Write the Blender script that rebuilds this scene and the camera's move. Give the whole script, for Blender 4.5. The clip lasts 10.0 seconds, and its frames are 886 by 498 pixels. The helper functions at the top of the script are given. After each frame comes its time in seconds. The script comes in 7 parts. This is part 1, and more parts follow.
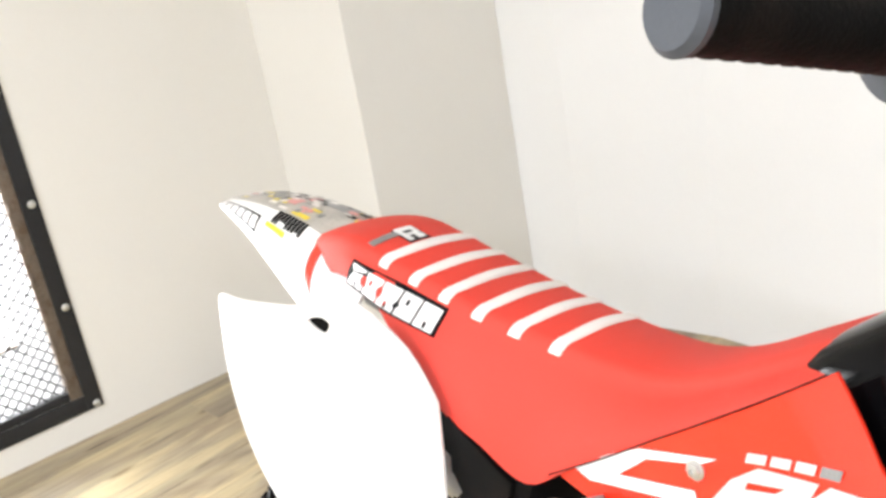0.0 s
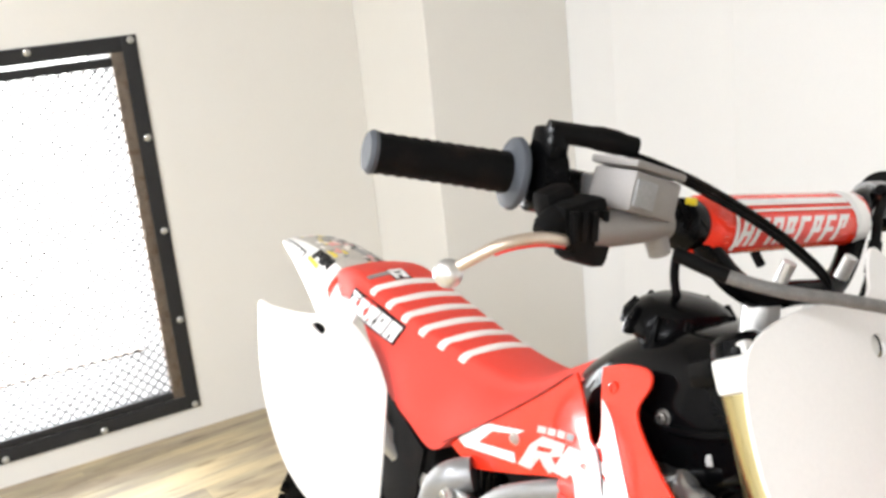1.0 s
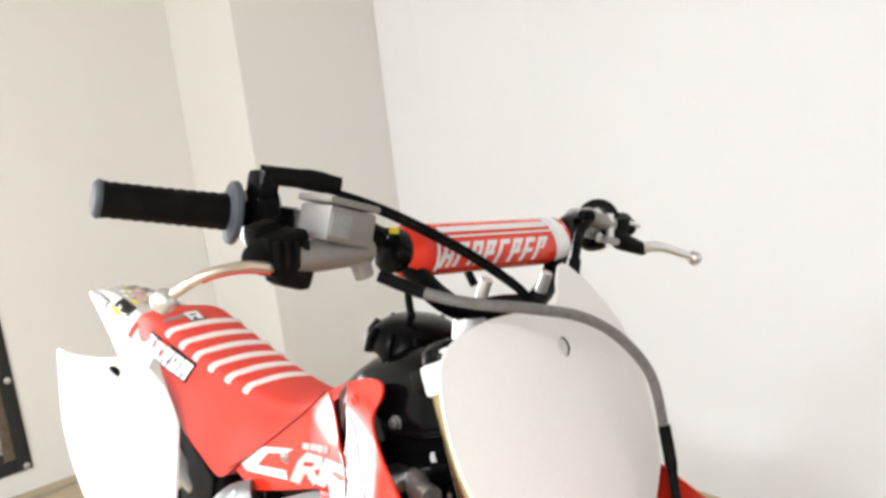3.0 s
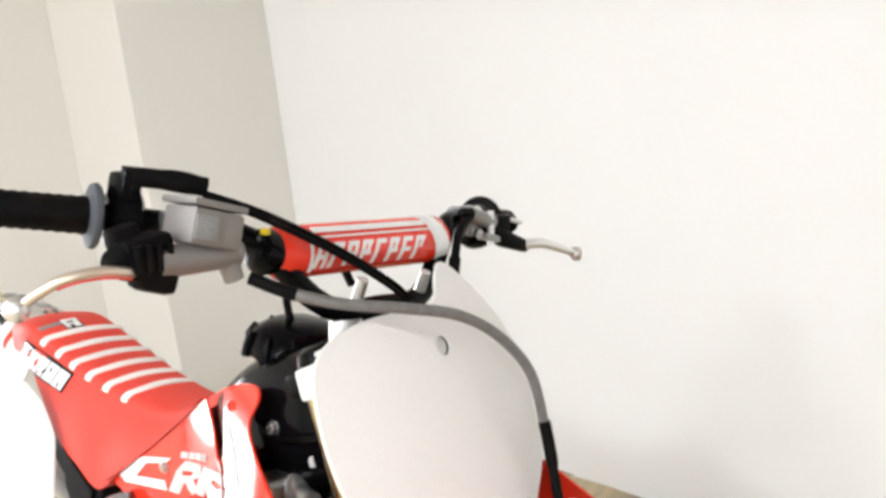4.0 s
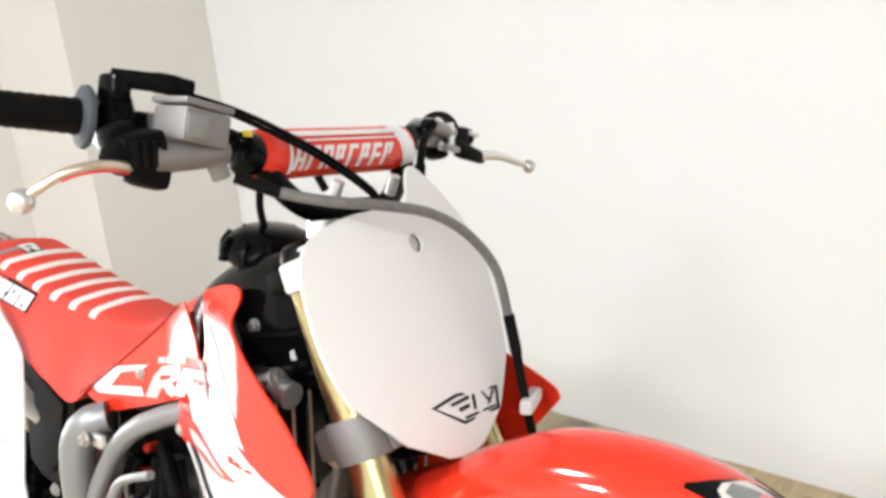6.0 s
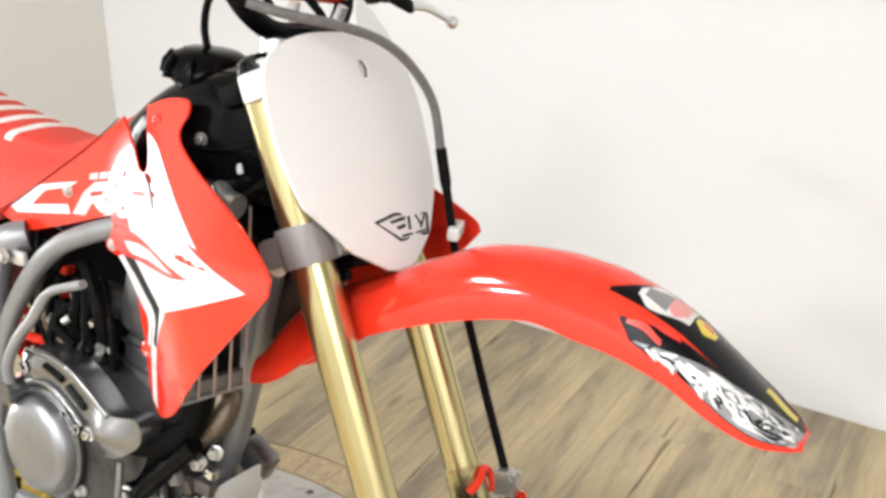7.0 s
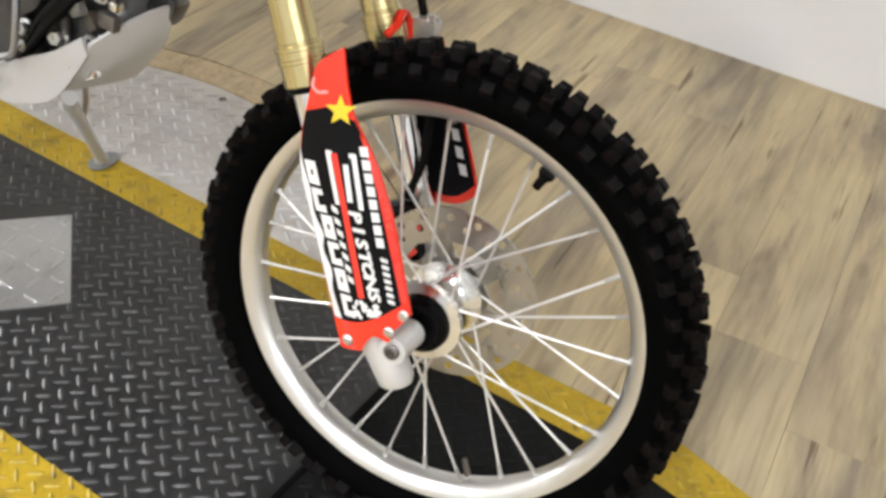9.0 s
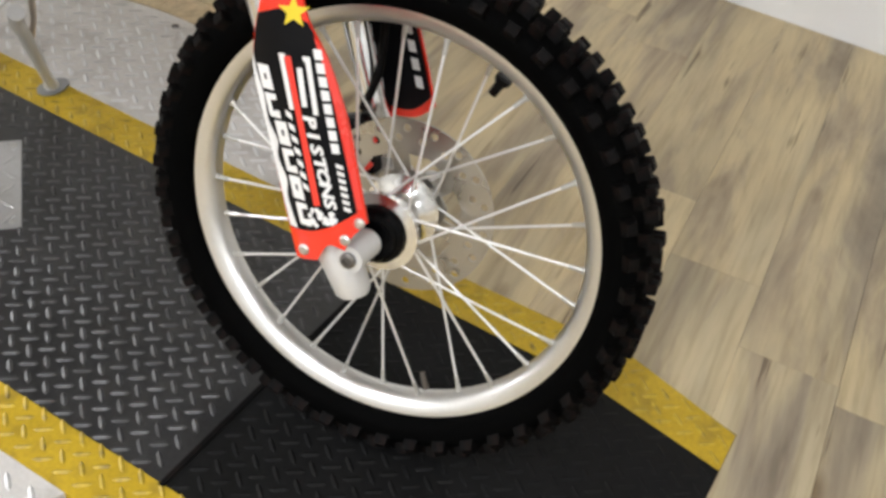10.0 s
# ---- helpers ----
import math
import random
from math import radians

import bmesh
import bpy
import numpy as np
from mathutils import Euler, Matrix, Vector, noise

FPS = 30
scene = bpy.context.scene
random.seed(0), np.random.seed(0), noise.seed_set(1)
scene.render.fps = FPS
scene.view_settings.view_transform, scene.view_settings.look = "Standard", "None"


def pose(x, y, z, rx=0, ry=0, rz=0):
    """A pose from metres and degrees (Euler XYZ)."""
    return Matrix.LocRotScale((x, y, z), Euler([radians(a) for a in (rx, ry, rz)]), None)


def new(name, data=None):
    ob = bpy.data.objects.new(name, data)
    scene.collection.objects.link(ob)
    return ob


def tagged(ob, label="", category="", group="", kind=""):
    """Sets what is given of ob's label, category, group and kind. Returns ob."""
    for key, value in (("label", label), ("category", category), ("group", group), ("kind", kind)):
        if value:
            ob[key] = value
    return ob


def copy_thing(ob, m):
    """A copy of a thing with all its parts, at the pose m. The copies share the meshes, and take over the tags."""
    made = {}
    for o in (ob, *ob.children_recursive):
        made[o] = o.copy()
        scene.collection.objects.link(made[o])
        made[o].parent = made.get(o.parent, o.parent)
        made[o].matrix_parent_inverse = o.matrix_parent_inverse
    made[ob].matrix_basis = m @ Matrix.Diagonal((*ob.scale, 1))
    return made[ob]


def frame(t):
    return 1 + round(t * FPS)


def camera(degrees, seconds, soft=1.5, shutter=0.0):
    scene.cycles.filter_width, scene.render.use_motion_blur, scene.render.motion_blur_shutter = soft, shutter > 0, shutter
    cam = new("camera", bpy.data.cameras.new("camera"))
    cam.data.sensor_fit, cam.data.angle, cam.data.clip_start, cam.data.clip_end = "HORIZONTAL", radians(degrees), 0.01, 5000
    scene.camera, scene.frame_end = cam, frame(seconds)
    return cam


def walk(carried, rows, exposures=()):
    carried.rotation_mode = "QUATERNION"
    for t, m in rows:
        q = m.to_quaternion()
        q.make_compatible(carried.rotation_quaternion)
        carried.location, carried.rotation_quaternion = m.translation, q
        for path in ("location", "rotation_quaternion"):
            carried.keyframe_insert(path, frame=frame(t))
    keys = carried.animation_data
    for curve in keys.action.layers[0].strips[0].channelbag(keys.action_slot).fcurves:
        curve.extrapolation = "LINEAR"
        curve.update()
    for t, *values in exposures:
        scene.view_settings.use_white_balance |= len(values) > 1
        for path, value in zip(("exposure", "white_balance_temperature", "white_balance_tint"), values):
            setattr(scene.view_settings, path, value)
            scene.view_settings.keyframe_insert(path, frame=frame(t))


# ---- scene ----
from mathutils.geometry import delaunay_2d_cdt as cdt

cam = camera(46.64, 10.0, soft=3.2)
PATH = [
    (0.0, 0.0000, 0.0000, 1.3070, 68.947, 9.563, -39.507),
    (0.2, -0.0460, -0.0910, 1.3270, 70.015, 6.488, -37.700),
    (0.5, -0.0637, -0.2111, 1.3358, 69.203, 6.569, -36.101),
    (0.7, -0.0680, -0.3220, 1.3460, 70.896, 5.956, -32.814),
    (1.0, -0.0513, -0.4588, 1.3794, 74.202, 5.640, -30.077),
    (1.2, -0.0550, -0.5250, 1.3870, 75.174, 5.898, -28.825),
    (1.5, -0.0554, -0.5723, 1.3911, 75.655, 6.843, -28.945),
    (2.0, -0.0442, -0.6012, 1.3869, 75.574, 6.290, -31.807),
    (2.5, -0.0262, -0.6175, 1.3843, 76.156, 6.449, -34.979),
    (4.0, 0.0174, -0.6363, 1.3755, 75.300, 6.249, -43.428),
    (4.5, 0.0420, -0.6383, 1.3766, 75.979, 6.757, -44.973),
    (5.0, 0.0563, -0.6481, 1.3704, 75.836, 7.137, -45.148),
    (5.2, 0.0534, -0.6533, 1.3651, 75.499, 6.917, -44.630),
    (6.3, -0.1304, -0.6475, 1.3332, 70.425, 4.084, -50.723),
    (6.5, -0.1615, -0.6400, 1.3179, 69.322, 2.168, -52.758),
    (7.0, -0.2162, -0.6312, 1.2878, 67.179, -0.245, -54.980),
    (7.5, -0.2424, -0.6373, 1.2452, 63.202, -1.901, -54.982),
    (8.0, -0.2511, -0.6503, 1.1970, 58.328, -2.968, -56.594),
    (8.5, -0.2599, -0.6631, 1.1527, 54.477, -4.218, -56.904),
    (9.0, -0.2665, -0.6713, 1.1097, 51.089, -5.209, -57.330),
    (9.5, -0.2722, -0.6800, 1.0880, 49.839, -5.396, -58.296),
    (10.0, -0.2855, -0.6927, 1.0709, 48.673, -6.419, -59.197),
]
EXPOSURES = [(0.0, 0.0), (0.5, -0.12), (1.0, -0.06), (2.5, -0.16), (4.5, -0.10), (6.5, -0.10), (8.0, -0.20), (9.0, -0.42), (10.0, -0.58)]
walk(cam, [(t, pose(*p)) for t, *p in PATH], EXPOSURES)

# ---- light ----
world = bpy.data.worlds.new("world")
scene.world = world
world.use_nodes = True
wn = world.node_tree.nodes
sky = wn.new("ShaderNodeTexSky")
sky.sky_type, sky.sun_disc = "NISHITA", False
sky.sun_elevation, sky.sun_rotation = radians(40), radians(160)
world.node_tree.links.new(sky.outputs[0], wn["Background"].inputs[0])
wn["Background"].inputs[1].default_value = 0.12

ROOM_X0, ROOM_Y0, ROOM_H = -3.4, -3.6, 2.75
WALL_Y, PILLAR_X, PILLAR_Y, STRIP_X = 2.645, 1.392, 2.177, 1.895


def wall_x(y):
    """The long white wall, a little out of square."""
    return 2.0 - 0.0135 * (y + 0.1)


def area(name, loc, rot, sx, sy, power, color):
    d = bpy.data.lights.new(name, "AREA")
    d.shape, d.size, d.size_y, d.energy, d.color = "RECTANGLE", sx, sy, power, color
    o = new(name, d)
    o.matrix_world = pose(*loc, *rot)
    return o


LAMPS = [(-2.5, -3.2), (-2.5, -0.6), (-2.5, 1.2), (-1.1, -3.2), (-1.1, -0.6), (-1.1, 1.2)]
for x, y in LAMPS:
    area("lamp_light", (x, y, ROOM_H - 0.075), (0, 0, 0), 0.30, 0.30, 44 if y < -3 else 70 if x < -2 else 36, (0.915, 0.945, 1.0))
# daylight coming in through the meshed opening
area("daylight", (0.07, WALL_Y + 0.58, 0.66), (-90, 0, 0), 1.1, 1.05, 75, (0.95, 0.97, 1.0))


# ---- materials ----
def material(name, color, rough=0.5, metal=0.0, vary=0.08, scale=8.0, fine=160.0, bump=0.05, coat=0.0, spec=0.5, stain=None, stain_amt=0.0):
    """A surface with a broad tone drift, a fine grain, uneven gloss and a little relief."""
    m = bpy.data.materials.new(name)
    m.use_nodes = True
    nt = m.node_tree
    n, l = nt.nodes, nt.links
    b = n["Principled BSDF"]
    tc = n.new("ShaderNodeTexCoord")
    big, small = n.new("ShaderNodeTexNoise"), n.new("ShaderNodeTexNoise")
    big.inputs["Scale"].default_value, big.inputs["Detail"].default_value = scale, 5.0
    small.inputs["Scale"].default_value, small.inputs["Detail"].default_value = fine, 3.0
    l.new(tc.outputs["Object"], big.inputs["Vector"])
    l.new(tc.outputs["Object"], small.inputs["Vector"])
    add = n.new("ShaderNodeMath")
    add.operation = "ADD"
    l.new(big.outputs["Fac"], add.inputs[0])
    l.new(small.outputs["Fac"], add.inputs[1])
    rng = n.new("ShaderNodeMapRange")
    rng.inputs["From Min"].default_value, rng.inputs["From Max"].default_value = 0.6, 1.4
    rng.inputs["To Min"].default_value, rng.inputs["To Max"].default_value = 1.0 - vary, 1.0 + vary
    l.new(add.outputs[0], rng.inputs["Value"])
    mul = n.new("ShaderNodeVectorMath")
    mul.operation = "SCALE"
    mul.inputs[0].default_value = color
    l.new(rng.outputs[0], mul.inputs["Scale"])
    last = mul.outputs[0]
    if stain:
        ramp = n.new("ShaderNodeValToRGB")
        ramp.color_ramp.elements[0].position, ramp.color_ramp.elements[1].position = 0.52, 0.72
        sn = n.new("ShaderNodeTexNoise")
        sn.inputs["Scale"].default_value, sn.inputs["Detail"].default_value = scale * 2.3, 8.0
        l.new(tc.outputs["Object"], sn.inputs["Vector"])
        l.new(sn.outputs["Fac"], ramp.inputs[0])
        k = n.new("ShaderNodeMath")
        k.operation = "MULTIPLY"
        k.inputs[1].default_value = stain_amt
        l.new(ramp.outputs[0], k.inputs[0])
        mix = n.new("ShaderNodeMixRGB")
        mix.inputs[2].default_value = (*stain, 1)
        l.new(k.outputs[0], mix.inputs[0])
        l.new(last, mix.inputs[1])
        last = mix.outputs[0]
    l.new(last, b.inputs["Base Color"])
    rr = n.new("ShaderNodeMapRange")
    rr.inputs["To Min"].default_value, rr.inputs["To Max"].default_value = max(0.02, rough * 0.8), min(1.0, rough * 1.25)
    l.new(big.outputs["Fac"], rr.inputs["Value"])
    l.new(rr.outputs[0], b.inputs["Roughness"])
    b.inputs["Metallic"].default_value = metal
    b.inputs["Specular IOR Level"].default_value = spec
    b.inputs["Coat Weight"].default_value = coat
    b.inputs["Coat Roughness"].default_value = 0.08
    if bump:
        bp = n.new("ShaderNodeBump")
        bp.inputs["Strength"].default_value, bp.inputs["Distance"].default_value = bump, 0.002
        l.new(small.outputs["Fac"], bp.inputs["Height"])
        l.new(bp.outputs[0], b.inputs["Normal"])
    return m


def glow(name, color, strength):
    m = bpy.data.materials.new(name)
    m.use_nodes = True
    b = m.node_tree.nodes["Principled BSDF"]
    b.inputs["Base Color"].default_value = (*color, 1)
    b.inputs["Emission Color"].default_value = (*color, 1)
    b.inputs["Emission Strength"].default_value = strength
    return m


M = {
    "red": material("red_plastic", (0.80, 0.036, 0.015), 0.10, vary=0.05, scale=5, fine=300, bump=0.012, coat=0.3, spec=0.4),
    "seat": material("red_seat_cover", (0.66, 0.050, 0.032), 0.62, vary=0.07, scale=9, fine=900, bump=0.25, spec=0.3),
    "white": material("white_plastic", (0.78, 0.765, 0.745), 0.33, vary=0.03, scale=6, fine=260, bump=0.02, coat=0.15),
    "rib": material("white_rib_vinyl", (0.74, 0.70, 0.66), 0.55, vary=0.05, scale=12, fine=500, bump=0.1),
    "decal_white": material("white_decal", (0.78, 0.77, 0.76), 0.28, vary=0.04, scale=20, fine=400, bump=0.0, coat=0.4),
    "decal_black": material("black_decal", (0.004, 0.004, 0.005), 0.3, vary=0.2, scale=20, fine=400, bump=0.0, spec=0.12),
    "decal_red": material("red_decal", (0.78, 0.035, 0.02), 0.28, vary=0.05, scale=20, fine=400, bump=0.0, coat=0.4),
    "decal_yellow": material("yellow_decal", (0.72, 0.55, 0.02), 0.3, vary=0.06, scale=20, fine=400, bump=0.0, coat=0.3),
    "decal_grey": material("grey_decal", (0.22, 0.22, 0.22), 0.3, vary=0.25, scale=40, fine=400, bump=0.0, coat=0.4),
    "decal_pale": material("pale_pink_decal", (0.76, 0.56, 0.54), 0.28, vary=0.12, scale=30, fine=400, bump=0.0, coat=0.4),
    "decal_ash": material("ash_grey_decal", (0.40, 0.37, 0.33), 0.3, vary=0.3, scale=30, fine=300, bump=0.0, coat=0.3),
    "tyre": material("black_tyre_rubber", (0.0012, 0.0012, 0.0012), 0.65, vary=0.25, scale=14, fine=500, bump=0.25, spec=0.02),
    "stud": material("scuffed_tread_rubber", (0.0018, 0.0017, 0.0017), 0.55, vary=0.4, scale=40, fine=300, bump=0.5, spec=0.07, stain=(0.026, 0.011, 0.008), stain_amt=0.35),
    "polished": material("polished_hub_alloy", (0.78, 0.78, 0.78), 0.16, 1.0, vary=0.06, scale=14, fine=400, bump=0.02),
    "decal_pink": material("pink_decal", (0.74, 0.28, 0.26), 0.3, vary=0.08, scale=20, fine=400, bump=0.0, coat=0.3),
    "black": material("black_plastic", (0.0025, 0.0025, 0.0028), 0.2, vary=0.2, scale=9, fine=400, bump=0.04, spec=0.09),
    "tank": material("glossy_black_plastic", (0.0025, 0.0025, 0.0028), 0.12, vary=0.2, scale=9, fine=400, bump=0.02, spec=0.09),
    "rubber": material("black_rubber", (0.0026, 0.0024, 0.0024), 0.6, vary=0.25, scale=14, fine=500, bump=0.25, spec=0.09, stain=(0.02, 0.012, 0.009), stain_amt=0.3),
    "grip_grey": material("grey_grip_rubber", (0.048, 0.054, 0.066), 0.6, vary=0.08, scale=20, fine=500, bump=0.1),
    "rim": material("polished_rim_alloy", (0.72, 0.715, 0.70), 0.33, 1.0, vary=0.08, scale=10, fine=500, bump=0.03),
    "alu": material("brushed_aluminium", (0.74, 0.74, 0.74), 0.32, 0.9, vary=0.1, scale=14, fine=600, bump=0.06),
    "cast": material("cast_aluminium", (0.20, 0.20, 0.20), 0.3, 0.9, vary=0.2, scale=16, fine=500, bump=0.25, stain=(0.07, 0.065, 0.06), stain_amt=0.7),
    "frame": material("silver_frame_paint", (0.29, 0.295, 0.30), 0.38, 0.55, vary=0.08, scale=10, fine=400, bump=0.05, stain=(0.25, 0.23, 0.2), stain_amt=0.35),
    "gold": material("gold_anodised", (0.55, 0.468, 0.24), 0.22, 0.95, vary=0.06, scale=10, fine=500, bump=0.02, stain=(0.52, 0.43, 0.21), stain_amt=0.3),
    "chrome": material("chrome", (0.72, 0.72, 0.72), 0.12, 1.0, vary=0.04, scale=10, fine=300, bump=0.0),
    "spoke": material("bright_steel_wire", (0.86, 0.86, 0.86), 0.34, 0.75, vary=0.05, scale=20, fine=400, bump=0.0),
    "bronze": material("gold_lever", (0.70, 0.60, 0.50), 0.3, 0.85, vary=0.06, scale=20, fine=500, bump=0.02),
    "steel": material("dark_steel", (0.16, 0.15, 0.14), 0.42, 0.85, vary=0.2, scale=18, fine=500, bump=0.1, stain=(0.13, 0.07, 0.035), stain_amt=0.6),
    "pipe": material("heat_stained_pipe", (0.20, 0.16, 0.12), 0.4, 0.85, vary=0.25, scale=12, fine=300, bump=0.05, stain=(0.08, 0.045, 0.03), stain_amt=0.8),
    "hose": material("braided_hose", (0.17, 0.165, 0.16), 0.45, 0.2, vary=0.35, scale=120, fine=900, bump=0.3),
    "foot": material("grey_fork_casting", (0.64, 0.635, 0.625), 0.45, 0.35, vary=0.06, scale=12, fine=500, bump=0.1),
    "bright_cast": material("bright_cast_alloy", (0.29, 0.29, 0.29), 0.24, 0.95, vary=0.15, scale=20, fine=500, bump=0.15, stain=(0.30, 0.29, 0.27), stain_amt=0.4),
    "lid": material("brushed_lid", (0.31, 0.315, 0.325), 0.34, 0.9, vary=0.12, scale=26, fine=700, bump=0.2, stain=(0.36, 0.36, 0.36), stain_amt=0.4),
    # brown of the added filler sheet between the radiators
    "cowl": material("brown_gap_filler", (0.085, 0.055, 0.046), 0.4, vary=0.3, scale=16, fine=300, bump=0.1, spec=0.4),
    "dark_cast": material("dark_casting", (0.085, 0.085, 0.088), 0.3, 0.75, vary=0.35, scale=18, fine=400, bump=0.2, spec=0.3, stain=(0.02, 0.02, 0.02), stain_amt=0.6),
    "greige": material("warm_grey_casting", (0.215, 0.20, 0.19), 0.42, 0.3, vary=0.08, scale=14, fine=500, bump=0.12),
    "satin": material("satin_aluminium", (0.30, 0.30, 0.305), 0.32, 0.9, vary=0.1, scale=18, fine=600, bump=0.1, stain=(0.28, 0.28, 0.28), stain_amt=0.4),
    "disc": material("brake_disc_steel", (0.42, 0.40, 0.36), 0.28, 0.95, vary=0.1, scale=25, fine=600, bump=0.03),
    "skid": material("pale_skid_plate", (0.40, 0.395, 0.385), 0.4, 0.15, vary=0.07, scale=10, fine=400, bump=0.06, stain=(0.4, 0.37, 0.33), stain_amt=0.4),
    "clear": material("pale_translucent_plastic", (0.68, 0.67, 0.64), 0.4, vary=0.05, scale=20, fine=300, bump=0.02),
    "wall": material("cream_wall_paint", (0.765, 0.745, 0.70), 0.65, vary=0.012, scale=1.2, fine=120, bump=0.04, spec=0.3),
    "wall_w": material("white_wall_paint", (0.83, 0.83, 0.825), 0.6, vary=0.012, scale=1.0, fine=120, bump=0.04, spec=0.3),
    "ceiling": material("ceiling_grey", (0.60, 0.60, 0.595), 0.8, vary=0.02, scale=1.5, fine=90, bump=0.1),
    "wall_g": material("unseen_wall_grey", (0.62, 0.62, 0.61), 0.7, vary=0.03, scale=1.2, fine=120, bump=0.05, spec=0.3),
    # grey picked to hold the reveal's brightness down
    "reveal": material("dimmed_reveal", (0.26, 0.255, 0.25), 0.7, vary=0.15, scale=6, fine=120, bump=0.2, spec=0.2),
    "iron": material("black_painted_iron", (0.028, 0.028, 0.029), 0.45, 0.1, vary=0.25, scale=9, fine=250, bump=0.12, spec=0.2),
    "rust": material("rusty_angle_iron", (0.17, 0.135, 0.105), 0.62, 0.4, vary=0.3, scale=14, fine=200, bump=0.3, stain=(0.10, 0.055, 0.03), stain_amt=0.7),
    "zinc": material("zinc_bolt", (0.55, 0.55, 0.53), 0.35, 0.9, vary=0.1, scale=30, fine=300, bump=0.05),
    "plate_black": material("black_tread_plate", (0.019, 0.019, 0.0195), 0.36, 0.1, vary=0.5, scale=5, fine=120, bump=0.2, spec=0.6, stain=(0.032, 0.031, 0.029), stain_amt=0.5),
    "tread_rub": material("rubbed_yellow_lozenge", (0.42, 0.29, 0.018), 0.45, 0.0, vary=0.3, scale=22, fine=120, bump=0.1, stain=(0.10, 0.07, 0.02), stain_amt=0.85),
    # lighter than the plate: wear, with the lozenges' glints painted in
    "tread_worn_glint": material("worn_glinting_lozenge", (0.055, 0.055, 0.056), 0.36, 0.3, vary=0.5, scale=16, fine=90, bump=0.15, stain=(0.02, 0.02, 0.02), stain_amt=0.6),
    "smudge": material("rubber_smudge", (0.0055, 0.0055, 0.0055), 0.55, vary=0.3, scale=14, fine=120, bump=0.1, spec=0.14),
    "grille": material("grey_guard_bar", (0.42, 0.33, 0.30), 0.4, 0.3, vary=0.15, scale=20, fine=300, bump=0.05),
    "plate_yellow": material("yellow_tread_paint", (0.46, 0.305, 0.010), 0.5, vary=0.22, scale=9, fine=150, bump=0.15, stain=(0.14, 0.095, 0.02), stain_amt=0.65),
    "plate_grey": material("worn_tread_plate", (0.60, 0.575, 0.545), 0.45, 0.15, vary=0.12, scale=8, fine=150, bump=0.15, stain=(0.30, 0.27, 0.24), stain_amt=0.4),
    "plate_alu": material("aluminium_tread_plate", (0.50, 0.50, 0.50), 0.34, 0.75, vary=0.1, scale=10, fine=200, bump=0.1, stain=(0.33, 0.33, 0.33), stain_amt=0.4),
    "ring": material("plain_wood_trim", (0.53, 0.41, 0.245), 0.5, vary=0.28, scale=16, fine=90, bump=0.1, stain=(0.30, 0.22, 0.13), stain_amt=0.6),
    "joint": material("dark_joint", (0.20, 0.15, 0.095), 0.9, vary=0.2, scale=10, fine=100, bump=0.1),
    "lamp": glow("lamp_diffuser", (1.0, 0.96, 0.90), 9.0),
    "outside": glow("bright_outside", (1.0, 1.0, 1.0), 3.0),
    "outside_orange_glow": glow("orange_thing_self_lit", (1.0, 0.62, 0.34), 1.5),
}


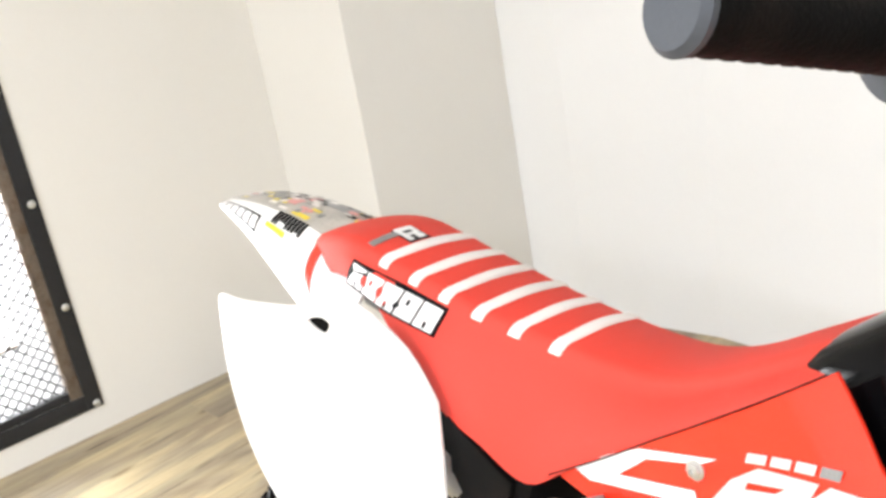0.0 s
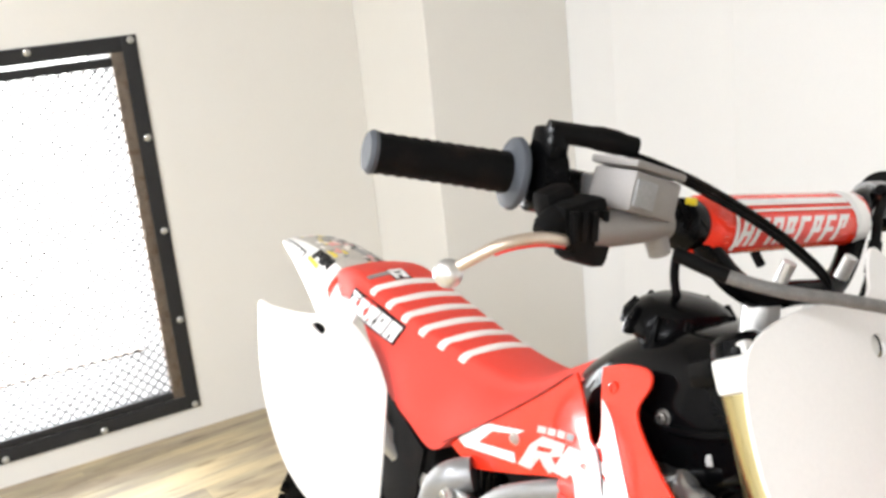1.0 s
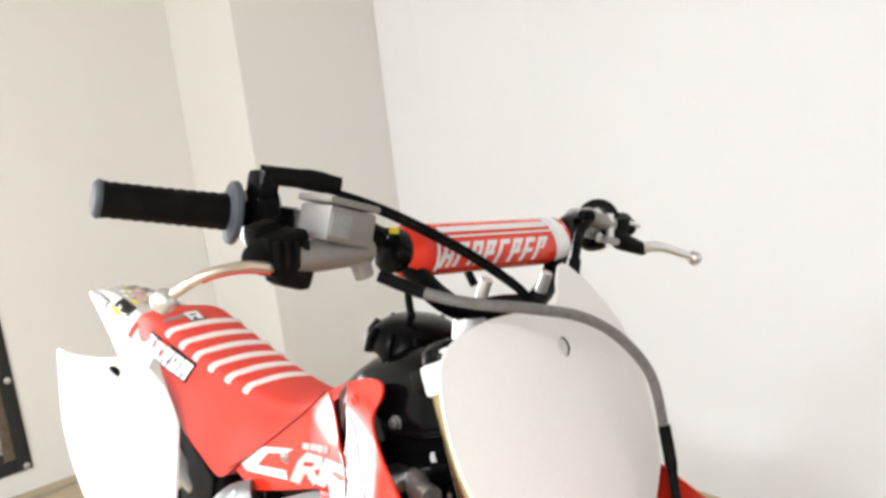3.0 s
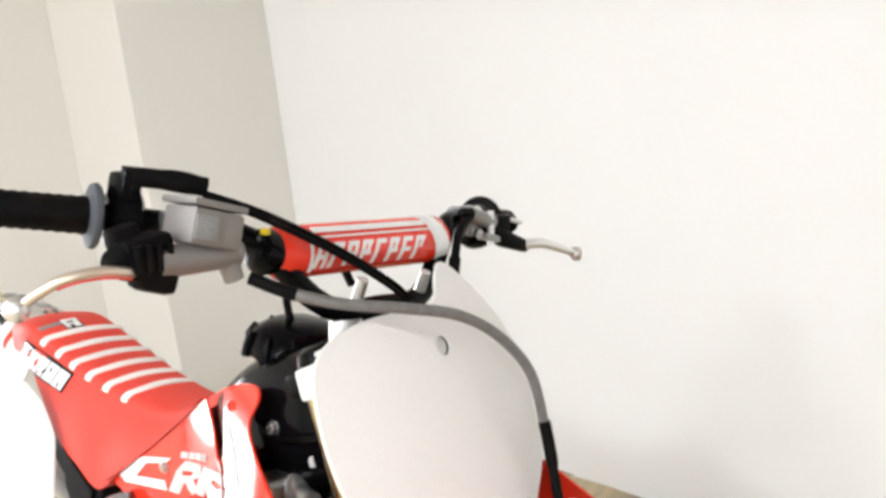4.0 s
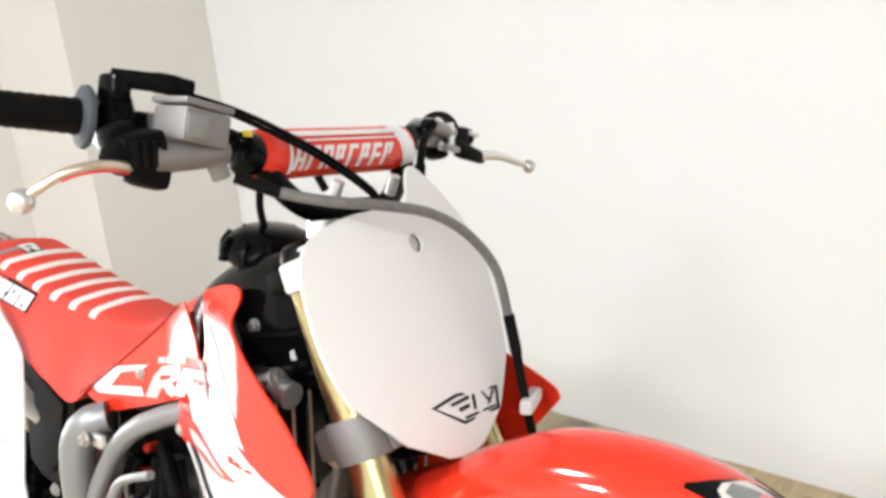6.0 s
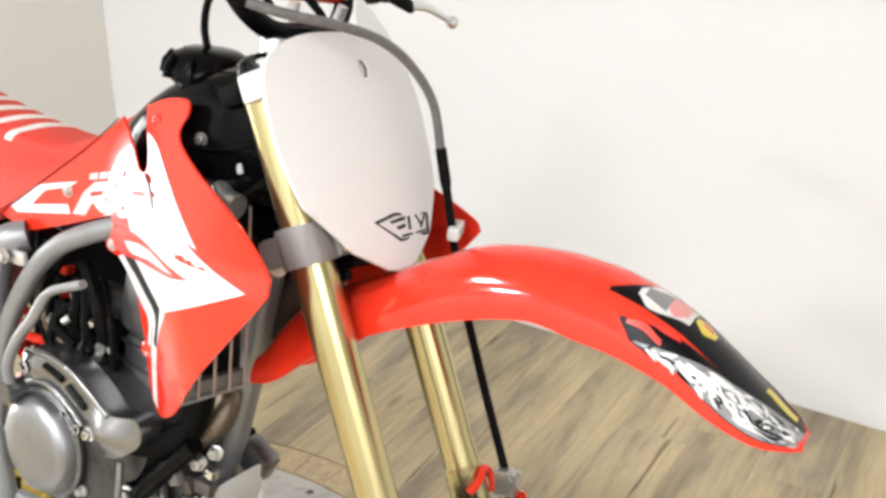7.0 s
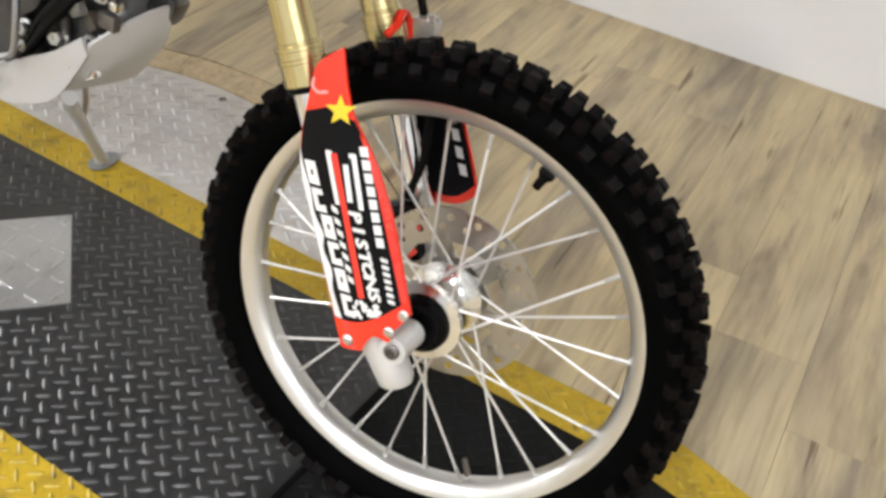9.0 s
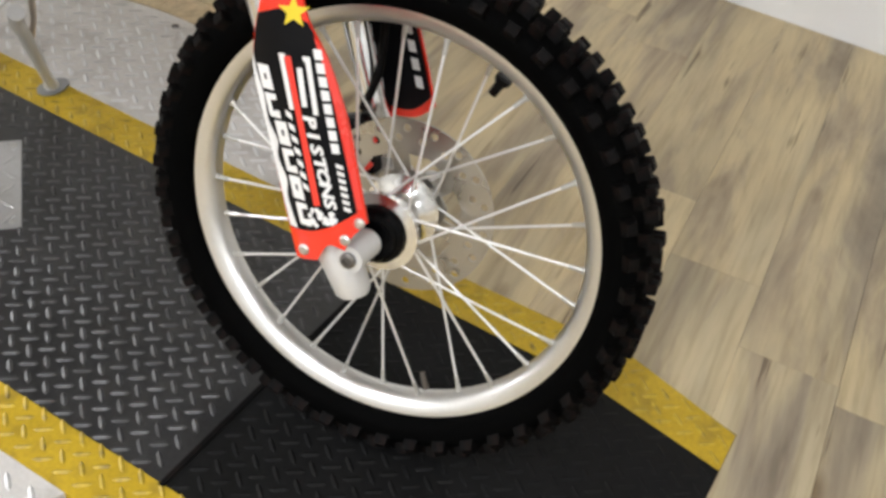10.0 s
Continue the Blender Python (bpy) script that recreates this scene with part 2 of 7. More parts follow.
def wood_material():
    """Weathered barn-wood print: long scraped patches of tan and grey-brown, fine grain, cracks and knots."""
    m = bpy.data.materials.new("weathered_oak_plank")
    m.use_nodes = True
    nt = m.node_tree
    n, l = nt.nodes, nt.links
    b = n["Principled BSDF"]
    tc, info = n.new("ShaderNodeTexCoord"), n.new("ShaderNodeObjectInfo")
    comb = n.new("ShaderNodeCombineXYZ")
    for i, k in enumerate((37.0, 61.0, 13.0)):
        mm = n.new("ShaderNodeMath")
        mm.operation = "MULTIPLY"
        mm.inputs[1].default_value = k
        l.new(info.outputs["Random"], mm.inputs[0])
        l.new(mm.outputs[0], comb.inputs[i])

    def stretched(kind, sx, sy, detail=6.0, rough=0.6, bend=0.0):
        """A texture drawn out along the plank, shifted from plank to plank."""
        off = n.new("ShaderNodeVectorMath")
        off.operation = "MULTIPLY_ADD"
        off.inputs[1].default_value = (sx, sy, 1.0)
        l.new(tc.outputs["Object"], off.inputs[0])
        l.new(comb.outputs[0], off.inputs[2])
        t = n.new("ShaderNodeTex" + kind)
        t.inputs["Scale"].default_value = 1.0
        if kind == "Noise":
            t.inputs["Detail"].default_value, t.inputs["Roughness"].default_value, t.inputs["Distortion"].default_value = detail, rough, bend
        l.new(off.outputs[0], t.inputs["Vector"])
        return t

    def ramp(src, *stops):
        r = n.new("ShaderNodeValToRGB")
        e = r.color_ramp.elements
        while len(e) < len(stops):
            e.new(0.5)
        for el, (at, c) in zip(e, stops):
            el.position, el.color = at, (*c, 1) if isinstance(c, tuple) else (c, c, c, 1)
        l.new(src, r.inputs[0])
        return r.outputs[0]

    def times(a, c, amount=1.0):
        x = n.new("ShaderNodeMixRGB")
        x.blend_type = "MULTIPLY"
        x.inputs[0].default_value = amount
        l.new(a, x.inputs[1])
        l.new(c, x.inputs[2])
        return x.outputs[0]

    patch, grain = stretched("Noise", 1.7, 9.0, 7.0, 0.60, 0.6), stretched("Noise", 5.0, 85.0, 4.0, 0.6)
    tone, crack = stretched("Noise", 1.0, 4.5, 4.0), stretched("Noise", 3.4, 52.0, 3.0, 0.5, 0.3)
    knots = stretched("Voronoi", 2.6, 7.0)
    base = ramp(patch.outputs["Fac"], (0.33, (0.30, 0.238, 0.165)), (0.44, (0.44, 0.357, 0.242)), (0.52, (0.565, 0.462, 0.287)), (0.66, (0.67, 0.555, 0.345)))
    col = times(base, ramp(tone.outputs["Fac"], (0.40, (0.78, 0.79, 0.82)), (0.58, (1.08, 1.06, 1.0))))
    col = times(col, ramp(grain.outputs["Fac"], (0.35, (0.83, 0.81, 0.79)), (0.54, 1.0)))
    col = times(col, ramp(crack.outputs["Fac"], (0.28, (0.26, 0.20, 0.16)), (0.335, 1.0)), 0.8)
    col = times(col, ramp(knots.outputs["Distance"], (0.05, (0.34, 0.27, 0.22)), (0.13, 1.0)), 0.8)
    rng = n.new("ShaderNodeMapRange")
    rng.inputs["To Min"].default_value, rng.inputs["To Max"].default_value = 0.84, 0.97
    l.new(info.outputs["Random"], rng.inputs["Value"])
    sc = n.new("ShaderNodeVectorMath")
    sc.operation = "SCALE"
    l.new(col, sc.inputs[0])
    l.new(rng.outputs[0], sc.inputs["Scale"])
    l.new(sc.outputs[0], b.inputs["Base Color"])
    rr = n.new("ShaderNodeMapRange")
    rr.inputs["To Min"].default_value, rr.inputs["To Max"].default_value = 0.30, 0.55
    l.new(patch.outputs["Fac"], rr.inputs["Value"])
    l.new(rr.outputs[0], b.inputs["Roughness"])
    bp = n.new("ShaderNodeBump")
    bp.inputs["Strength"].default_value, bp.inputs["Distance"].default_value = 0.3, 0.001
    l.new(grain.outputs["Fac"], bp.inputs["Height"])
    l.new(bp.outputs[0], b.inputs["Normal"])
    return m


M["wood"] = wood_material()


# ---- building blocks ----
def part(name, bm, mat, parent=None, label="", m=None, smooth=True):
    """Links a bmesh as one mesh object, under a thing or a part where one is given. m: its pose in the world."""
    me = bpy.data.meshes.new(name)
    bmesh.ops.recalc_face_normals(bm, faces=bm.faces)
    bm.to_mesh(me)
    bm.free()
    for p in me.polygons:
        p.use_smooth = smooth
    if smooth:
        me.set_sharp_from_angle(angle=radians(38))
    me.materials.append(M[mat] if isinstance(mat, str) else mat)
    ob = new(name, me)
    m = m or Matrix()
    if parent:
        ob.parent = parent
        ob.matrix_parent_inverse = world_of(parent).inverted()
    ob.matrix_basis = m
    WORLD[ob] = m
    if label:
        tagged(ob, label)
    return ob


WORLD = {}


def world_of(ob):
    return WORLD.get(ob, Matrix())


def thing(name, loc, label, category, group=""):
    e = new(name)
    e.empty_display_size = 0.1
    e.matrix_basis = Matrix.Translation(loc)
    WORLD[e] = Matrix.Translation(loc)
    return tagged(e, label, category, group)


def V(*a):
    return Vector(a)


def spline(pts, k=5, closed=False):
    """Catmull-Rom through points of any size; a point given as a list is a sharp corner."""
    n = len(pts)
    P = [Vector(p) for p in pts]
    sharp = [isinstance(p, list) for p in pts]
    out = []
    for i in range(n if closed else n - 1):
        b, c = P[i], P[(i + 1) % n]
        a = b if sharp[i] or (not closed and i == 0) else P[i - 1]
        d = c if sharp[(i + 1) % n] or (not closed and i == n - 2) else P[(i + 2) % n]
        for j in range(k):
            t = j / k
            out.append(0.5 * ((2 * b) + (c - a) * t + (2 * a - 5 * b + 4 * c - d) * t * t + (3 * b - a - 3 * c + d) * t ** 3))
    if not closed:
        out.append(P[-1])
    return out


def tube(bm, path, r, seg=12, caps=True):
    """Sweeps a round section along a path; r: one radius or one for each point."""
    path = [Vector(p) for p in path]
    rs = r if isinstance(r, (list, tuple)) else [r] * len(path)
    up = V(0.13, 0.37, 0.92)
    rings = []
    for i, p in enumerate(path):
        d = (path[min(i + 1, len(path) - 1)] - path[max(i - 1, 0)]).normalized()
        if abs(d.dot(up)) > 0.97:
            up = V(0.9, 0.2, 0.1)
        x = d.cross(up).normalized()
        y = x.cross(d).normalized()
        up = y
        rings.append([bm.verts.new(p + (x * math.cos(2 * math.pi * j / seg) + y * math.sin(2 * math.pi * j / seg)) * rs[i]) for j in range(seg)])
    for a, b in zip(rings, rings[1:]):
        for j in range(seg):
            bm.faces.new((a[j], a[(j + 1) % seg], b[(j + 1) % seg], b[j]))
    if caps:
        bm.faces.new(rings[0][::-1])
        bm.faces.new(rings[-1])
    return bm


def tubes(*items, seg=12):
    bm = bmesh.new()
    for path, r in items:
        tube(bm, path, r, seg)
    return bm


def lathe(bm, profile, seg=48, m=None, closed=False):
    """Turns (radius, height) pairs round the local z axis."""
    m = m or Matrix()
    rings = []
    for r, z in profile:
        rings.append([bm.verts.new(m @ V(r * math.cos(2 * math.pi * j / seg), r * math.sin(2 * math.pi * j / seg), z)) for j in range(seg)])
    pairs = list(zip(rings, rings[1:]))
    if closed:
        pairs.append((rings[-1], rings[0]))
    for a, b in pairs:
        for j in range(seg):
            bm.faces.new((a[j], a[(j + 1) % seg], b[(j + 1) % seg], b[j]))
    if not closed:
        for ring, flip in ((rings[0], True), (rings[-1], False)):
            if profile[0 if flip else -1][0] > 1e-4:
                bm.faces.new(ring[::-1] if flip else ring)
    return bm


def turned(profile, m=None, seg=48, closed=False):
    return lathe(bmesh.new(), profile, seg, m, closed)


def block(bm, sx, sy, sz, m=None, bevel=0.0):
    """A box of full sizes round its centre, with rounded edges."""
    t = bmesh.new()
    bmesh.ops.create_cube(t, size=1.0)
    bmesh.ops.scale(t, vec=(sx, sy, sz), verts=t.verts)
    if bevel:
        bmesh.ops.bevel(t, geom=t.edges[:], offset=bevel, segments=2, profile=0.6, affect="EDGES")
    if m:
        bmesh.ops.transform(t, matrix=m, verts=t.verts)
    me = bpy.data.meshes.new("tmp")
    t.to_mesh(me)
    t.free()
    bm.from_mesh(me)
    bpy.data.meshes.remove(me)
    return bm


def box(sx, sy, sz, m=None, bevel=0.0):
    return block(bmesh.new(), sx, sy, sz, m, bevel)


def slab(x0, x1, y0, y1, z0, z1, bevel=0.0):
    return box(x1 - x0, y1 - y0, z1 - z0, Matrix.Translation(((x0 + x1) / 2, (y0 + y1) / 2, (z0 + z1) / 2)), bevel)


def inside(p, poly):
    r = False
    for i in range(len(poly)):
        a, b = poly[i], poly[i - 1]
        if (a.y > p[1]) != (b.y > p[1]) and p[0] < (b.x - a.x) * (p[1] - a.y) / (b.y - a.y) + a.x:
            r = not r
    return r


def sheet(outline, g, thick, step=0.02, m=None, k=5, bm=None, holes=()):
    """A moulded panel: an outline in the plane (a, b), bulged to the depth g(a, b), thickened towards +depth."""
    loops = [spline(outline, k, True)] + [spline(h, k, True) for h in holes]
    pts, edges = [], []
    for lp in loops:
        s = len(pts)
        pts += [V(p[0], p[1]) for p in lp]
        edges += [(s + i, s + (i + 1) % len(lp)) for i in range(len(lp))]
    edge_count = len(pts)
    xs, ys = [p.x for p in loops[0]], [p.y for p in loops[0]]
    nx, ny = int((max(xs) - min(xs)) / step), int((max(ys) - min(ys)) / step)
    for i in range(1, nx + 1):
        for j in range(1, ny + 1):
            q = V(min(xs) + i * step + (0.31 if j % 2 else 0) * step, min(ys) + j * step)
            if inside(q, loops[0]) and not any(inside(q, h) for h in loops[1:]) and min((q - e).length for e in pts[:edge_count]) > step * 0.45:
                pts.append(q)
    vs, es, fs, *_ = cdt(pts, edges, [], 1, 1e-6)
    bm = bm or bmesh.new()
    m = m or Matrix()

    def keep(f):
        c = sum((vs[i] for i in f), V(0, 0)) / len(f)
        return inside(c, loops[0]) and not any(inside(c, h) for h in loops[1:])

    fs = [f for f in fs if keep(f)]
    top = [bm.verts.new(m @ V(p.x, g(p.x, p.y), p.y)) for p in vs]
    low = [bm.verts.new(m @ V(p.x, g(p.x, p.y) + thick, p.y)) for p in vs]
    ways = set()
    for f in fs:
        bm.faces.new([top[i] for i in f])
        bm.faces.new([low[i] for i in reversed(f)])
        ways |= {(f[i], f[(i + 1) % len(f)]) for i in range(len(f))}
    for a, b in ways:
        if (b, a) not in ways:
            bm.faces.new((top[b], top[a], low[a], low[b]))
    loose = [v for v in bm.verts if not v.link_faces]
    bmesh.ops.delete(bm, geom=loose, context="VERTS")
    return bm


def loft(sections, bm=None, closed=True, caps=True):
    """Skins rows of equally many points."""
    bm = bm or bmesh.new()
    rows = [[bm.verts.new(p) for p in s] for s in sections]
    n = len(rows[0])
    for a, b in zip(rows, rows[1:]):
        for j in range(n if closed else n - 1):
            bm.faces.new((a[j], a[(j + 1) % n], b[(j + 1) % n], b[j]))
    if caps and closed:
        bm.faces.new(rows[0][::-1])
        bm.faces.new(rows[-1])
    return bm


def shell(rows, thick):
    """A thin skin over rows of points, thickened along its normals, with closed rims."""
    nr, nc = len(rows), len(rows[0])
    top, low = [], []
    bm = bmesh.new()
    for i in range(nr):
        a, b = [], []
        for j in range(nc):
            du = rows[min(i + 1, nr - 1)][j] - rows[max(i - 1, 0)][j]
            dv = rows[i][min(j + 1, nc - 1)] - rows[i][max(j - 1, 0)]
            nn = du.cross(dv)
            nn = nn.normalized() if nn.length > 1e-9 else V(0, 0, 1)
            a.append(bm.verts.new(rows[i][j]))
            b.append(bm.verts.new(rows[i][j] - nn * thick))
        top.append(a)
        low.append(b)
    for i in range(nr - 1):
        for j in range(nc - 1):
            bm.faces.new((top[i][j], top[i + 1][j], top[i + 1][j + 1], top[i][j + 1]))
            bm.faces.new((low[i][j], low[i][j + 1], low[i + 1][j + 1], low[i + 1][j]))
    rim = [(i, 0) for i in range(nr)] + [(nr - 1, j) for j in range(1, nc)] + [(i, nc - 1) for i in range(nr - 2, -1, -1)] + [(0, j) for j in range(nc - 2, 0, -1)]
    for (i, j), (k, l) in zip(rim, rim[1:] + rim[:1]):
        bm.faces.new((top[i][j], low[i][j], low[k][l], top[k][l]))
    return bm


def lerp_table(table, x):
    """Smoothly interpolated row of a table whose first column is x."""
    if x <= table[0][0]:
        return table[0][1:]
    for i in range(len(table) - 1):
        if x <= table[i + 1][0]:
            t = (x - table[i][0]) / (table[i + 1][0] - table[i][0])
            p0, p1, p2, p3 = table[max(i - 1, 0)], table[i], table[i + 1], table[min(i + 2, len(table) - 1)]
            return [0.5 * (2 * b + (c - a) * t + (2 * a - 5 * b + 4 * c - d) * t * t + (3 * b - a - 3 * c + d) * t ** 3) for a, b, c, d in zip(p0[1:], p1[1:], p2[1:], p3[1:])]
    return table[-1][1:]


def bolt(bm, at, axis, r, h):
    """A hexagon head on its washer."""
    q = Vector(axis).to_track_quat("Z", "Y").to_matrix().to_4x4()
    m = Matrix.Translation(at) @ q
    lathe(bm, [(r * 1.35, 0), (r * 1.35, h * 0.3), (r * 1.2, h * 0.35)], 16, m)
    lathe(bm, [(r, h * 0.3), (r, h * 0.9), (r * 0.85, h), (r * 0.4, h), (r * 0.38, h * 0.6)], 6, m)


# ---- the room ----
def structure(name, bm, mat, label, smooth=False):
    return tagged(part(name, bm, mat, smooth=smooth), label, name.split("_")[0], kind="structure")


def build_room():
    z0, z1 = -0.12, ROOM_H
    far_x = wall_x(ROOM_Y0)
    bm = bmesh.new()
    ya, yb = ROOM_Y0 - 0.15, WALL_Y + 0.15
    corners = [(wall_x(ya), ya), (wall_x(yb), yb), (wall_x(yb) + 0.15, yb), (wall_x(ya) + 0.15, ya)]
    loft([[V(x, y, z0) for x, y in corners], [V(x, y, z1) for x, y in corners]], bm)
    structure("wall_east", bm, "wall_w", "long plain white painted wall meeting the wood floor")
    # the wall with the low meshed opening, built round the hole
    ox0, ox1, oz0, oz1 = -0.535, 0.655, 0.108, 1.222
    bm = bmesh.new()
    for a, b, c, d in ((ROOM_X0, ox0, z0, z1), (ox1, wall_x(WALL_Y), z0, z1), (ox0, ox1, z0, oz0), (ox0, ox1, oz1, z1)):
        block(bm, b - a, 0.56, d - c, Matrix.Translation(((a + b) / 2, WALL_Y + 0.28, (c + d) / 2)))
    bmesh.ops.remove_doubles(bm, verts=bm.verts, dist=1e-5)
    structure("wall_north", bm, "wall", "cream painted wall with a low meshed opening")
    # unseen walls and ceiling, their greys set to tune the bounce light
    structure("wall_south", slab(ROOM_X0, far_x, ROOM_Y0 - 0.15, ROOM_Y0, z0, z1), "wall_g", "plain unseen wall behind the camera, grey set for bounce light")
    structure("wall_west", slab(ROOM_X0 - 0.15, ROOM_X0, ROOM_Y0 - 0.15, WALL_Y + 0.15, z0, z1), "wall_g", "plain unseen wall on the far side, grey set for bounce light")
    structure("ceiling", slab(ROOM_X0 - 0.15, far_x + 0.2, ROOM_Y0 - 0.15, WALL_Y + 0.15, z1, z1 + 0.12), "ceiling", "plain unseen ceiling, grey set for bounce light")
    # boxed-out column in the corner; a tapered strip added to form its shade edge
    structure("pillar", slab(PILLAR_X, STRIP_X, PILLAR_Y, WALL_Y - 0.001, z0, z1 - 0.001, 0.004), "wall", "boxed cream column in the room corner")
    pts = [(STRIP_X, 1.96), (wall_x(1.55) + 0.002, 1.55), (wall_x(1.55) + 0.03, 1.55), (wall_x(WALL_Y) + 0.03, WALL_Y - 0.002), (STRIP_X, WALL_Y - 0.002)]
    structure("trim", loft([[V(x, y, z) for x, y in pts] for z in (z0, z1 - 0.001)]), "wall_w", "tapered white strip added to shape the shade beside the column")


def build_opening():
    x0, x1, z0, z1 = -0.568, 0.688, 0.074, 1.256
    y = WALL_Y
    t = thing("window_1", (0.06, y, z0), "low opening with bolted black iron frame and expanded metal mesh", "window")
    t["kind"] = "structure"
    w = 0.045
    for n, (a, b, c, d) in (("frame_side", (x1 - w, x1, z0, z1)), ("frame_side", (x0, x0 + w, z0, z1)), ("frame_rail", (x0 + w, x1 - w, z1 - w, z1)), ("frame_rail", (x0 + w, x1 - w, z0, z0 + w))):
        part(n, slab(a, b, y - 0.006, y, c, d, 0.0012), "iron", t, "flat black iron frame strip")
    # welded inner angle, rusty, with the folded edge of the mesh over it
    d = 0.034
    for n, (a, b, c, e) in (("inner_angle", (x1 - w - d, x1 - w, z0 + w, z1 - w)), ("inner_angle", (x0 + w, x0 + w + d, z0 + w, z1 - w)), ("inner_rail", (x0 + w + d, x1 - w - d, z1 - w - d - 0.006, z1 - w - 0.013)), ("inner_rail", (x0 + w + d, x1 - w - d, z0 + w, z0 + w + d * 0.7))):
        bm = slab(a, b, y - 0.002, y + 0.03, c, e, 0.002)
        part(n, bm, "rust" if n == "inner_angle" else "iron", t, "rusty inner angle iron")
    rng = random.Random(4)
    bm = bmesh.new()
    for k in range(11):
        z = z0 + 0.09 + k * 0.098
        for sx in (x1 - w - d + 0.006, x0 + w + d - 0.006):
            pts = [(sx + rng.uniform(-0.004, 0.004), y - 0.006, z + 0.012 * j) for j in range(4)]
            tube(bm, pts, [0.002, 0.005, 0.005, 0.002], 6)
    part("weld_beads", bm, "rust", t)
    for k in range(5):
        for bx in (x1 - 0.018, x0 + 0.018):
            bm = bmesh.new()
            lathe(bm, [(0.0105, 0), (0.0105, 0.002), (0.007, 0.005), (0.003, 0.0055)], 14, Matrix.Translation((bx, y - 0.006, 0.086 + k * 0.289)) @ pose(0, 0, 0, 90))
            part("bolt", bm, "zinc", t)
    for k in range(1, 4):
        for bz in (z1 - 0.014, z0 + 0.012):
            bm = bmesh.new()
            lathe(bm, [(0.0105, 0), (0.0105, 0.002), (0.007, 0.005), (0.003, 0.0055)], 14, Matrix.Translation((x1 - 0.018 - k * 0.288, y - 0.006, bz)) @ pose(0, 0, 0, 90))
            part("bolt", bm, "zinc", t)
    # grey lining added to tone down the overlit deep reveal
    rx0, rx1, rz0, rz1 = -0.535, 0.655, 0.108, 1.222
    for n, q in (("jamb", (rx0, rx0 + 0.008, y + 0.032, y + 0.558, rz0, rz1)), ("jamb", (rx1 - 0.008, rx1, y + 0.032, y + 0.558, rz0, rz1)), ("sill", (rx0 + 0.008, rx1 - 0.008, y + 0.032, y + 0.558, rz0, rz0 + 0.008)), ("head", (rx0 + 0.008, rx1 - 0.008, y + 0.032, y + 0.558, rz1 - 0.008, rz1))):
        part(n, slab(*q), "reveal", t, "grey lining added to dim the bright reveal")
    part("sill_lip", slab(rx0 + 0.008, rx1 - 0.008, y + 0.540, y + 0.558, rz0 + 0.008, rz0 + 0.014, 0.002), "rust", t, "rusty lip at the back of the sill")
    # expanded metal: rows of diamonds
    bm = bmesh.new()
    mx0, mx1, mz0, mz1 = x0 + w + 0.01, x1 - w - 0.01, z0 + w + 0.005, z1 - w - 0.02
    pw, ph, r = 0.034, 0.0165, 0.0019
    nx, nz = int((mx1 - mx0) / pw), int((mz1 - mz0) / ph)
    for j in range(nz):
        for i in range(nx + 1):
            cx, cz = mx0 + (i + (0.5 if j % 2 else 0)) * pw, mz0 + j * ph
            for sgn in (-1, 1):
                ex = cx + sgn * pw / 2
                if mx0 <= ex <= mx1 and mx0 <= cx <= mx1:
                    a, b = V(cx, y + 0.012, cz), V(ex, y + 0.016, cz + ph)
                    dd = (b - a).normalized()
                    s1, s2 = V(dd.z, 0, -dd.x) * r, V(0, 1, 0) * r * 1.6
                    q = [[bm.verts.new(p + o) for o in (s1 + s2, s1 - s2, -s1 - s2, -s1 + s2)] for p in (a, b)]
                    for k in range(4):
                        bm.faces.new((q[0][k], q[0][(k + 1) % 4], q[1][(k + 1) % 4], q[1][k]))
    tagged(part("mesh_screen", bm, "iron", t, "black expanded metal mesh", smooth=False), kind="stuff")
    # what lies outside: a bright yard, with something orange standing in it
    bd = part("backdrop", slab(-2.6, 2.6, y + 1.9, y + 1.95, -0.6, 2.6), "outside", smooth=False)
    tagged(bd, "overexposed daylight outside the opening", "backdrop", kind="structure")
    # the panel's daylit brightness comes from a glow of its own
    og = part("orange_panel", slab(-0.30, 0.17, y + 1.2, y + 1.24, -0.55, 0.36, 0.01), "outside_orange_glow", smooth=False)
    tagged(og, "pale orange panel standing outside behind the mesh, daylight put in as glow", "panel", kind="structure")


def build_lamps():
    first = None
    for x, y in LAMPS:
        if first is None:
            t = thing("ceiling_light", (x, y, ROOM_H), "white square ceiling light with a glowing diffuser", "lamp", "ceiling lights")
            part("housing", box(0.36, 0.36, 0.05, Matrix.Translation((x, y, ROOM_H - 0.025)), 0.01), "ceiling", t)
            part("diffuser", box(0.30, 0.30, 0.014, Matrix.Translation((x, y, ROOM_H - 0.057)), 0.004), "lamp", t)
            first = t
        else:
            copy_thing(first, Matrix.Translation((x, y, ROOM_H)))


build_room()
build_opening()
build_lamps()

# ---- the floor: lane of tread plate through a turntable, planks round it ----
LANE = (0.169, 0.244, 0.712, 0.790)
LANE_END, LANE_BACK = -0.688, 1.5
TURN_C, TURN_R, RING_R = V(0.420, 0.600), 0.682, 0.765
PLANK_W, PLANK_L, PLANK_TURN = 0.152, 1.22, 4.5


def lane_inner(y):
    return 0.712 if y > -0.48 else 0.712 - 0.037 * (-0.48 - y) / 0.208


def lane_outer(y):
    """The far stripe's outer edge, which draws in towards the lane's end."""
    if y > -0.51:
        return 0.790 + 0.007 * max(0.0, min(1.0, (-0.2 - y) / 0.31))
    return 0.797 - 0.049 * (-0.51 - y) / 0.174


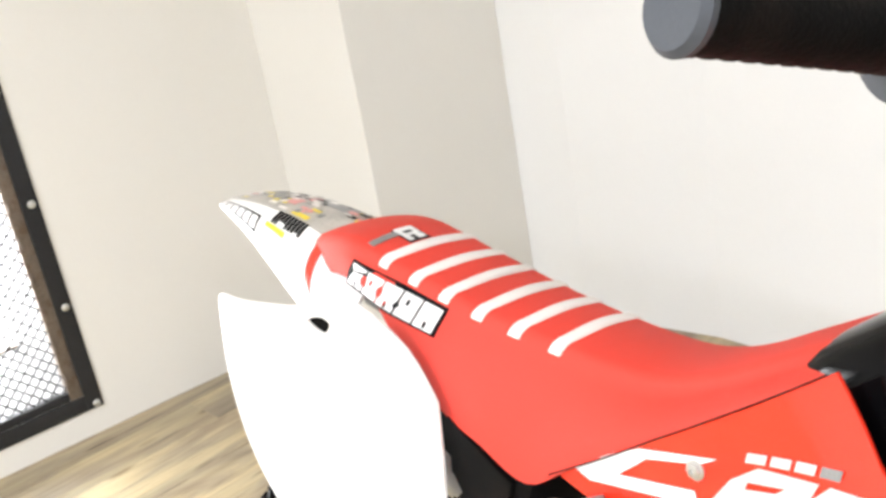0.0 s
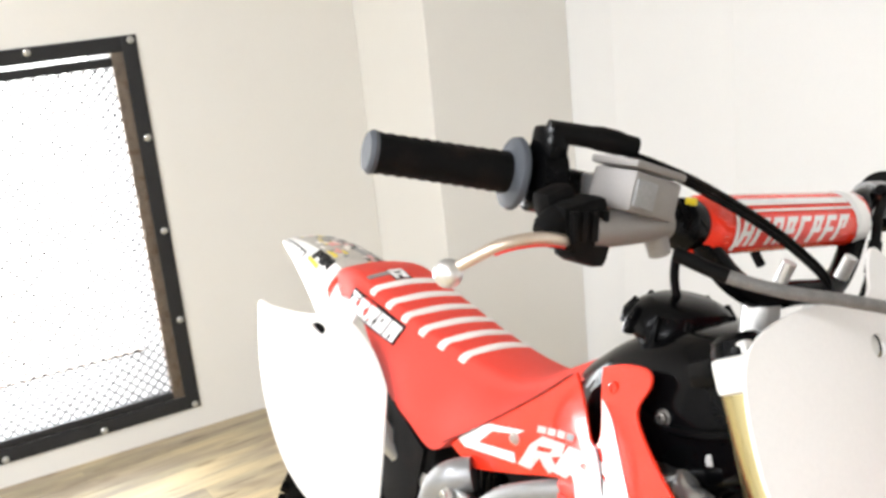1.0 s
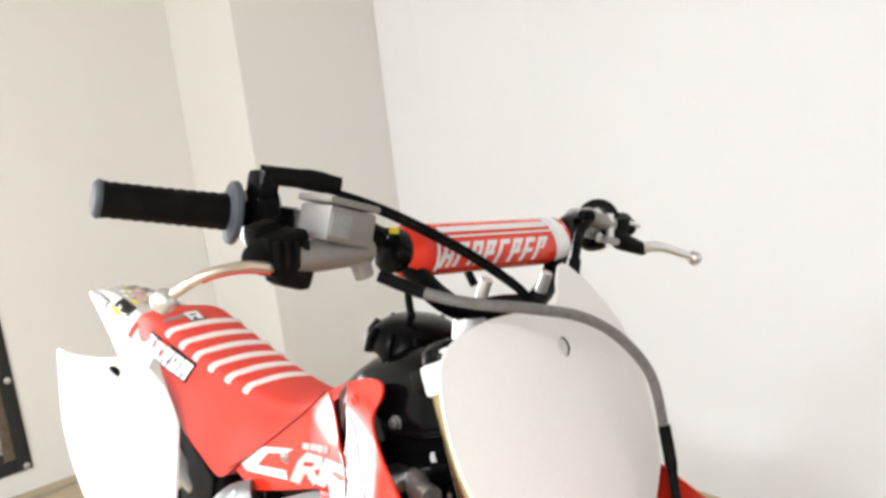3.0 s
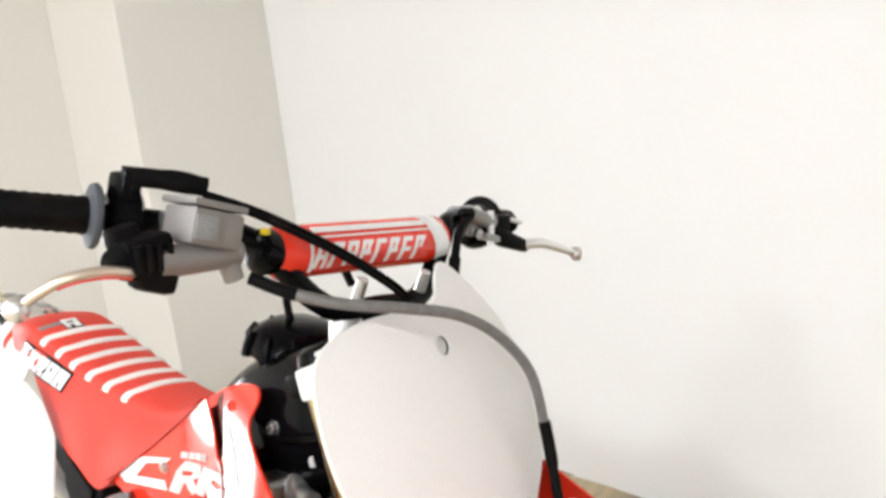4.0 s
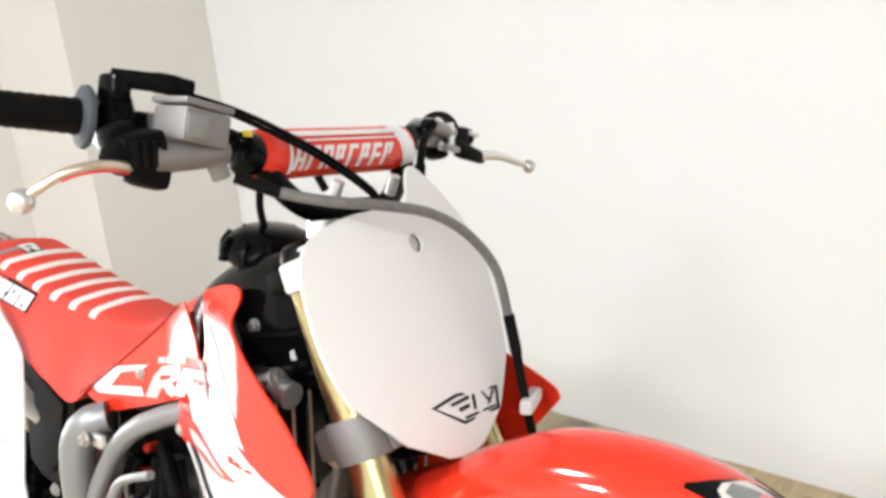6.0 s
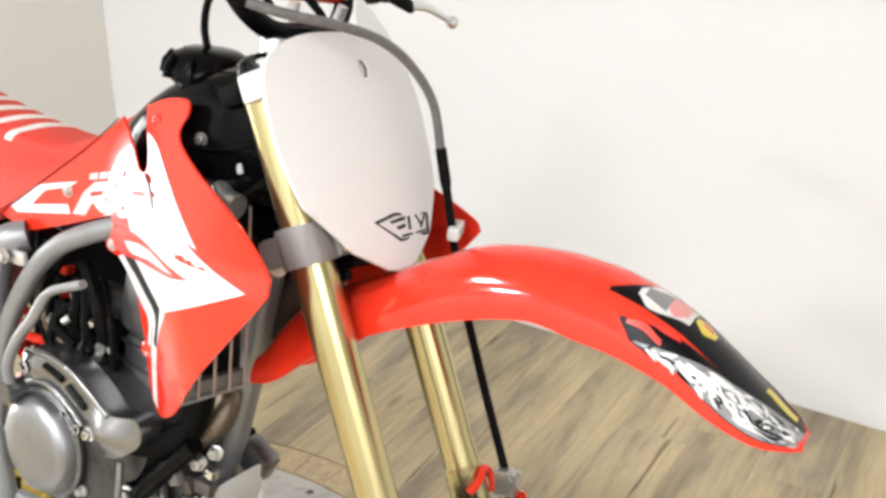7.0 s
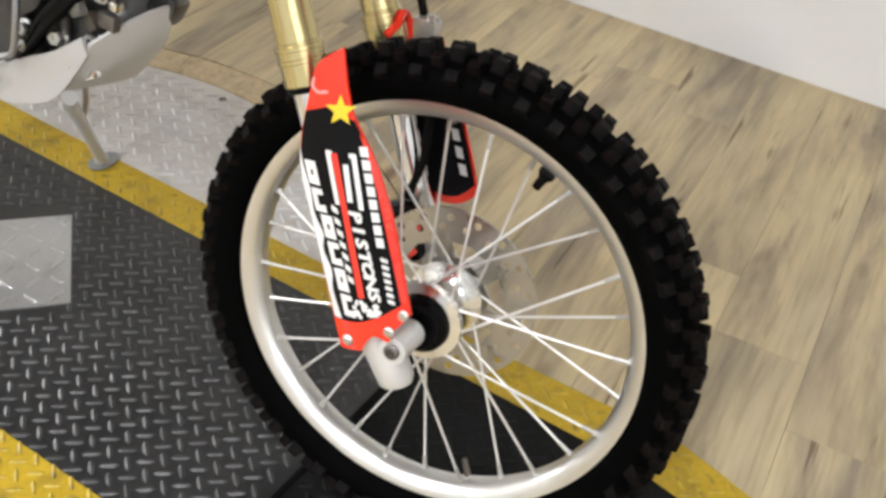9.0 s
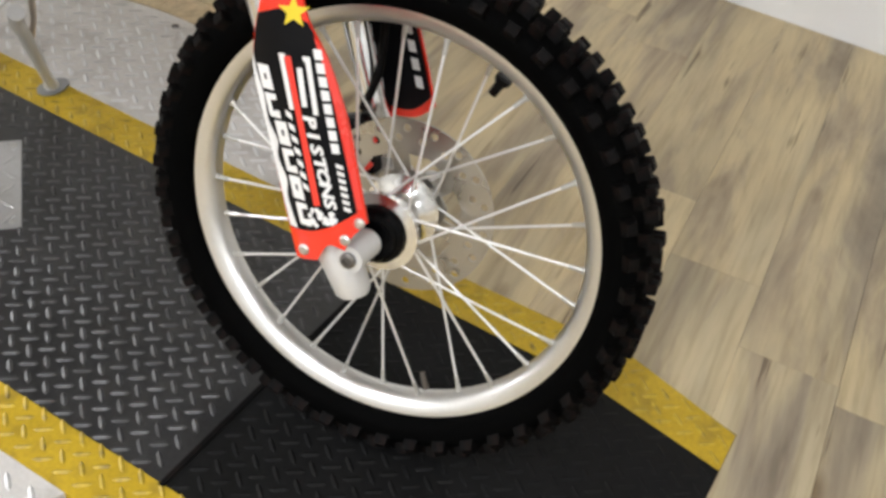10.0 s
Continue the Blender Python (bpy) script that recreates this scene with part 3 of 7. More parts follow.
def in_lane(x, y, grow=0.0):
    if not (LANE[0] - grow < x < lane_outer(y) + grow and LANE_END - grow < y < LANE_BACK):
        return False
    return True


def build_tread(name, test, mat, x0, x1, y0, y1, label, pitch=0.0325, height=0.0026, turn=0.0, long=0.0138, wide=0.0036, lean=51.0, fall=0.0):
    """Raised lozenges of tread plate: two square lattices set into each other, leaning to either side."""
    bm = bmesh.new()
    rng = random.Random(5)
    ct, st = math.cos(radians(turn)), math.sin(radians(turn))
    reach = int(2.4 / pitch)
    for kind in (0, 1):
        a = radians(turn + (lean if kind == 0 else -lean))
        c, s = math.cos(a), math.sin(a)
        for i in range(-reach, reach):
            for j in range(-reach, reach):
                u, v = (i + 0.5 * kind) * pitch, (j + 0.5 * kind) * pitch
                x, y = 0.4325 + ct * u - st * v, 0.2345 + st * u + ct * v
                if not (x0 < x < x1 and y0 < y < y1 and test(x, y)):
                    continue
                h = height * (1.0 - fall * rng.random())
                L, B = long * rng.uniform(0.94, 1.04), wide
                ring = [bm.verts.new((x + c * p - s * q, y + s * p + c * q, 0.0001)) for p, q in ((-L, 0), (-L * 0.5, -B), (L * 0.5, -B), (L, 0), (L * 0.5, B), (-L * 0.5, B))]
                top = [bm.verts.new((x + c * p, y + s * p, h)) for p in (-L * 0.55, L * 0.55)]
                for f in ((0, 1, 0), (5, 0, 0), (2, 3, 1), (3, 4, 1)):
                    bm.faces.new((ring[f[0]], ring[f[1]], top[f[2]]))
                bm.faces.new((ring[1], ring[2], top[1], top[0]))
                bm.faces.new((ring[4], ring[5], top[0], top[1]))
    ob = part(name, bm, mat, None, "", smooth=False)
    return tagged(ob, label, "tread", kind="stuff")


def build_plates():
    a, b, c, d = LANE
    z = -0.012
    hatch = lambda x, y: abs((x - 0.47) + (y - 0.53)) / 1.414 < 0.14 and abs((x - 0.47) - (y - 0.53)) / 1.414 < 0.11
    ys = [LANE_END, -0.58, -0.48, -0.119]
    pts = [(b, LANE_END)] + [(lane_inner(y), y) for y in ys] + [(b, -0.119)]
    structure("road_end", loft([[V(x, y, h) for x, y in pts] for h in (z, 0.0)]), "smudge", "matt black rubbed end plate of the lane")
    structure("road_lane", slab(b, c, -0.117, LANE_BACK, z, 0.0), "plate_black", "black painted tread plate lane, worn and scuffed")
    for n, x0, x1, cut in (("near", a, b, 0.0), ("far", c, d, 0.17)):
        bm = bmesh.new()
        if cut:
            ys = [LANE_END, -0.6, -0.51, -0.48, -0.35, -0.2, LANE_BACK]
            pts = [(lane_outer(y), y) for y in ys] + [(lane_inner(y) + 0.0005, y) for y in ys[::-1]]
        else:
            pts = [(x0, LANE_END), (x1, LANE_END), (x1, LANE_BACK), (x0, LANE_BACK)]
        loft([[V(x, y, z) for x, y in pts], [V(x, y, 0.0002) for x, y in pts]], bm)
        structure("trim_stripe", bm, "plate_yellow", "yellow painted stripe along the tread plate lane")
    bm = bmesh.new()
    for sgn in (-1, 1):
        lim = (d if sgn > 0 else a) - TURN_C.x
        arc0 = math.acos(abs(lim) / TURN_R)
        ang = [arc0 * (2 * k / 40 - 1) for k in range(41)]
        pts = [(TURN_C.x + sgn * TURN_R * math.cos(t), TURN_C.y + TURN_R * math.sin(t)) for t in ang]
        loft([[V(x, y, z) for x, y in pts], [V(x, y, 0.0) for x, y in pts]], bm)
    structure("pavement_turntable", bm, "plate_grey", "round worn grey tread plate turntable let into the floor")
    disc = lambda x, y: (x - TURN_C.x) ** 2 + (y - TURN_C.y) ** 2 < (TURN_R - 0.014) ** 2 and not (a - 0.012 < x < d + 0.012)
    build_tread("tread_grey", disc, "foot", -0.27, 1.11, -0.09, 1.29, "raised lozenges of the grey tread plate", 0.0375, turn=3.0, long=0.0165, wide=0.0040)
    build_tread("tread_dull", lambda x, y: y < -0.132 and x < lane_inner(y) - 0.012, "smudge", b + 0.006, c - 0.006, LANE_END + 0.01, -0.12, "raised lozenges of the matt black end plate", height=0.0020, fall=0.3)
    build_tread("tread_black", lambda x, y: not hatch(x, y) and y > -0.104 and x < lane_inner(y) - 0.012, "tread_worn_glint", b + 0.006, c - 0.006, LANE_END + 0.01, 1.49, "raised lozenges of the black tread plate", fall=0.3)
    build_tread("tread_yellow", lambda x, y: y < 1.49, "tread_rub", a + 0.004, b - 0.004, LANE_END + 0.01, 1.48, "raised lozenges under yellow paint", fall=0.3)
    build_tread("tread_yellow", lambda x, y: lane_inner(y) + 0.011 < x < lane_outer(y) - 0.011, "tread_rub", c - 0.035, d + 0.006, LANE_END + 0.01, 1.48, "raised lozenges under yellow paint", fall=0.3)
    # joint bar across the lane
    structure("trim_joint", slab(b - 0.004, c + 0.004, -0.122, -0.114, -0.004, 0.0030, 0.001), "rubber", "dark joint bar across the lane")
    # bright patch plate screwed over the lane
    t = thing("cover_plate", (0.47, 0.53, 0.0), "bright square tread plate cover screwed onto the black lane", "metal plate")
    m = Matrix.Translation((0.4655, 0.524, 0.0016)) @ pose(0, 0, 0, 0, 0, 47.6)
    part("sheet", box(0.225, 0.30, 0.003, m @ Matrix.Translation((0, 0.04, 0)), 0.0008), "plate_alu", t)
    for i in range(6):
        for j in range(8):
            bm = bmesh.new()
            a2 = radians(45 if (i + j) % 2 else -45)
            x, y = -0.094 + i * 0.0376, -0.09 + j * 0.0376
            c2, s2 = math.cos(a2), math.sin(a2)
            L, B = 0.017, 0.0042
            ring = [bm.verts.new(m @ V(x + c2 * p - s2 * q, y + s2 * p + c2 * q, 0.0016)) for p, q in ((-L, 0), (-L * 0.4, -B), (L * 0.4, -B), (L, 0), (L * 0.4, B), (-L * 0.4, B))]
            top = [bm.verts.new(m @ V(x + c2 * p, y + s2 * p, 0.0034)) for p in (-L * 0.5, L * 0.5)]
            for p, q, o in ((0, 1, 0), (5, 0, 0), (2, 3, 1), (3, 4, 1)):
                bm.faces.new((ring[p], ring[q], top[o]))
            bm.faces.new((ring[1], ring[2], top[1], top[0]))
            bm.faces.new((ring[4], ring[5], top[0], top[1]))
            part("lozenge", bm, "plate_alu", t, smooth=False)
    for sx, sy in ((-0.1, -0.098), (0.1, -0.098), (-0.1, 0.178), (0.1, 0.178)):
        part("screw", turned([(0.006, 0.0014), (0.006, 0.0028), (0.003, 0.0036)], m @ Matrix.Translation((sx, sy, 0)), 12), "zinc", t)
    # screws round the turntable
    bm = bmesh.new()
    for k in range(18):
        t2 = k / 18 * 2 * math.pi
        x, y = TURN_C.x + (TURN_R - 0.03) * math.cos(t2), TURN_C.y + (TURN_R - 0.03) * math.sin(t2)
        if not a - 0.01 < x < d + 0.01:
            lathe(bm, [(0.008, 0.0), (0.008, 0.0012), (0.004, 0.0018)], 10, Matrix.Translation((x, y, 0)))
    tagged(part("turntable_screws", bm, "steel"), "dark screw heads round the turntable edge", "screws", kind="stuff")


def build_ring():
    """Curved wooden trim round the turntable, in short pieces."""
    base = new("trim_ring")
    tagged(base, "ring of short curved wooden trim pieces round the turntable", "trim", kind="structure")
    n = 56
    for k in range(n):
        t0, t1 = (k + 0.010) / n * 2 * math.pi, (k + 0.990) / n * 2 * math.pi
        pts = []
        for r, seq in ((TURN_R + 0.004, (0, 0.5, 1)), (RING_R - 0.002, (1, 0.5, 0))):
            for s in seq:
                t = t0 + (t1 - t0) * s
                pts.append((TURN_C.x + r * math.cos(t), TURN_C.y + r * math.sin(t)))
        if any(LANE[0] - 0.004 < x < LANE[3] + 0.004 for x, y in pts):
            continue
        bm = loft([[V(x, y, -0.012) for x, y in pts], [V(x, y, -0.0012) for x, y in pts], [V(TURN_C.x, TURN_C.y, 0) + (V(x, y, 0.0) - V(TURN_C.x, TURN_C.y, 0)) * (1.002 if i < 3 else 0.998) for i, (x, y) in enumerate(pts)]])
        part("trim_piece", bm, "ring", base, smooth=False)


def build_floor():
    """A dark bed, and planks on it as pieces of their own, cut round the lane and the turntable."""
    structure("ground_bed", slab(ROOM_X0, wall_x(ROOM_Y0), ROOM_Y0, WALL_Y, -0.12, -0.010), "joint", "dark bed under the plank floor")
    floor = new("floor")
    tagged(floor, "weathered pale oak plank floor with dark joints", "floor", kind="structure")
    rng = random.Random(11)
    turn = Matrix.Rotation(radians(PLANK_TURN), 4, "Z")
    shared = {}
    nearest = []
    R = 6.5
    rows = int(2 * R / PLANK_W)
    clear = lambda x, y: x > wall_x(y) or in_lane(x, y, 0.0) or (x - TURN_C.x) ** 2 + (y - TURN_C.y) ** 2 < RING_R ** 2
    for i in range(rows):
        y = -R + 0.018 + i * PLANK_W
        x = -R - rng.random() * PLANK_L
        if i == 37:
            x = 0.863 - 7 * PLANK_L
        while x < R:
            c = turn @ V(x + PLANK_L / 2, y + PLANK_W / 2, 0)
            p = [turn @ V(x + a * PLANK_L, y + b * PLANK_W, 0) for a in (0, 0.25, 0.5, 0.75, 1) for b in (0, 0.5, 1)]
            if any(ROOM_X0 < q.x < wall_x(q.y) and ROOM_Y0 < q.y < WALL_Y for q in p):
                nearest.append((x, y, c, [clear(q.x, q.y) and q.x < wall_x(q.y) for q in p]))
            x += PLANK_L
    # pieces within the strip of floor that lies round the lane
    g = 0.0003
    for x, y, c, hit in nearest:
        if all(hit):
            continue
        key = any(hit)
        x0, x1, y0, y1 = g, PLANK_L - g, g, PLANK_W - g
        m = turn @ Matrix.Translation((x, y, 0))
        ends = [m @ V(a, b, 0) for a in (0, PLANK_L) for b in (0, PLANK_W)]
        if not key and any(q.x < ROOM_X0 + 0.002 or q.x > wall_x(q.y) - 0.002 or q.y < ROOM_Y0 + 0.002 or q.y > WALL_Y - 0.002 for q in ends):
            # a plank sawn off where it meets a wall
            bm = slab(x0, x1, y0, y1, -0.012, 0.0)
            back = m.inverted()
            for at, out in ((V(ROOM_X0 + 0.002, 0, 0), V(-1, 0, 0)), (V(wall_x(0) - 0.002, 0, 0), V(1, 0.0135, 0)), (V(0, ROOM_Y0 + 0.002, 0), V(0, -1, 0)), (V(0, WALL_Y - 0.002, 0), V(0, 1, 0))):
                bmesh.ops.bisect_plane(bm, geom=bm.verts[:] + bm.edges[:] + bm.faces[:], plane_co=back @ at, plane_no=back.to_3x3() @ out, clear_outer=True)
                bmesh.ops.holes_fill(bm, edges=bm.edges[:])
            if bm.faces:
                part("plank", bm, "wood", floor, m=m, smooth=False)
            continue
        if not key:
            if "whole" not in shared:
                bm = bmesh.new()
                e = 0.0003
                loft([[V(x0, y0, -0.012), V(x1, y0, -0.012), V(x1, y1, -0.012), V(x0, y1, -0.012)], [V(x0, y0, -e), V(x1, y0, -e), V(x1, y1, -e), V(x0, y1, -e)], [V(x0 + e, y0 + e, 0), V(x1 - e, y0 + e, 0), V(x1 - e, y1 - e, 0), V(x0 + e, y1 - e, 0)]], bm)
                ob = part("plank", bm, "wood", floor, m=m, smooth=False)
                shared["whole"] = ob.data
            else:
                ob = new("plank", shared["whole"])
                ob.parent = floor
                ob.matrix_basis = m
        else:
            # cut plank: strips of it that stay clear of the lane and the ring
            bm = bmesh.new()
            nx, ny = 72, 9
            cell = {}
            ok = [[not clear(*(m @ V(x0 + (x1 - x0) * (a + 0.5) / nx, y0 + (y1 - y0) * (b + 0.5) / ny, 0)).xy) for b in range(ny)] for a in range(nx)]

            def vert(a, b):
                if (a, b) not in cell:
                    cell[a, b] = bm.verts.new((x0 + (x1 - x0) * a / nx, y0 + (y1 - y0) * b / ny, 0))
                return cell[a, b]

            for a in range(nx):
                for b in range(ny):
                    if ok[a][b]:
                        bm.faces.new((vert(a, b), vert(a + 1, b), vert(a + 1, b + 1), vert(a, b + 1)))
            if not bm.faces:
                bm.free()
                continue
            # draw the cut edge onto the ring or the lane
            for v in bm.verts:
                if len(v.link_faces) < 4:
                    w = m @ v.co
                    d = w.xy - TURN_C
                    if abs(d.length - RING_R) < 0.02:
                        q = TURN_C + d.normalized() * (RING_R + 0.001)
                        v.co = m.inverted() @ V(q.x, q.y, 0)
                    else:
                        for lx, s in ((LANE[0], -1), (lane_outer(w.y), 1)):
                            if abs(w.x - lx) < 0.013 and w.y > LANE_END - 0.012:
                                v.co = m.inverted() @ V(lx + 0.001 * s, w.y, 0)
                                w = m @ v.co
                        if abs(w.y - LANE_BACK) < 0.013 and LANE[0] - 0.01 < w.x < LANE[3] + 0.012:
                            v.co = m.inverted() @ V(w.x, LANE_BACK + 0.001, 0)
                        if abs(w.y - LANE_END) < 0.013 and LANE[0] - 0.01 < w.x < lane_outer(w.y) + 0.012:
                            v.co = m.inverted() @ V(w.x, LANE_END - 0.001, 0)
            ret = bmesh.ops.extrude_face_region(bm, geom=bm.faces[:])
            for v in (e for e in ret["geom"] if isinstance(e, bmesh.types.BMVert)):
                v.co.z -= 0.011
            part("plank", bm, "wood", floor, m=m, smooth=False)



# ---- the dirt bike ----
# Two frames in which x runs forward, y to the bike's left and z up in its leaning plane, from the front axle:
# BODY for the frame, seat and engine, FORK for all that turns with the handlebar.
BODY = Matrix(((-0.0072, 0.9898, 0.14228, 0.50002), (-0.99974, -0.01023, 0.02059, -0.2492), (0.02184, -0.1421, 0.98961, 0.31438), (0, 0, 0, 1)))
FORK = Matrix(((0.11878, 0.97322, 0.1968, 0.51043), (-0.99292, 0.11642, 0.02354, -0.24864), (0.0, -0.1982, 0.98016, 0.31258), (0, 0, 0, 1)))
RAKE = radians(23.4)
bike = thing("dirt_bike", (0.46, 0.4, 0.0), "red and white motocross bike with gold forks on its side stand", "motorcycle")
SIDE = Matrix(((1, 0, 0, 0), (0, 0, -1, 0), (0, 1, 0, 0), (0, 0, 0, 1)))  # turns a lathe's axis from z to y
MIRROR = Matrix.Diagonal((1, -1, 1, 1))


def mirrored(bm):
    """The same shape on the other side of the bike."""
    b2 = bm.copy()
    bmesh.ops.transform(b2, matrix=MIRROR, verts=b2.verts)
    bmesh.ops.reverse_faces(b2, faces=b2.faces[:])
    return b2


def bpart(name, bm, mat, label="", parent=None, smooth=True):
    return part(name, bm, mat, parent or bike, label, BODY, smooth)


def fpart(name, bm, mat, label="", parent=None, smooth=True):
    return part(name, bm, mat, parent or bike, label, FORK, smooth)


def tyre_mesh(bead, width, crown):
    """The carcass of a tyre."""
    bm = bmesh.new()
    h = width / 2
    prof = [(bead, -h * 0.62), (bead + 0.008, -h * 0.86), (bead + 0.024, -h), (crown - 0.016, -h * 0.93), (crown - 0.006, -h * 0.68), (crown, -h * 0.3),
            (crown, h * 0.3), (crown - 0.006, h * 0.68), (crown - 0.016, h * 0.93), (bead + 0.024, h), (bead + 0.008, h * 0.86), (bead, h * 0.62)]
    lathe(bm, prof, 96, SIDE, closed=True)
    return bm


def stud_mesh(lx, ly, lz):
    """One tread block, its root at the origin, growing along x."""
    bm = bmesh.new()
    q = []
    for x, s in ((-0.004, 1.12), (lx * 0.86, 0.92), (lx, 0.80)):
        q.append([bm.verts.new((x, a * ly / 2 * s, b * lz / 2 * s)) for a, b in ((-1, -1), (1, -1), (1, 1), (-1, 1))])
    for r0, r1 in zip(q, q[1:]):
        for k in range(4):
            bm.faces.new((r0[k], r0[(k + 1) % 4], r1[(k + 1) % 4], r1[k]))
    bm.faces.new(q[-1])
    return bm


def stud_places(width, crown, pitch_n, knob):
    """Kind and pose of each tread block round the tyre."""
    h = width / 2
    st = 2 * math.pi / pitch_n

    def at(ang, y, r, tilt):
        return Matrix.Rotation(-ang, 4, "Y") @ Matrix.Translation((r, y, 0)) @ Matrix.Rotation(tilt, 4, "Z")

    for k in range(pitch_n):
        a = st * k
        for y in (-h * 0.27, h * 0.27):
            yield "mid", at(a + (0.0 if k % 2 else st * 0.12), y, crown, 0)
        if k % 2:
            yield "centre", at(a + st * 0.5, 0, crown, 0)
        for s in (-1, 1):
            yield "shoulder", at(a + st * 0.5, s * h * 0.63, crown - 0.005, s * 0.5)
            yield "side", at(a + (st * 0.1 if s > 0 else -st * 0.06), s * h * 0.93, crown - 0.016, s * 0.95)


def build_studs(wheel, base, width, crown, pitch_n, knob, single):
    h = width / 2
    sizes = {"mid": (knob, h * 0.38, 0.0145), "centre": (knob * 0.9, h * 0.34, 0.0115), "shoulder": (knob, h * 0.29, 0.0150), "side": (knob * 0.95, h * 0.36, 0.0165)}
    if single:
        data = {}
        for kind, m in stud_places(width, crown, pitch_n, knob):
            if kind not in data:
                data[kind] = part("tread_block", stud_mesh(*sizes[kind]), "stud", wheel, "", base @ m, smooth=False).data
            else:
                ob = new("tread_block", data[kind])
                ob.parent = wheel
                ob.matrix_parent_inverse = world_of(wheel).inverted()
                ob.matrix_basis = base @ m
    else:
        bm = bmesh.new()
        for kind, m in stud_places(width, crown, pitch_n, knob):
            t = stud_mesh(*sizes[kind])
            bmesh.ops.transform(t, matrix=m, verts=t.verts)
            me = bpy.data.meshes.new("tmp")
            t.to_mesh(me)
            t.free()
            bm.from_mesh(me)
            bpy.data.meshes.remove(me)
        tagged(part("tread_block", bm, "stud", wheel, "", base, smooth=False), kind="stuff")


def rim_mesh(r, w):
    """A box-section alloy rim: flanges outside, a raised well towards the hub."""
    h = w / 2
    prof = [(r, -h), (r, -h + 0.003), (r - 0.010, -h + 0.004), (r - 0.016, -h * 0.45), (r - 0.018, h * 0.45), (r - 0.010, h - 0.004), (r, h - 0.003), (r, h),
            (r - 0.012, h), (r - 0.017, h * 0.86), (r - 0.021, h * 0.8), (r - 0.029, h * 0.34), (r - 0.0295, -h * 0.34), (r - 0.021, -h * 0.8), (r - 0.017, -h * 0.86), (r - 0.012, -h)]
    return turned(prof, SIDE, 96, closed=True)


def build_wheel(name, mk, centre, tyre_args, rim_r, rim_w, count, phase, hub_r, hub_w, rim_mat, label):
    m = Matrix.Translation(centre)

    def put(bm):
        bmesh.ops.transform(bm, matrix=m, verts=bm.verts)
        return bm

    wheel = mk(name, put(rim_mesh(rim_r, rim_w)), rim_mat, label)
    mk("tyre", put(tyre_mesh(*tyre_args[:3])), "tyre", "black knobbly off-road tyre", wheel)
    build_studs(wheel, (FORK if mk is fpart else BODY) @ m, *tyre_args[1:], mk is fpart)
    hw = hub_w / 2
    hub = [(0.009, -hw - 0.012), (0.019, -hw - 0.012), (0.020, -hw - 0.004), (hub_r + 0.004, -hw - 0.003), (hub_r + 0.005, -hw + 0.003), (hub_r * 0.7, -hw + 0.007), (hub_r * 0.52, -hw * 0.5), (hub_r * 0.5, hw * 0.4),
           (hub_r * 0.75, hw - 0.008), (hub_r + 0.006, hw - 0.004), (hub_r + 0.006, hw + 0.004), (hub_r * 0.6, hw + 0.007), (0.009, hw + 0.012)]
    mk("hub", put(turned(hub, SIDE, 40)), "polished", "silver alloy hub", wheel)
    nip = rim_r - 0.0285
    for k in range(count):
        a = phase - 2 * math.pi * k / count
        side = 1 if k % 2 else -1
        lead = -1 if (k // 2) % 2 else 1
        b = a + lead * radians(36)
        p1 = V(nip * math.cos(a), side * 0.004, nip * math.sin(a))
        p0 = V(hub_r * math.cos(b), side * (hw - 0.001), hub_r * math.sin(b))
        d = (p0 - p1).normalized()
        bm = tubes(([p0, p1 + d * 0.016], 0.00165), seg=8)
        mk("spoke", put(bm), "spoke", "", wheel)
        bm = tubes(([p1 - d * 0.002, p1 + d * 0.004, p1 + d * 0.005, p1 + d * 0.019], [0.0042, 0.0040, 0.0028, 0.0025]), seg=8)
        mk("spoke_nipple", put(bm), "zinc", "", wheel)
    return wheel


front = build_wheel("front_wheel", fpart, (0, 0, 0), (0.252, 0.076, 0.300, 46, 0.0115), 0.2605, 0.044, 28, radians(58.3), 0.041, 0.064, "rim", "silver alloy front rim with steel spokes")
# valve stem and rim lock
fpart("valve", tubes(([V(0.085, 0, -0.209), V(0.076, 0, -0.188)], [0.0042, 0.0034])), "steel", "", front)
a = radians(66)
fpart("rim_lock", tubes(([V(math.cos(a) * r, 0, math.sin(a) * r) for r in (0.226, 0.221, 0.216, 0.203)], [0.0095, 0.0095, 0.0055, 0.005])), "black", "black rim lock nut", front)
# brake disc on the left, drilled and slotted


def disc_rows():
    for k in range(18):
        t = 2 * math.pi * k / 18
        for r, dt, rad in ((0.099, 0.0, 0.0052), (0.0865, 0.12, 0.0052)):
            yield r * math.cos(t + dt), r * math.sin(t + dt), rad


ring_out = [(0.110 * math.cos(2 * math.pi * k / 48) * (1 + 0.0), 0.110 * math.sin(2 * math.pi * k / 48)) for k in range(48)]
cut = [[(x + rad * math.cos(2 * math.pi * j / 7), z + rad * math.sin(2 * math.pi * j / 7)) for j in range(7)] for x, z, rad in disc_rows()]
for k in range(6):
    t = 2 * math.pi * k / 6 + 0.3
    cut.append([(r * math.cos(t + d), r * math.sin(t + d)) for r, d in ((0.048, -0.3), (0.052, 0.0), (0.048, 0.3), (0.068, 0.36), (0.071, 0.0), (0.068, -0.36))])
cut.append([(0.031 * math.cos(2 * math.pi * j / 24), 0.031 * math.sin(2 * math.pi * j / 24)) for j in range(24)])
fpart("brake_disc", sheet(ring_out, lambda x, z: 0.040, 0.0032, 0.03, k=1, holes=cut), "disc", "drilled steel brake disc", front)
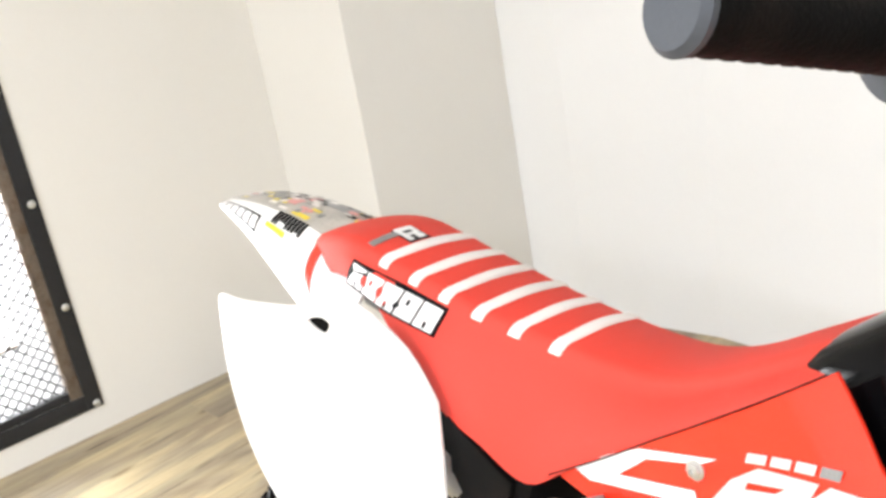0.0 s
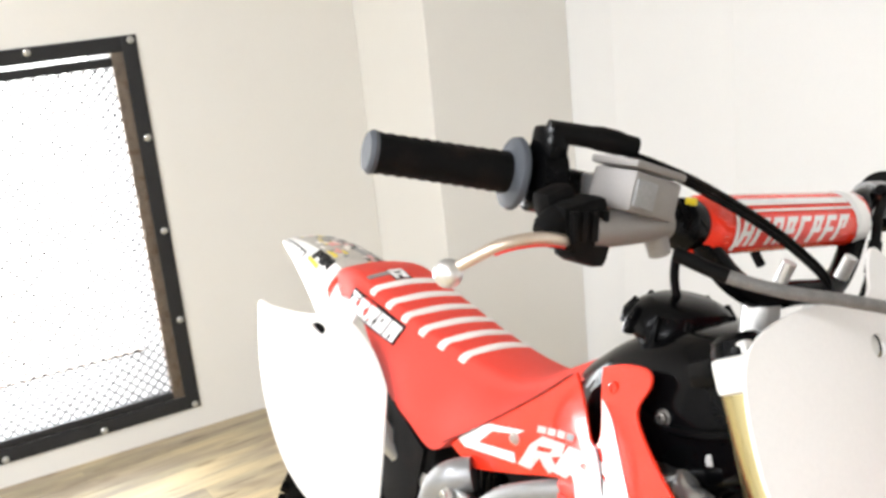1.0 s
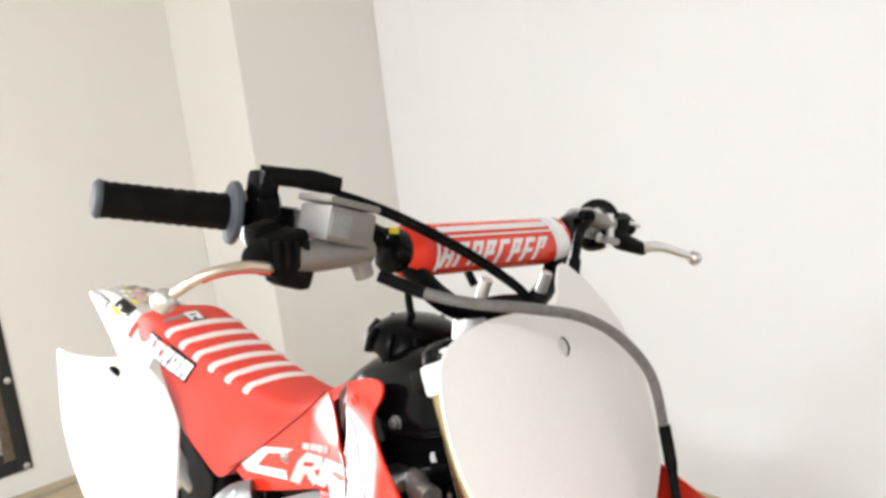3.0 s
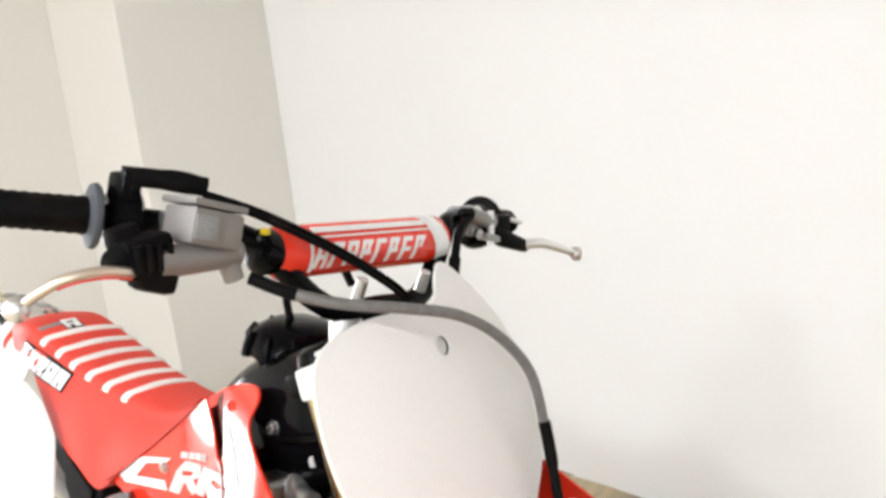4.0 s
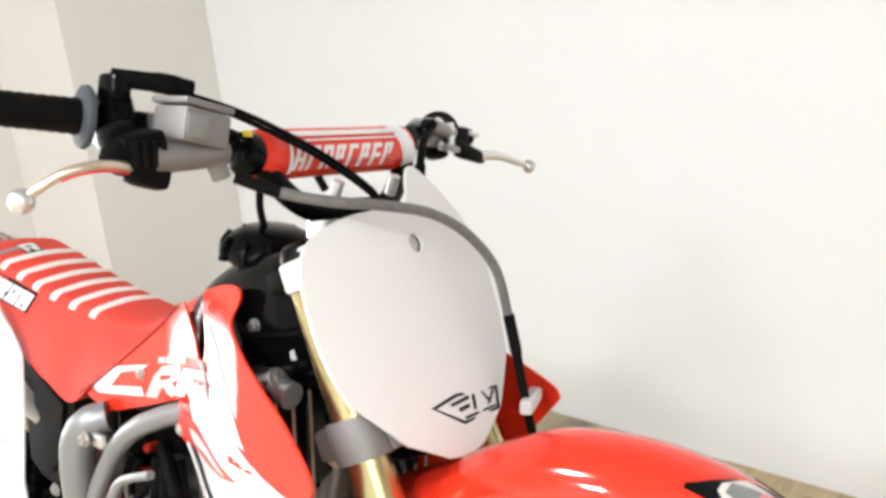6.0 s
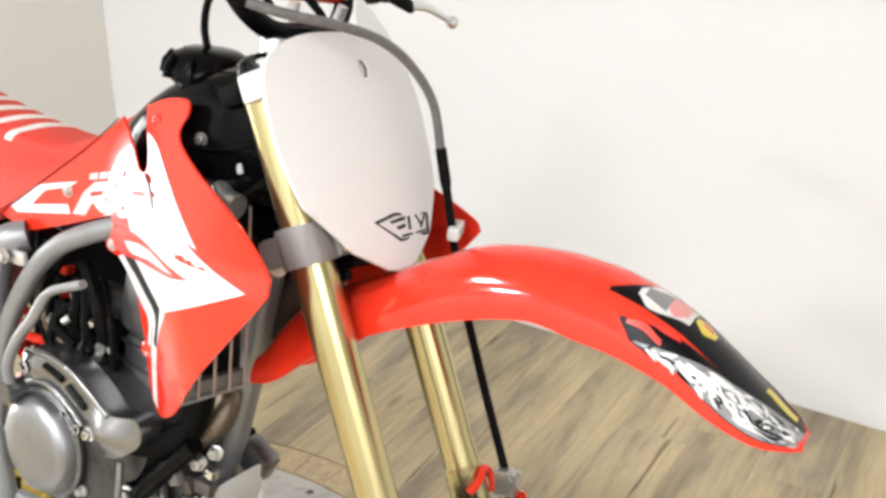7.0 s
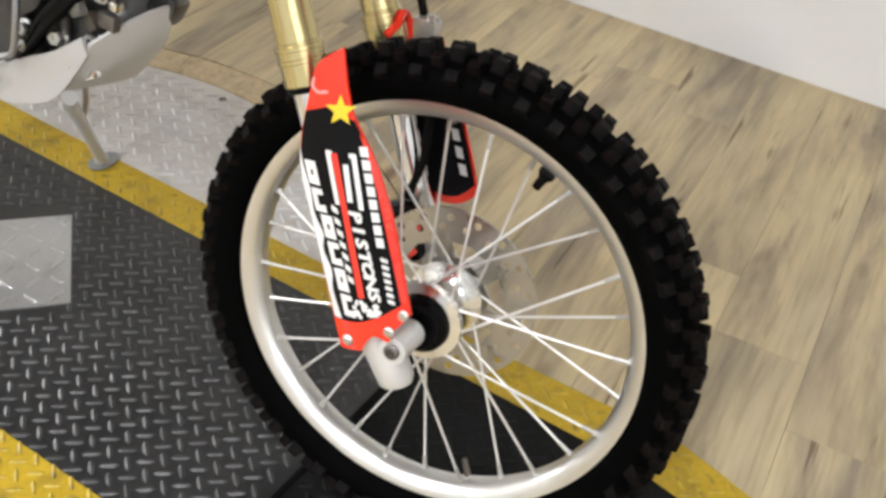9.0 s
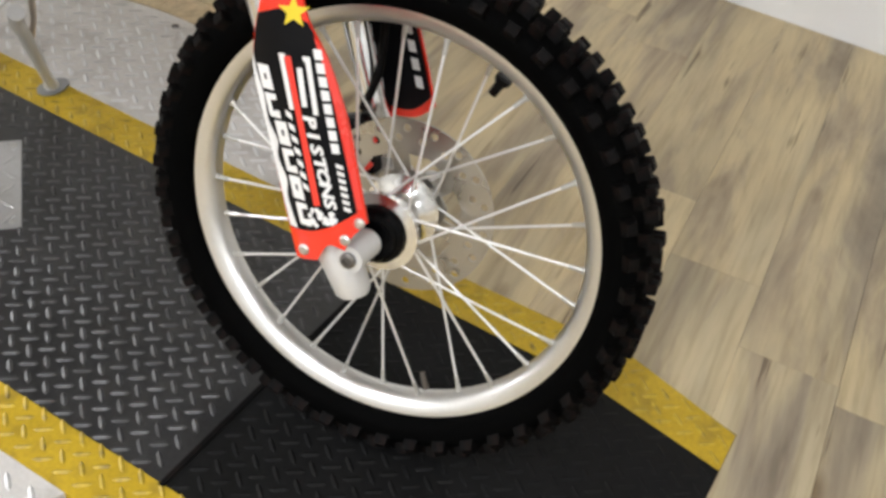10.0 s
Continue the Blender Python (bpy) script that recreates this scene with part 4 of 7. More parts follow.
for k in range(6):
    t = 2 * math.pi * k / 6 + 0.82
    bm = bmesh.new()
    bolt(bm, V(0.040 * math.cos(t), 0.039, 0.040 * math.sin(t)), (0, -1, 0), 0.0045, 0.005)
    fpart("disc_bolt", bm, "zinc", "", front)


def along(s, v=0.0, a=0.0):
    """A point s up the fork line from axle height and a ahead of it."""
    return V(-0.0565 - math.sin(RAKE) * s + math.cos(RAKE) * a, v, math.cos(RAKE) * s + math.sin(RAKE) * a)


AHEAD = 0.014
for v, side in ((-0.090, "right"), (0.090, "left")):
    path = [along(s, v, AHEAD) for s in (0.268, 0.2688, 0.291, 0.2918, 0.2955, 0.2962, 0.3035, 0.3042, 0.3085, 0.3092, 0.3115, 0.3122, 0.34, 0.42, 0.58, 0.70, 0.796)]
    rad = [0.0222, 0.0238, 0.0238, 0.0250, 0.0250, 0.0241, 0.0241, 0.0251, 0.0251, 0.0236, 0.0236, 0.0222, 0.0215, 0.0222, 0.0232, 0.0235, 0.0235]
    leg = fpart("fork_leg", tubes((path, rad), seg=28), "gold", "gold anodised upside-down fork tube")
    fpart("dust_seal", tubes(([along(s, v, AHEAD) for s in (0.262, 0.2675)], [0.0215, 0.0225]), seg=24), "rubber", "", leg)
    fpart("slider", tubes(([along(s, v, AHEAD) for s in (0.02, 0.264)], 0.0178), seg=20), "chrome", "chrome lower fork tube", leg)
    fpart("fork_cap", tubes(([along(s, v, AHEAD) for s in (0.796, 0.802, 0.807)], [0.0225, 0.0225, 0.016]), seg=20), "black", "", leg)
    # cast foot with the axle clamp
    bm = tubes(([along(s, v, a) for s, a in ((0.035, 0.004), (0.02, 0.012), (0.0, 0.022), (-0.03, 0.030), (-0.066, 0.036), (-0.072, 0.036))], [0.0185, 0.021, 0.0225, 0.0225, 0.0205, 0.017]), seg=20)
    tube(bm, [V(0.002, v - (0.026 if v < 0 else -0.026), 0.004), V(0.002, v + (0.02 if v < 0 else -0.02), 0.004)], [0.0155, 0.0165], 18)
    block(bm, 0.03, 0.03, 0.03, Matrix.Translation((-0.008, v, 0.004)), 0.006)
    foot = fpart("fork_foot", bm, "foot", "pale grey cast axle foot", leg)
    bm = bmesh.new()
    lathe(bm, [(0.0088, 0), (0.0088, 0.004), (0.006, 0.006), (0.0045, 0.006), (0.0042, 0.003)], 14, Matrix.Translation((0.002, v - (0.026 if v < 0 else -0.026), 0.004)) @ pose(0, 0, 0, 90 if v < 0 else -90))
    fpart("axle_nut", bm, "steel", "", leg)
fpart("axle", tubes(([V(0, -0.075, 0), V(0, 0.075, 0)], 0.008)), "steel", "", front)
fpart("hub_seal", turned([(0.0355, 0.036), (0.034, 0.046), (0.028, 0.048), (0.027, 0.056), (0.0245, 0.060), (0.010, 0.060)], SIDE, 32), "black", "black wheel seal", front)

# fork guards: red with black and white graphics; a across, b up the fork line
GUARD = Matrix(((math.cos(RAKE), 0, -math.sin(RAKE), -0.0565), (0, 1, 0, 0), (math.sin(RAKE), 0, math.cos(RAKE), 0), (0, 0, 0, 1)))


def guard_depth(a, b, lift=0.0):
    return -0.084 - 0.040 * math.sqrt(max(0.0, 1 - ((a - 0.034) / 0.062) ** 2)) - lift


def strip(outline, lift, k=4, step=0.012):
    return sheet(outline, lambda a, b: guard_depth(a, b, lift), 0.0006, step, GUARD, k)


def blocks(bm, depth, u0, w0, u1, w1, height, count, fill=0.74, slant=0.25, skip=(), m=None):
    """A row of slanted blocks where unreadable or branded lettering stands: from (u0, w0) to (u1, w1)."""
    d = V(u1 - u0, w1 - w0)
    L = d.length
    d /= L
    up = V(-d.y, d.x)
    for i in range(count):
        if i in skip:
            continue
        s = L * i / count
        e = L / count * fill
        q = [V(u0, w0) + d * (s + x) + up * y for x, y in ((0, 0), (e, 0), (e + slant * height, height), (slant * height, height))]
        sheet([list(p) for p in q], depth, 0.0005, 0.03, m, 1, bm)
    return bm


GUARD_OUT = [(0.040, 0.272), (0.052, 0.292), [0.078, 0.302], (0.074, 0.264), (0.074, 0.232), (0.082, 0.19), (0.086, 0.13), (0.085, 0.08), [0.083, 0.018], [0.066, 0.006], [0.056, -0.007], (0.040, 0.001), [0.022, -0.016], [-0.010, -0.016], (-0.009, 0.014), (-0.004, 0.11), (-0.001, 0.185), (0.012, 0.222), (0.027, 0.250)]
gbm = sheet(GUARD_OUT, guard_depth, 0.003, 0.012, GUARD, 4)
gl = mirrored(sheet([(0.036, 0.252), (0.052, 0.262), [0.074, 0.264], (0.074, 0.248), (0.074, 0.232), (0.082, 0.19), (0.086, 0.13), [0.084, 0.078], (0.052, 0.064), (0.022, 0.068), [-0.006, 0.090], (-0.004, 0.13), (-0.001, 0.185), (0.012, 0.222), (0.027, 0.250)], guard_depth, 0.003, 0.012, GUARD, 4))
guard = fpart("fork_guard", gbm, "red", "red fork guard with black and white sponsor graphics")
fpart("guard_film", strip([[0.0265, 0.248], [0.050, 0.249], [0.0735, 0.230], (0.078, 0.20), (0.078, 0.12), [0.077, 0.032], (0.053, 0.023), (0.025, 0.018), [-0.0065, 0.021], (-0.0035, 0.11), (-0.0005, 0.185), (0.0125, 0.221)], 0.0006), "decal_black", "", guard)
fpart("guard_panel", strip([[0.0075, 0.213], (0.0055, 0.192), (0.007, 0.165), (0.004, 0.14), (0.010, 0.118), (0.004, 0.10), (0.009, 0.076), (0.003, 0.055), [0.006, 0.021], [-0.005, 0.023], (-0.0025, 0.11), (-0.0005, 0.180)], 0.0012), "decal_white", "", guard)
fpart("guard_line", strip([[0.0435, 0.203], [0.050, 0.202], [0.0475, 0.160], [0.0425, 0.046], [0.0355, 0.046], [0.0420, 0.165]], 0.0012), "decal_red", "", guard)
fpart("guard_edge", strip([[0.0755, 0.216], [0.0815, 0.200], (0.0852, 0.14), [0.0820, 0.034], [0.0775, 0.036], (0.080, 0.11), [0.0785, 0.17]], 0.0012), "decal_red", "", guard)
bm = bmesh.new()
gd = lambda lift: (lambda a, b: guard_depth(a, b, lift))
for q in ([[0.0385, 0.207], [0.068, 0.198], [0.0675, 0.193], [0.0385, 0.202]], [[0.0635, 0.198], [0.068, 0.197], [0.0635, 0.140], [0.0590, 0.141]], [[0.0385, 0.206], [0.0430, 0.205], [0.0400, 0.149], [0.0355, 0.150]], [[0.0535, 0.190], [0.0585, 0.189], [0.0545, 0.150], [0.0495, 0.151]]):
    fpart("guard_mark", sheet(q, gd(0.0014), 0.0005, 0.03, GUARD, 1), "decal_white", "", guard)
blocks(bm, gd(0.0014), 0.0725, 0.205, 0.0675, 0.096, 0.0068, 8, 0.76, 0.3, m=GUARD)
blocks(bm, gd(0.0014), 0.0685, 0.088, 0.066, 0.034, 0.0060, 7, 0.55, 0.6, m=GUARD)
tagged(fpart("guard_lettering", bm, "decal_white", "", guard), kind="stuff")
bm = bmesh.new()
LET = 0.0295
for k in range(6):
    b0 = 0.199 - k * LET
    a0 = 0.0095 + (0.004 if k > 1 else 0.0)
    q = [[a0, b0], [a0 + 0.0135, b0 - 0.003], [a0 + 0.0130, b0 - LET + 0.001], [a0 - 0.0005, b0 - LET + 0.0045]]
    h = [[a0 + 0.0052, b0 - 0.0100], [a0 + 0.0084, b0 - 0.0110], [a0 + 0.0082, b0 - LET + 0.0120], [a0 + 0.0050, b0 - LET + 0.0130]]
    if k % 2:
        h = [[a0 + 0.0055, b0 - 0.0080], [a0 + 0.0134, b0 - 0.0090], [a0 + 0.0132, b0 - LET + 0.0095], [a0 + 0.0052, b0 - LET + 0.0100]]
        q = q[:2] + h[1:2] + h[:1] + h[3:] + h[2:3] + q[2:]
        sheet(q, gd(0.0018), 0.0005, 0.03, GUARD, 1, bm)
    else:
        sheet(q, gd(0.0018), 0.0005, 0.03, GUARD, 1, bm, holes=[h])
fpart("guard_letters", bm, "decal_white", "", guard)
bm = bmesh.new()
blocks(bm, gd(0.0014), 0.0300, 0.150, 0.0285, 0.06, 0.0058, 7, 0.5, 0.8, m=GUARD)
rng = random.Random(8)
for k in range(16):
    x, y, r = rng.uniform(0.026, 0.054), rng.uniform(0.024, 0.043), rng.uniform(0.002, 0.0045)
    sheet([(x + r * math.cos(t), y + r * math.sin(t)) for t in (0, 1.26, 2.5, 3.8, 5.0)], gd(0.0014), 0.0004, 0.03, GUARD, 1, bm)
tagged(fpart("guard_splash", bm, "decal_white", "", guard), kind="stuff")
star = []
for k in range(10):
    r = 0.0162 if k % 2 == 0 else 0.0068
    t = math.pi / 2 - 0.25 + k * math.pi / 5
    star.append([0.0635 + r * math.cos(t) * 0.93, 0.243 + r * math.sin(t)])
fpart("star_decal", strip(star, 0.0016, 1), "decal_yellow", "", guard)
swirl = [(0.050 + r * math.cos(t), 0.272 + r * math.sin(t)) for t, r in ((2.2, 0.010), (3.2, 0.010), (4.2, 0.010), (5.2, 0.011), (5.2, 0.0075), (4.2, 0.007), (3.2, 0.007), (2.2, 0.0075))]
fpart("swirl_decal", strip(swirl, 0.0008), "decal_pink", "", guard)


def words(text, size, m, thick=0.0004, bold=0.0, lean=0.0):
    """Raised flat lettering in the built-in typeface, lying in the local xy plane."""
    cu = bpy.data.curves.new("words", "FONT")
    cu.body, cu.size, cu.extrude, cu.align_x, cu.align_y = text, size, thick, "CENTER", "CENTER"
    cu.resolution_u, cu.offset, cu.shear = 2, bold, lean
    ob = bpy.data.objects.new("words", cu)
    me = bpy.data.meshes.new_from_object(ob)
    bm = bmesh.new()
    bm.from_mesh(me)
    bmesh.ops.transform(bm, matrix=m, verts=bm.verts)
    bpy.data.meshes.remove(me)
    bpy.data.objects.remove(ob)
    bpy.data.curves.remove(cu)
    return bm


def on_guard(bm, lift):
    """Bends flat lettering in (a, b) onto the guard."""
    for v in bm.verts:
        a, b, h = v.co
        v.co = GUARD @ V(a, guard_depth(a, b, lift) - h, b)
    return bm


for k, ch in enumerate("PISTONS"):
    m = Matrix.Translation((0.0530, 0.1365 - 0.0147 * k, 0)) @ pose(0, 0, 0, 0, 0, -90) @ Matrix.Diagonal((1.5, 1, 1, 1))
    fpart("guard_letter", on_guard(words(ch, 0.0158, m, bold=0.0006, lean=0.25), 0.0012), "decal_white", "white letter of the word PISTONS", guard, False)
for a, b in ((0.007, -0.004), (0.060, 0.005), (0.077, 0.020)):
    bm = bmesh.new()
    lathe(bm, [(0.0062, 0), (0.0062, 0.002), (0.004, 0.004), (0.002, 0.004)], 14, GUARD @ Matrix.Translation((a, guard_depth(a, b) - 0.0002, b)) @ pose(0, 0, 0, 90))
    fpart("guard_bolt", bm, "zinc", "", guard)
lguard = fpart("fork_guard", gl, "red", "red and black fork guard behind the brake disc")
lf = mirrored(strip([[0.010, 0.206], [0.077, 0.206], (0.081, 0.15), [0.080, 0.090], (0.05, 0.075), (0.024, 0.079), [-0.002, 0.10], (0.0, 0.16)], 0.0006))
fpart("guard_film", lf, "decal_black", "", lguard)
# the inner faces of the left guard carry the film as well
bm = sheet([[0.016, 0.222], [0.073, 0.222], (0.080, 0.17), [0.081, 0.090], (0.050, 0.074), (0.024, 0.078), [-0.002, 0.098], (-0.001, 0.14), (0.002, 0.18)], lambda a, b: -guard_depth(a, b) - 0.0046, 0.0005, 0.014, GUARD, 3)
fpart("inner_film", bm, "decal_black", "", lguard)
bm = blocks(bmesh.new(), lambda a, b: -guard_depth(a, b) - 0.0054, 0.060, 0.204, 0.060, 0.094, 0.011, 5, 0.66, 0.2, m=GUARD)
fpart("inner_marks", bm, "decal_white", "", lguard)
bm = tubes((spline([along(0.285, 0.062, 0.03), along(0.294, 0.075, 0.040), along(0.304, 0.088, 0.042), along(0.296, 0.102, 0.041), along(0.272, 0.106, 0.038)], 4), 0.0046))
fpart("hose_clamp", bm, "red", "red brake hose clamp", lguard)
bm = box(0.03, 0.02, 0.03, Matrix.Translation(along(0.278, 0.112, 0.055)), 0.004)
bolt(bm, along(0.29, 0.10, 0.068), (1, -0.4, 0.3), 0.006, 0.012)
fpart("clamp_bolt", bm, "zinc", "", lguard)
# caliper behind the disc
bm = box(0.05, 0.03, 0.075, Matrix.Translation((-0.085, 0.062, 0.045)) @ Matrix.Rotation(-RAKE, 4, "Y"), 0.008)
caliper = fpart("brake_caliper", bm, "black", "black brake caliper with red decals")
for s in (0.03, 0.062):
    fpart("caliper_mark", box(0.012, 0.003, 0.02, Matrix.Translation((-0.062, 0.045, s)) @ Matrix.Rotation(0.6, 4, "Y"), 0.001), "decal_red", "", caliper)

# triple clamps
bm = bmesh.new()
for v in (-0.09, 0.09):
    lathe(bm, [(0.0295, 0.588), (0.030, 0.592), (0.030, 0.626), (0.0295, 0.63)], 28, GUARD @ Matrix.Translation((AHEAD, v, 0)))
    block(bm, 0.030, 0.03, 0.04, GUARD @ Matrix.Translation((0.034, v + (0.02 if v < 0 else -0.02), 0.609)), 0.004)
block(bm, 0.052, 0.17, 0.034, GUARD @ Matrix.Translation((-0.03, 0, 0.609)), 0.008)
lower = fpart("lower_clamp", bm, "greige", "grey lower triple clamp")
for v in (-0.075, 0.075):
    for s in (0.598, 0.62):
        bm = bmesh.new()
        bolt(bm, GUARD @ V(0.049, v, s), (math.cos(RAKE), 0, math.sin(RAKE)), 0.0055, 0.008)
        fpart("clamp_bolt", bm, "bronze", "", lower)
bm = bmesh.new()
for v in (-0.09, 0.09):
    lathe(bm, [(0.0240, 0.772), (0.0243, 0.774), (0.0243, 0.794), (0.0240, 0.796)], 28, GUARD @ Matrix.Translation((AHEAD, v, 0)))
block(bm, 0.05, 0.18, 0.024, GUARD @ Matrix.Translation((-0.022, 0, 0.780)), 0.006)
upper = fpart("upper_clamp", bm, "black", "black upper triple clamp")
fpart("stem_nut", turned([(0.016, 0.792), (0.016, 0.802), (0.011, 0.808), (0.004, 0.808)], GUARD @ Matrix.Translation((-0.028, 0, 0)), 16), "alu", "", upper)
fpart("steering_stem", tubes(([along(0.56, 0, -0.028), along(0.79, 0, -0.028)], 0.02)), "black")
for v in (-0.045, 0.045):
    fpart("bar_mount", tubes(([along(0.79, v, -0.004), V(-0.375, v, 0.765)], [0.017, 0.016])), "alu", "", upper)
    fpart("mount_bolt", tubes(([V(-0.36, v, 0.785), V(-0.352, v, 0.805)], [0.006, 0.006])), "alu", "", upper)

# number plate: local a to the left, b up its slope, depth ahead
PLATE = Matrix(((0, 0.933, -0.36, -0.299), (1, 0, 0, 0), (0, 0.36, 0.933, 0.741), (0, 0, 0, 1)))
half_plate = [(0.0, 0.040), (0.07, 0.038), (0.112, 0.028), (0.138, 0.008), (0.148, -0.03), (0.147, -0.085), [0.134, -0.134], [0.080, -0.189], [0.028, -0.216], [0.0, -0.221]]
# its left shoulder stands up beside the bar
shoulder = [(0.0, 0.041), (0.018, 0.046), (0.030, 0.070), (0.046, 0.083), (0.074, 0.066), (0.101, 0.042), (0.128, 0.012)]
plate_out = shoulder + half_plate[4:] + [type(p)((-p[0], p[1])) for p in half_plate[-2:0:-1]]


def plate_depth(a, b):
    return 0.004 - 0.9 * a * a - 0.22 * (b + 0.09) ** 2


bm = sheet(plate_out, plate_depth, -0.003, 0.014, PLATE, 5, holes=[[(0.010 + 0.0105 * math.cos(t), 0.0 + 0.0100 * math.sin(t)) for t in (0, 1.05, 2.1, 3.14, 4.2, 5.25)]])
plate = fpart("number_plate", bm, "white", "plain white front number plate with a small outlined badge")
fpart("plate_peg", tubes(([PLATE @ V(0.010, -0.020, 0.0), PLATE @ V(0.010, -0.0030, 0.0), PLATE @ V(0.010, -0.0022, 0.0)], [0.0098, 0.0098, 0.0085]), seg=16), "clear", "pale peg behind the plate hole", plate)
badge = [[-0.040, -0.163], [0.0, -0.158], [0.083, -0.166], [0.077, -0.190], [0.004, -0.190]]
bm = bmesh.new()
pd = lambda lift: (lambda a, b: plate_depth(a, b) + lift)
small = [[x * 0.90 + 0.0025, -0.1755 + (y + 0.1755) * 0.80] for x, y in badge]
sheet(badge, pd(0.0008), -0.0006, 0.03, PLATE, 1, bm, holes=[small])
fpart("badge_outline", bm, "decal_black", "", plate)
for q in ([[-0.012, -0.166], [0.022, -0.164], [0.021, -0.168], [-0.008, -0.169]], [[0.0, -0.173], [0.02, -0.172], [0.0195, -0.176], [0.003, -0.177]], [[0.028, -0.165], [0.033, -0.165], [0.031, -0.180], [0.026, -0.180]], [[0.046, -0.165], [0.050, -0.166], [0.060, -0.176], [0.056, -0.177]], [[0.070, -0.168], [0.075, -0.168], [0.058, -0.181], [0.054, -0.180]], [[0.008, -0.183], [0.070, -0.184], [0.069, -0.186], [0.008, -0.186]]):
    fpart("badge_bar", sheet(q, pd(0.0008), -0.0006, 0.03, PLATE, 1), "decal_black", "", plate)
# clips that hold the plate on the fork tubes
for v in (-0.09, 0.09):
    s = 1 if v > 0 else -1
    bm = box(0.042, 0.044, 0.030, GUARD @ Matrix.Translation((0.027, v + s * 0.010, 0.774)), 0.005)
    block(bm, 0.018, 0.010, 0.020, GUARD @ Matrix.Translation((0.026, v + s * 0.014, 0.790)), 0.003)
    fpart("plate_clip", bm, "clear", "pale plastic plate clip", plate)
# black box added where deep shade lies below the number plate
fpart("fender_mount", box(0.085, 0.11, 0.026, Matrix.Translation((-0.275, 0.0, 0.545)) @ Matrix.Rotation(-0.35, 4, "Y"), 0.006), "black", "black box filling the shadow under the clamp")

# front fender: (x, ridge height, half width, drop of the edge)
FENDER = [(-0.385, 0.405, 0.040, 0.030), (-0.345, 0.462, 0.050, 0.072), (-0.30, 0.494, 0.054, 0.068), (-0.25, 0.518, 0.058, 0.058), (-0.19, 0.549, 0.060, 0.060), (-0.12, 0.578, 0.060, 0.064), (-0.05, 0.586, 0.060, 0.057),
          (0.0, 0.583, 0.061, 0.061), (0.04, 0.574, 0.062, 0.058), (0.09, 0.551, 0.062, 0.050), (0.135, 0.519, 0.060, 0.042), (0.175, 0.489, 0.054, 0.026), (0.202, 0.468, 0.038, 0.008), (0.212, 0.459, 0.020, 0.001)]


def fender_point(x, s, lift=0.0):
    """s runs from -1 at the right edge over the ridge to 1."""
    ridge, half, drop = lerp_table(FENDER, x)
    q = abs(s)
    y = half * math.sin(min(1.0, q * 1.15) * math.pi / 2) * (1 if s > 0 else -1)
    crest = 0.0026 * math.exp(-((q - 0.50) / 0.09) ** 2)
    z = ridge + 0.0045 - (drop + 0.0045) * q ** 1.75 + crest
    return V(x, y * (1 + lift * 8), z + lift)


cols = [k / 14 for k in range(-14, 15)]
rows = [[fender_point(-0.385 + 0.597 * i / 60, s) for s in cols] for i in range(61)]
fender = fpart("front_fender", shell(rows, 0.003), "red", "glossy red front fender with dark graphics at its tip")


def fender_patch(x0, x1, s0, s1, lift, n=18, k=10, taper=0.0):
    return shell([[fender_point(x0 + (x1 - x0) * i / n + taper * (j / k), s0 + (s1 - s0) * j / k, lift) for j in range(k + 1)] for i in range(n + 1)], 0.0005)



def fender_band(x0, x1, low, high, lift, n=26, k=9):
    """A film between two curves: low and high are tables of (x, s)."""
    rows = []
    for i in range(n + 1):
        x = x0 + (x1 - x0) * i / n
        a, b = lerp_table(low, x)[0], lerp_table(high, x)[0]
        rows.append([fender_point(x, a + (b - a) * j / k, lift) for j in range(k + 1)])
    return shell(rows, 0.0005)


SIDE_LOW = [(0.039, -0.64), (0.054, -0.80), (0.10, -0.80), (0.17, -0.88), (0.206, -0.80)]
SIDE_HIGH = [(0.039, -0.60), (0.08, -0.50), (0.12, -0.37), (0.206, -0.36)]
SHARD_HIGH = [(0.054, -0.77), (0.10, -0.60), (0.147, -0.36), (0.175, -0.22), (0.207, -0.05)]
fpart("tip_film", fender_band(0.021, 0.2095, [(0.021, -0.40), (0.06, -0.39), (0.12, -0.355), (0.21, -0.34)], [(0.021, -0.34), (0.05, -0.05), (0.08, 0.30), (0.21, 0.40)], 0.0008), "decal_black", "", fender)
fpart("tip_side", fender_band(0.039, 0.206, SIDE_LOW, SIDE_HIGH, 0.0008), "decal_black", "", fender)
fpart("tip_side", fender_patch(0.052, 0.205, 0.44, 0.84, 0.0008), "decal_black", "", fender)
fpart("tip_shard_field", fender_band(0.056, 0.2085, [(0.056, -0.79), (0.10, -0.785), (0.17, -0.86), (0.2085, -0.78)], SHARD_HIGH, 0.0012), "decal_grey", "", fender)
fpart("tip_flame", fender_band(0.046, 0.080, [(0.046, -0.64), (0.062, -0.62), (0.080, -0.66)], [(0.046, -0.60), (0.062, -0.55), (0.080, -0.60)], 0.0013, 8, 4), "decal_red", "", fender)
fpart("tip_flame", fender_band(0.062, 0.096, [(0.062, -0.52), (0.080, -0.53), (0.096, -0.50)], [(0.062, -0.50), (0.080, -0.47), (0.096, -0.47)], 0.0013, 8, 4), "decal_red", "", fender)
fpart("tip_badge", fender_band(0.046, 0.096, [(0.046, -0.26), (0.060, -0.36), (0.096, -0.20)], [(0.046, -0.16), (0.06, 0.06), (0.096, 0.14)], 0.0013), "rib", "small pale badge on the fender", fender)
fpart("tip_badge_field", fender_band(0.052, 0.074, [(0.052, -0.24), (0.074, -0.26)], [(0.052, -0.10), (0.074, 0.02)], 0.0019), "decal_grey", "", fender)
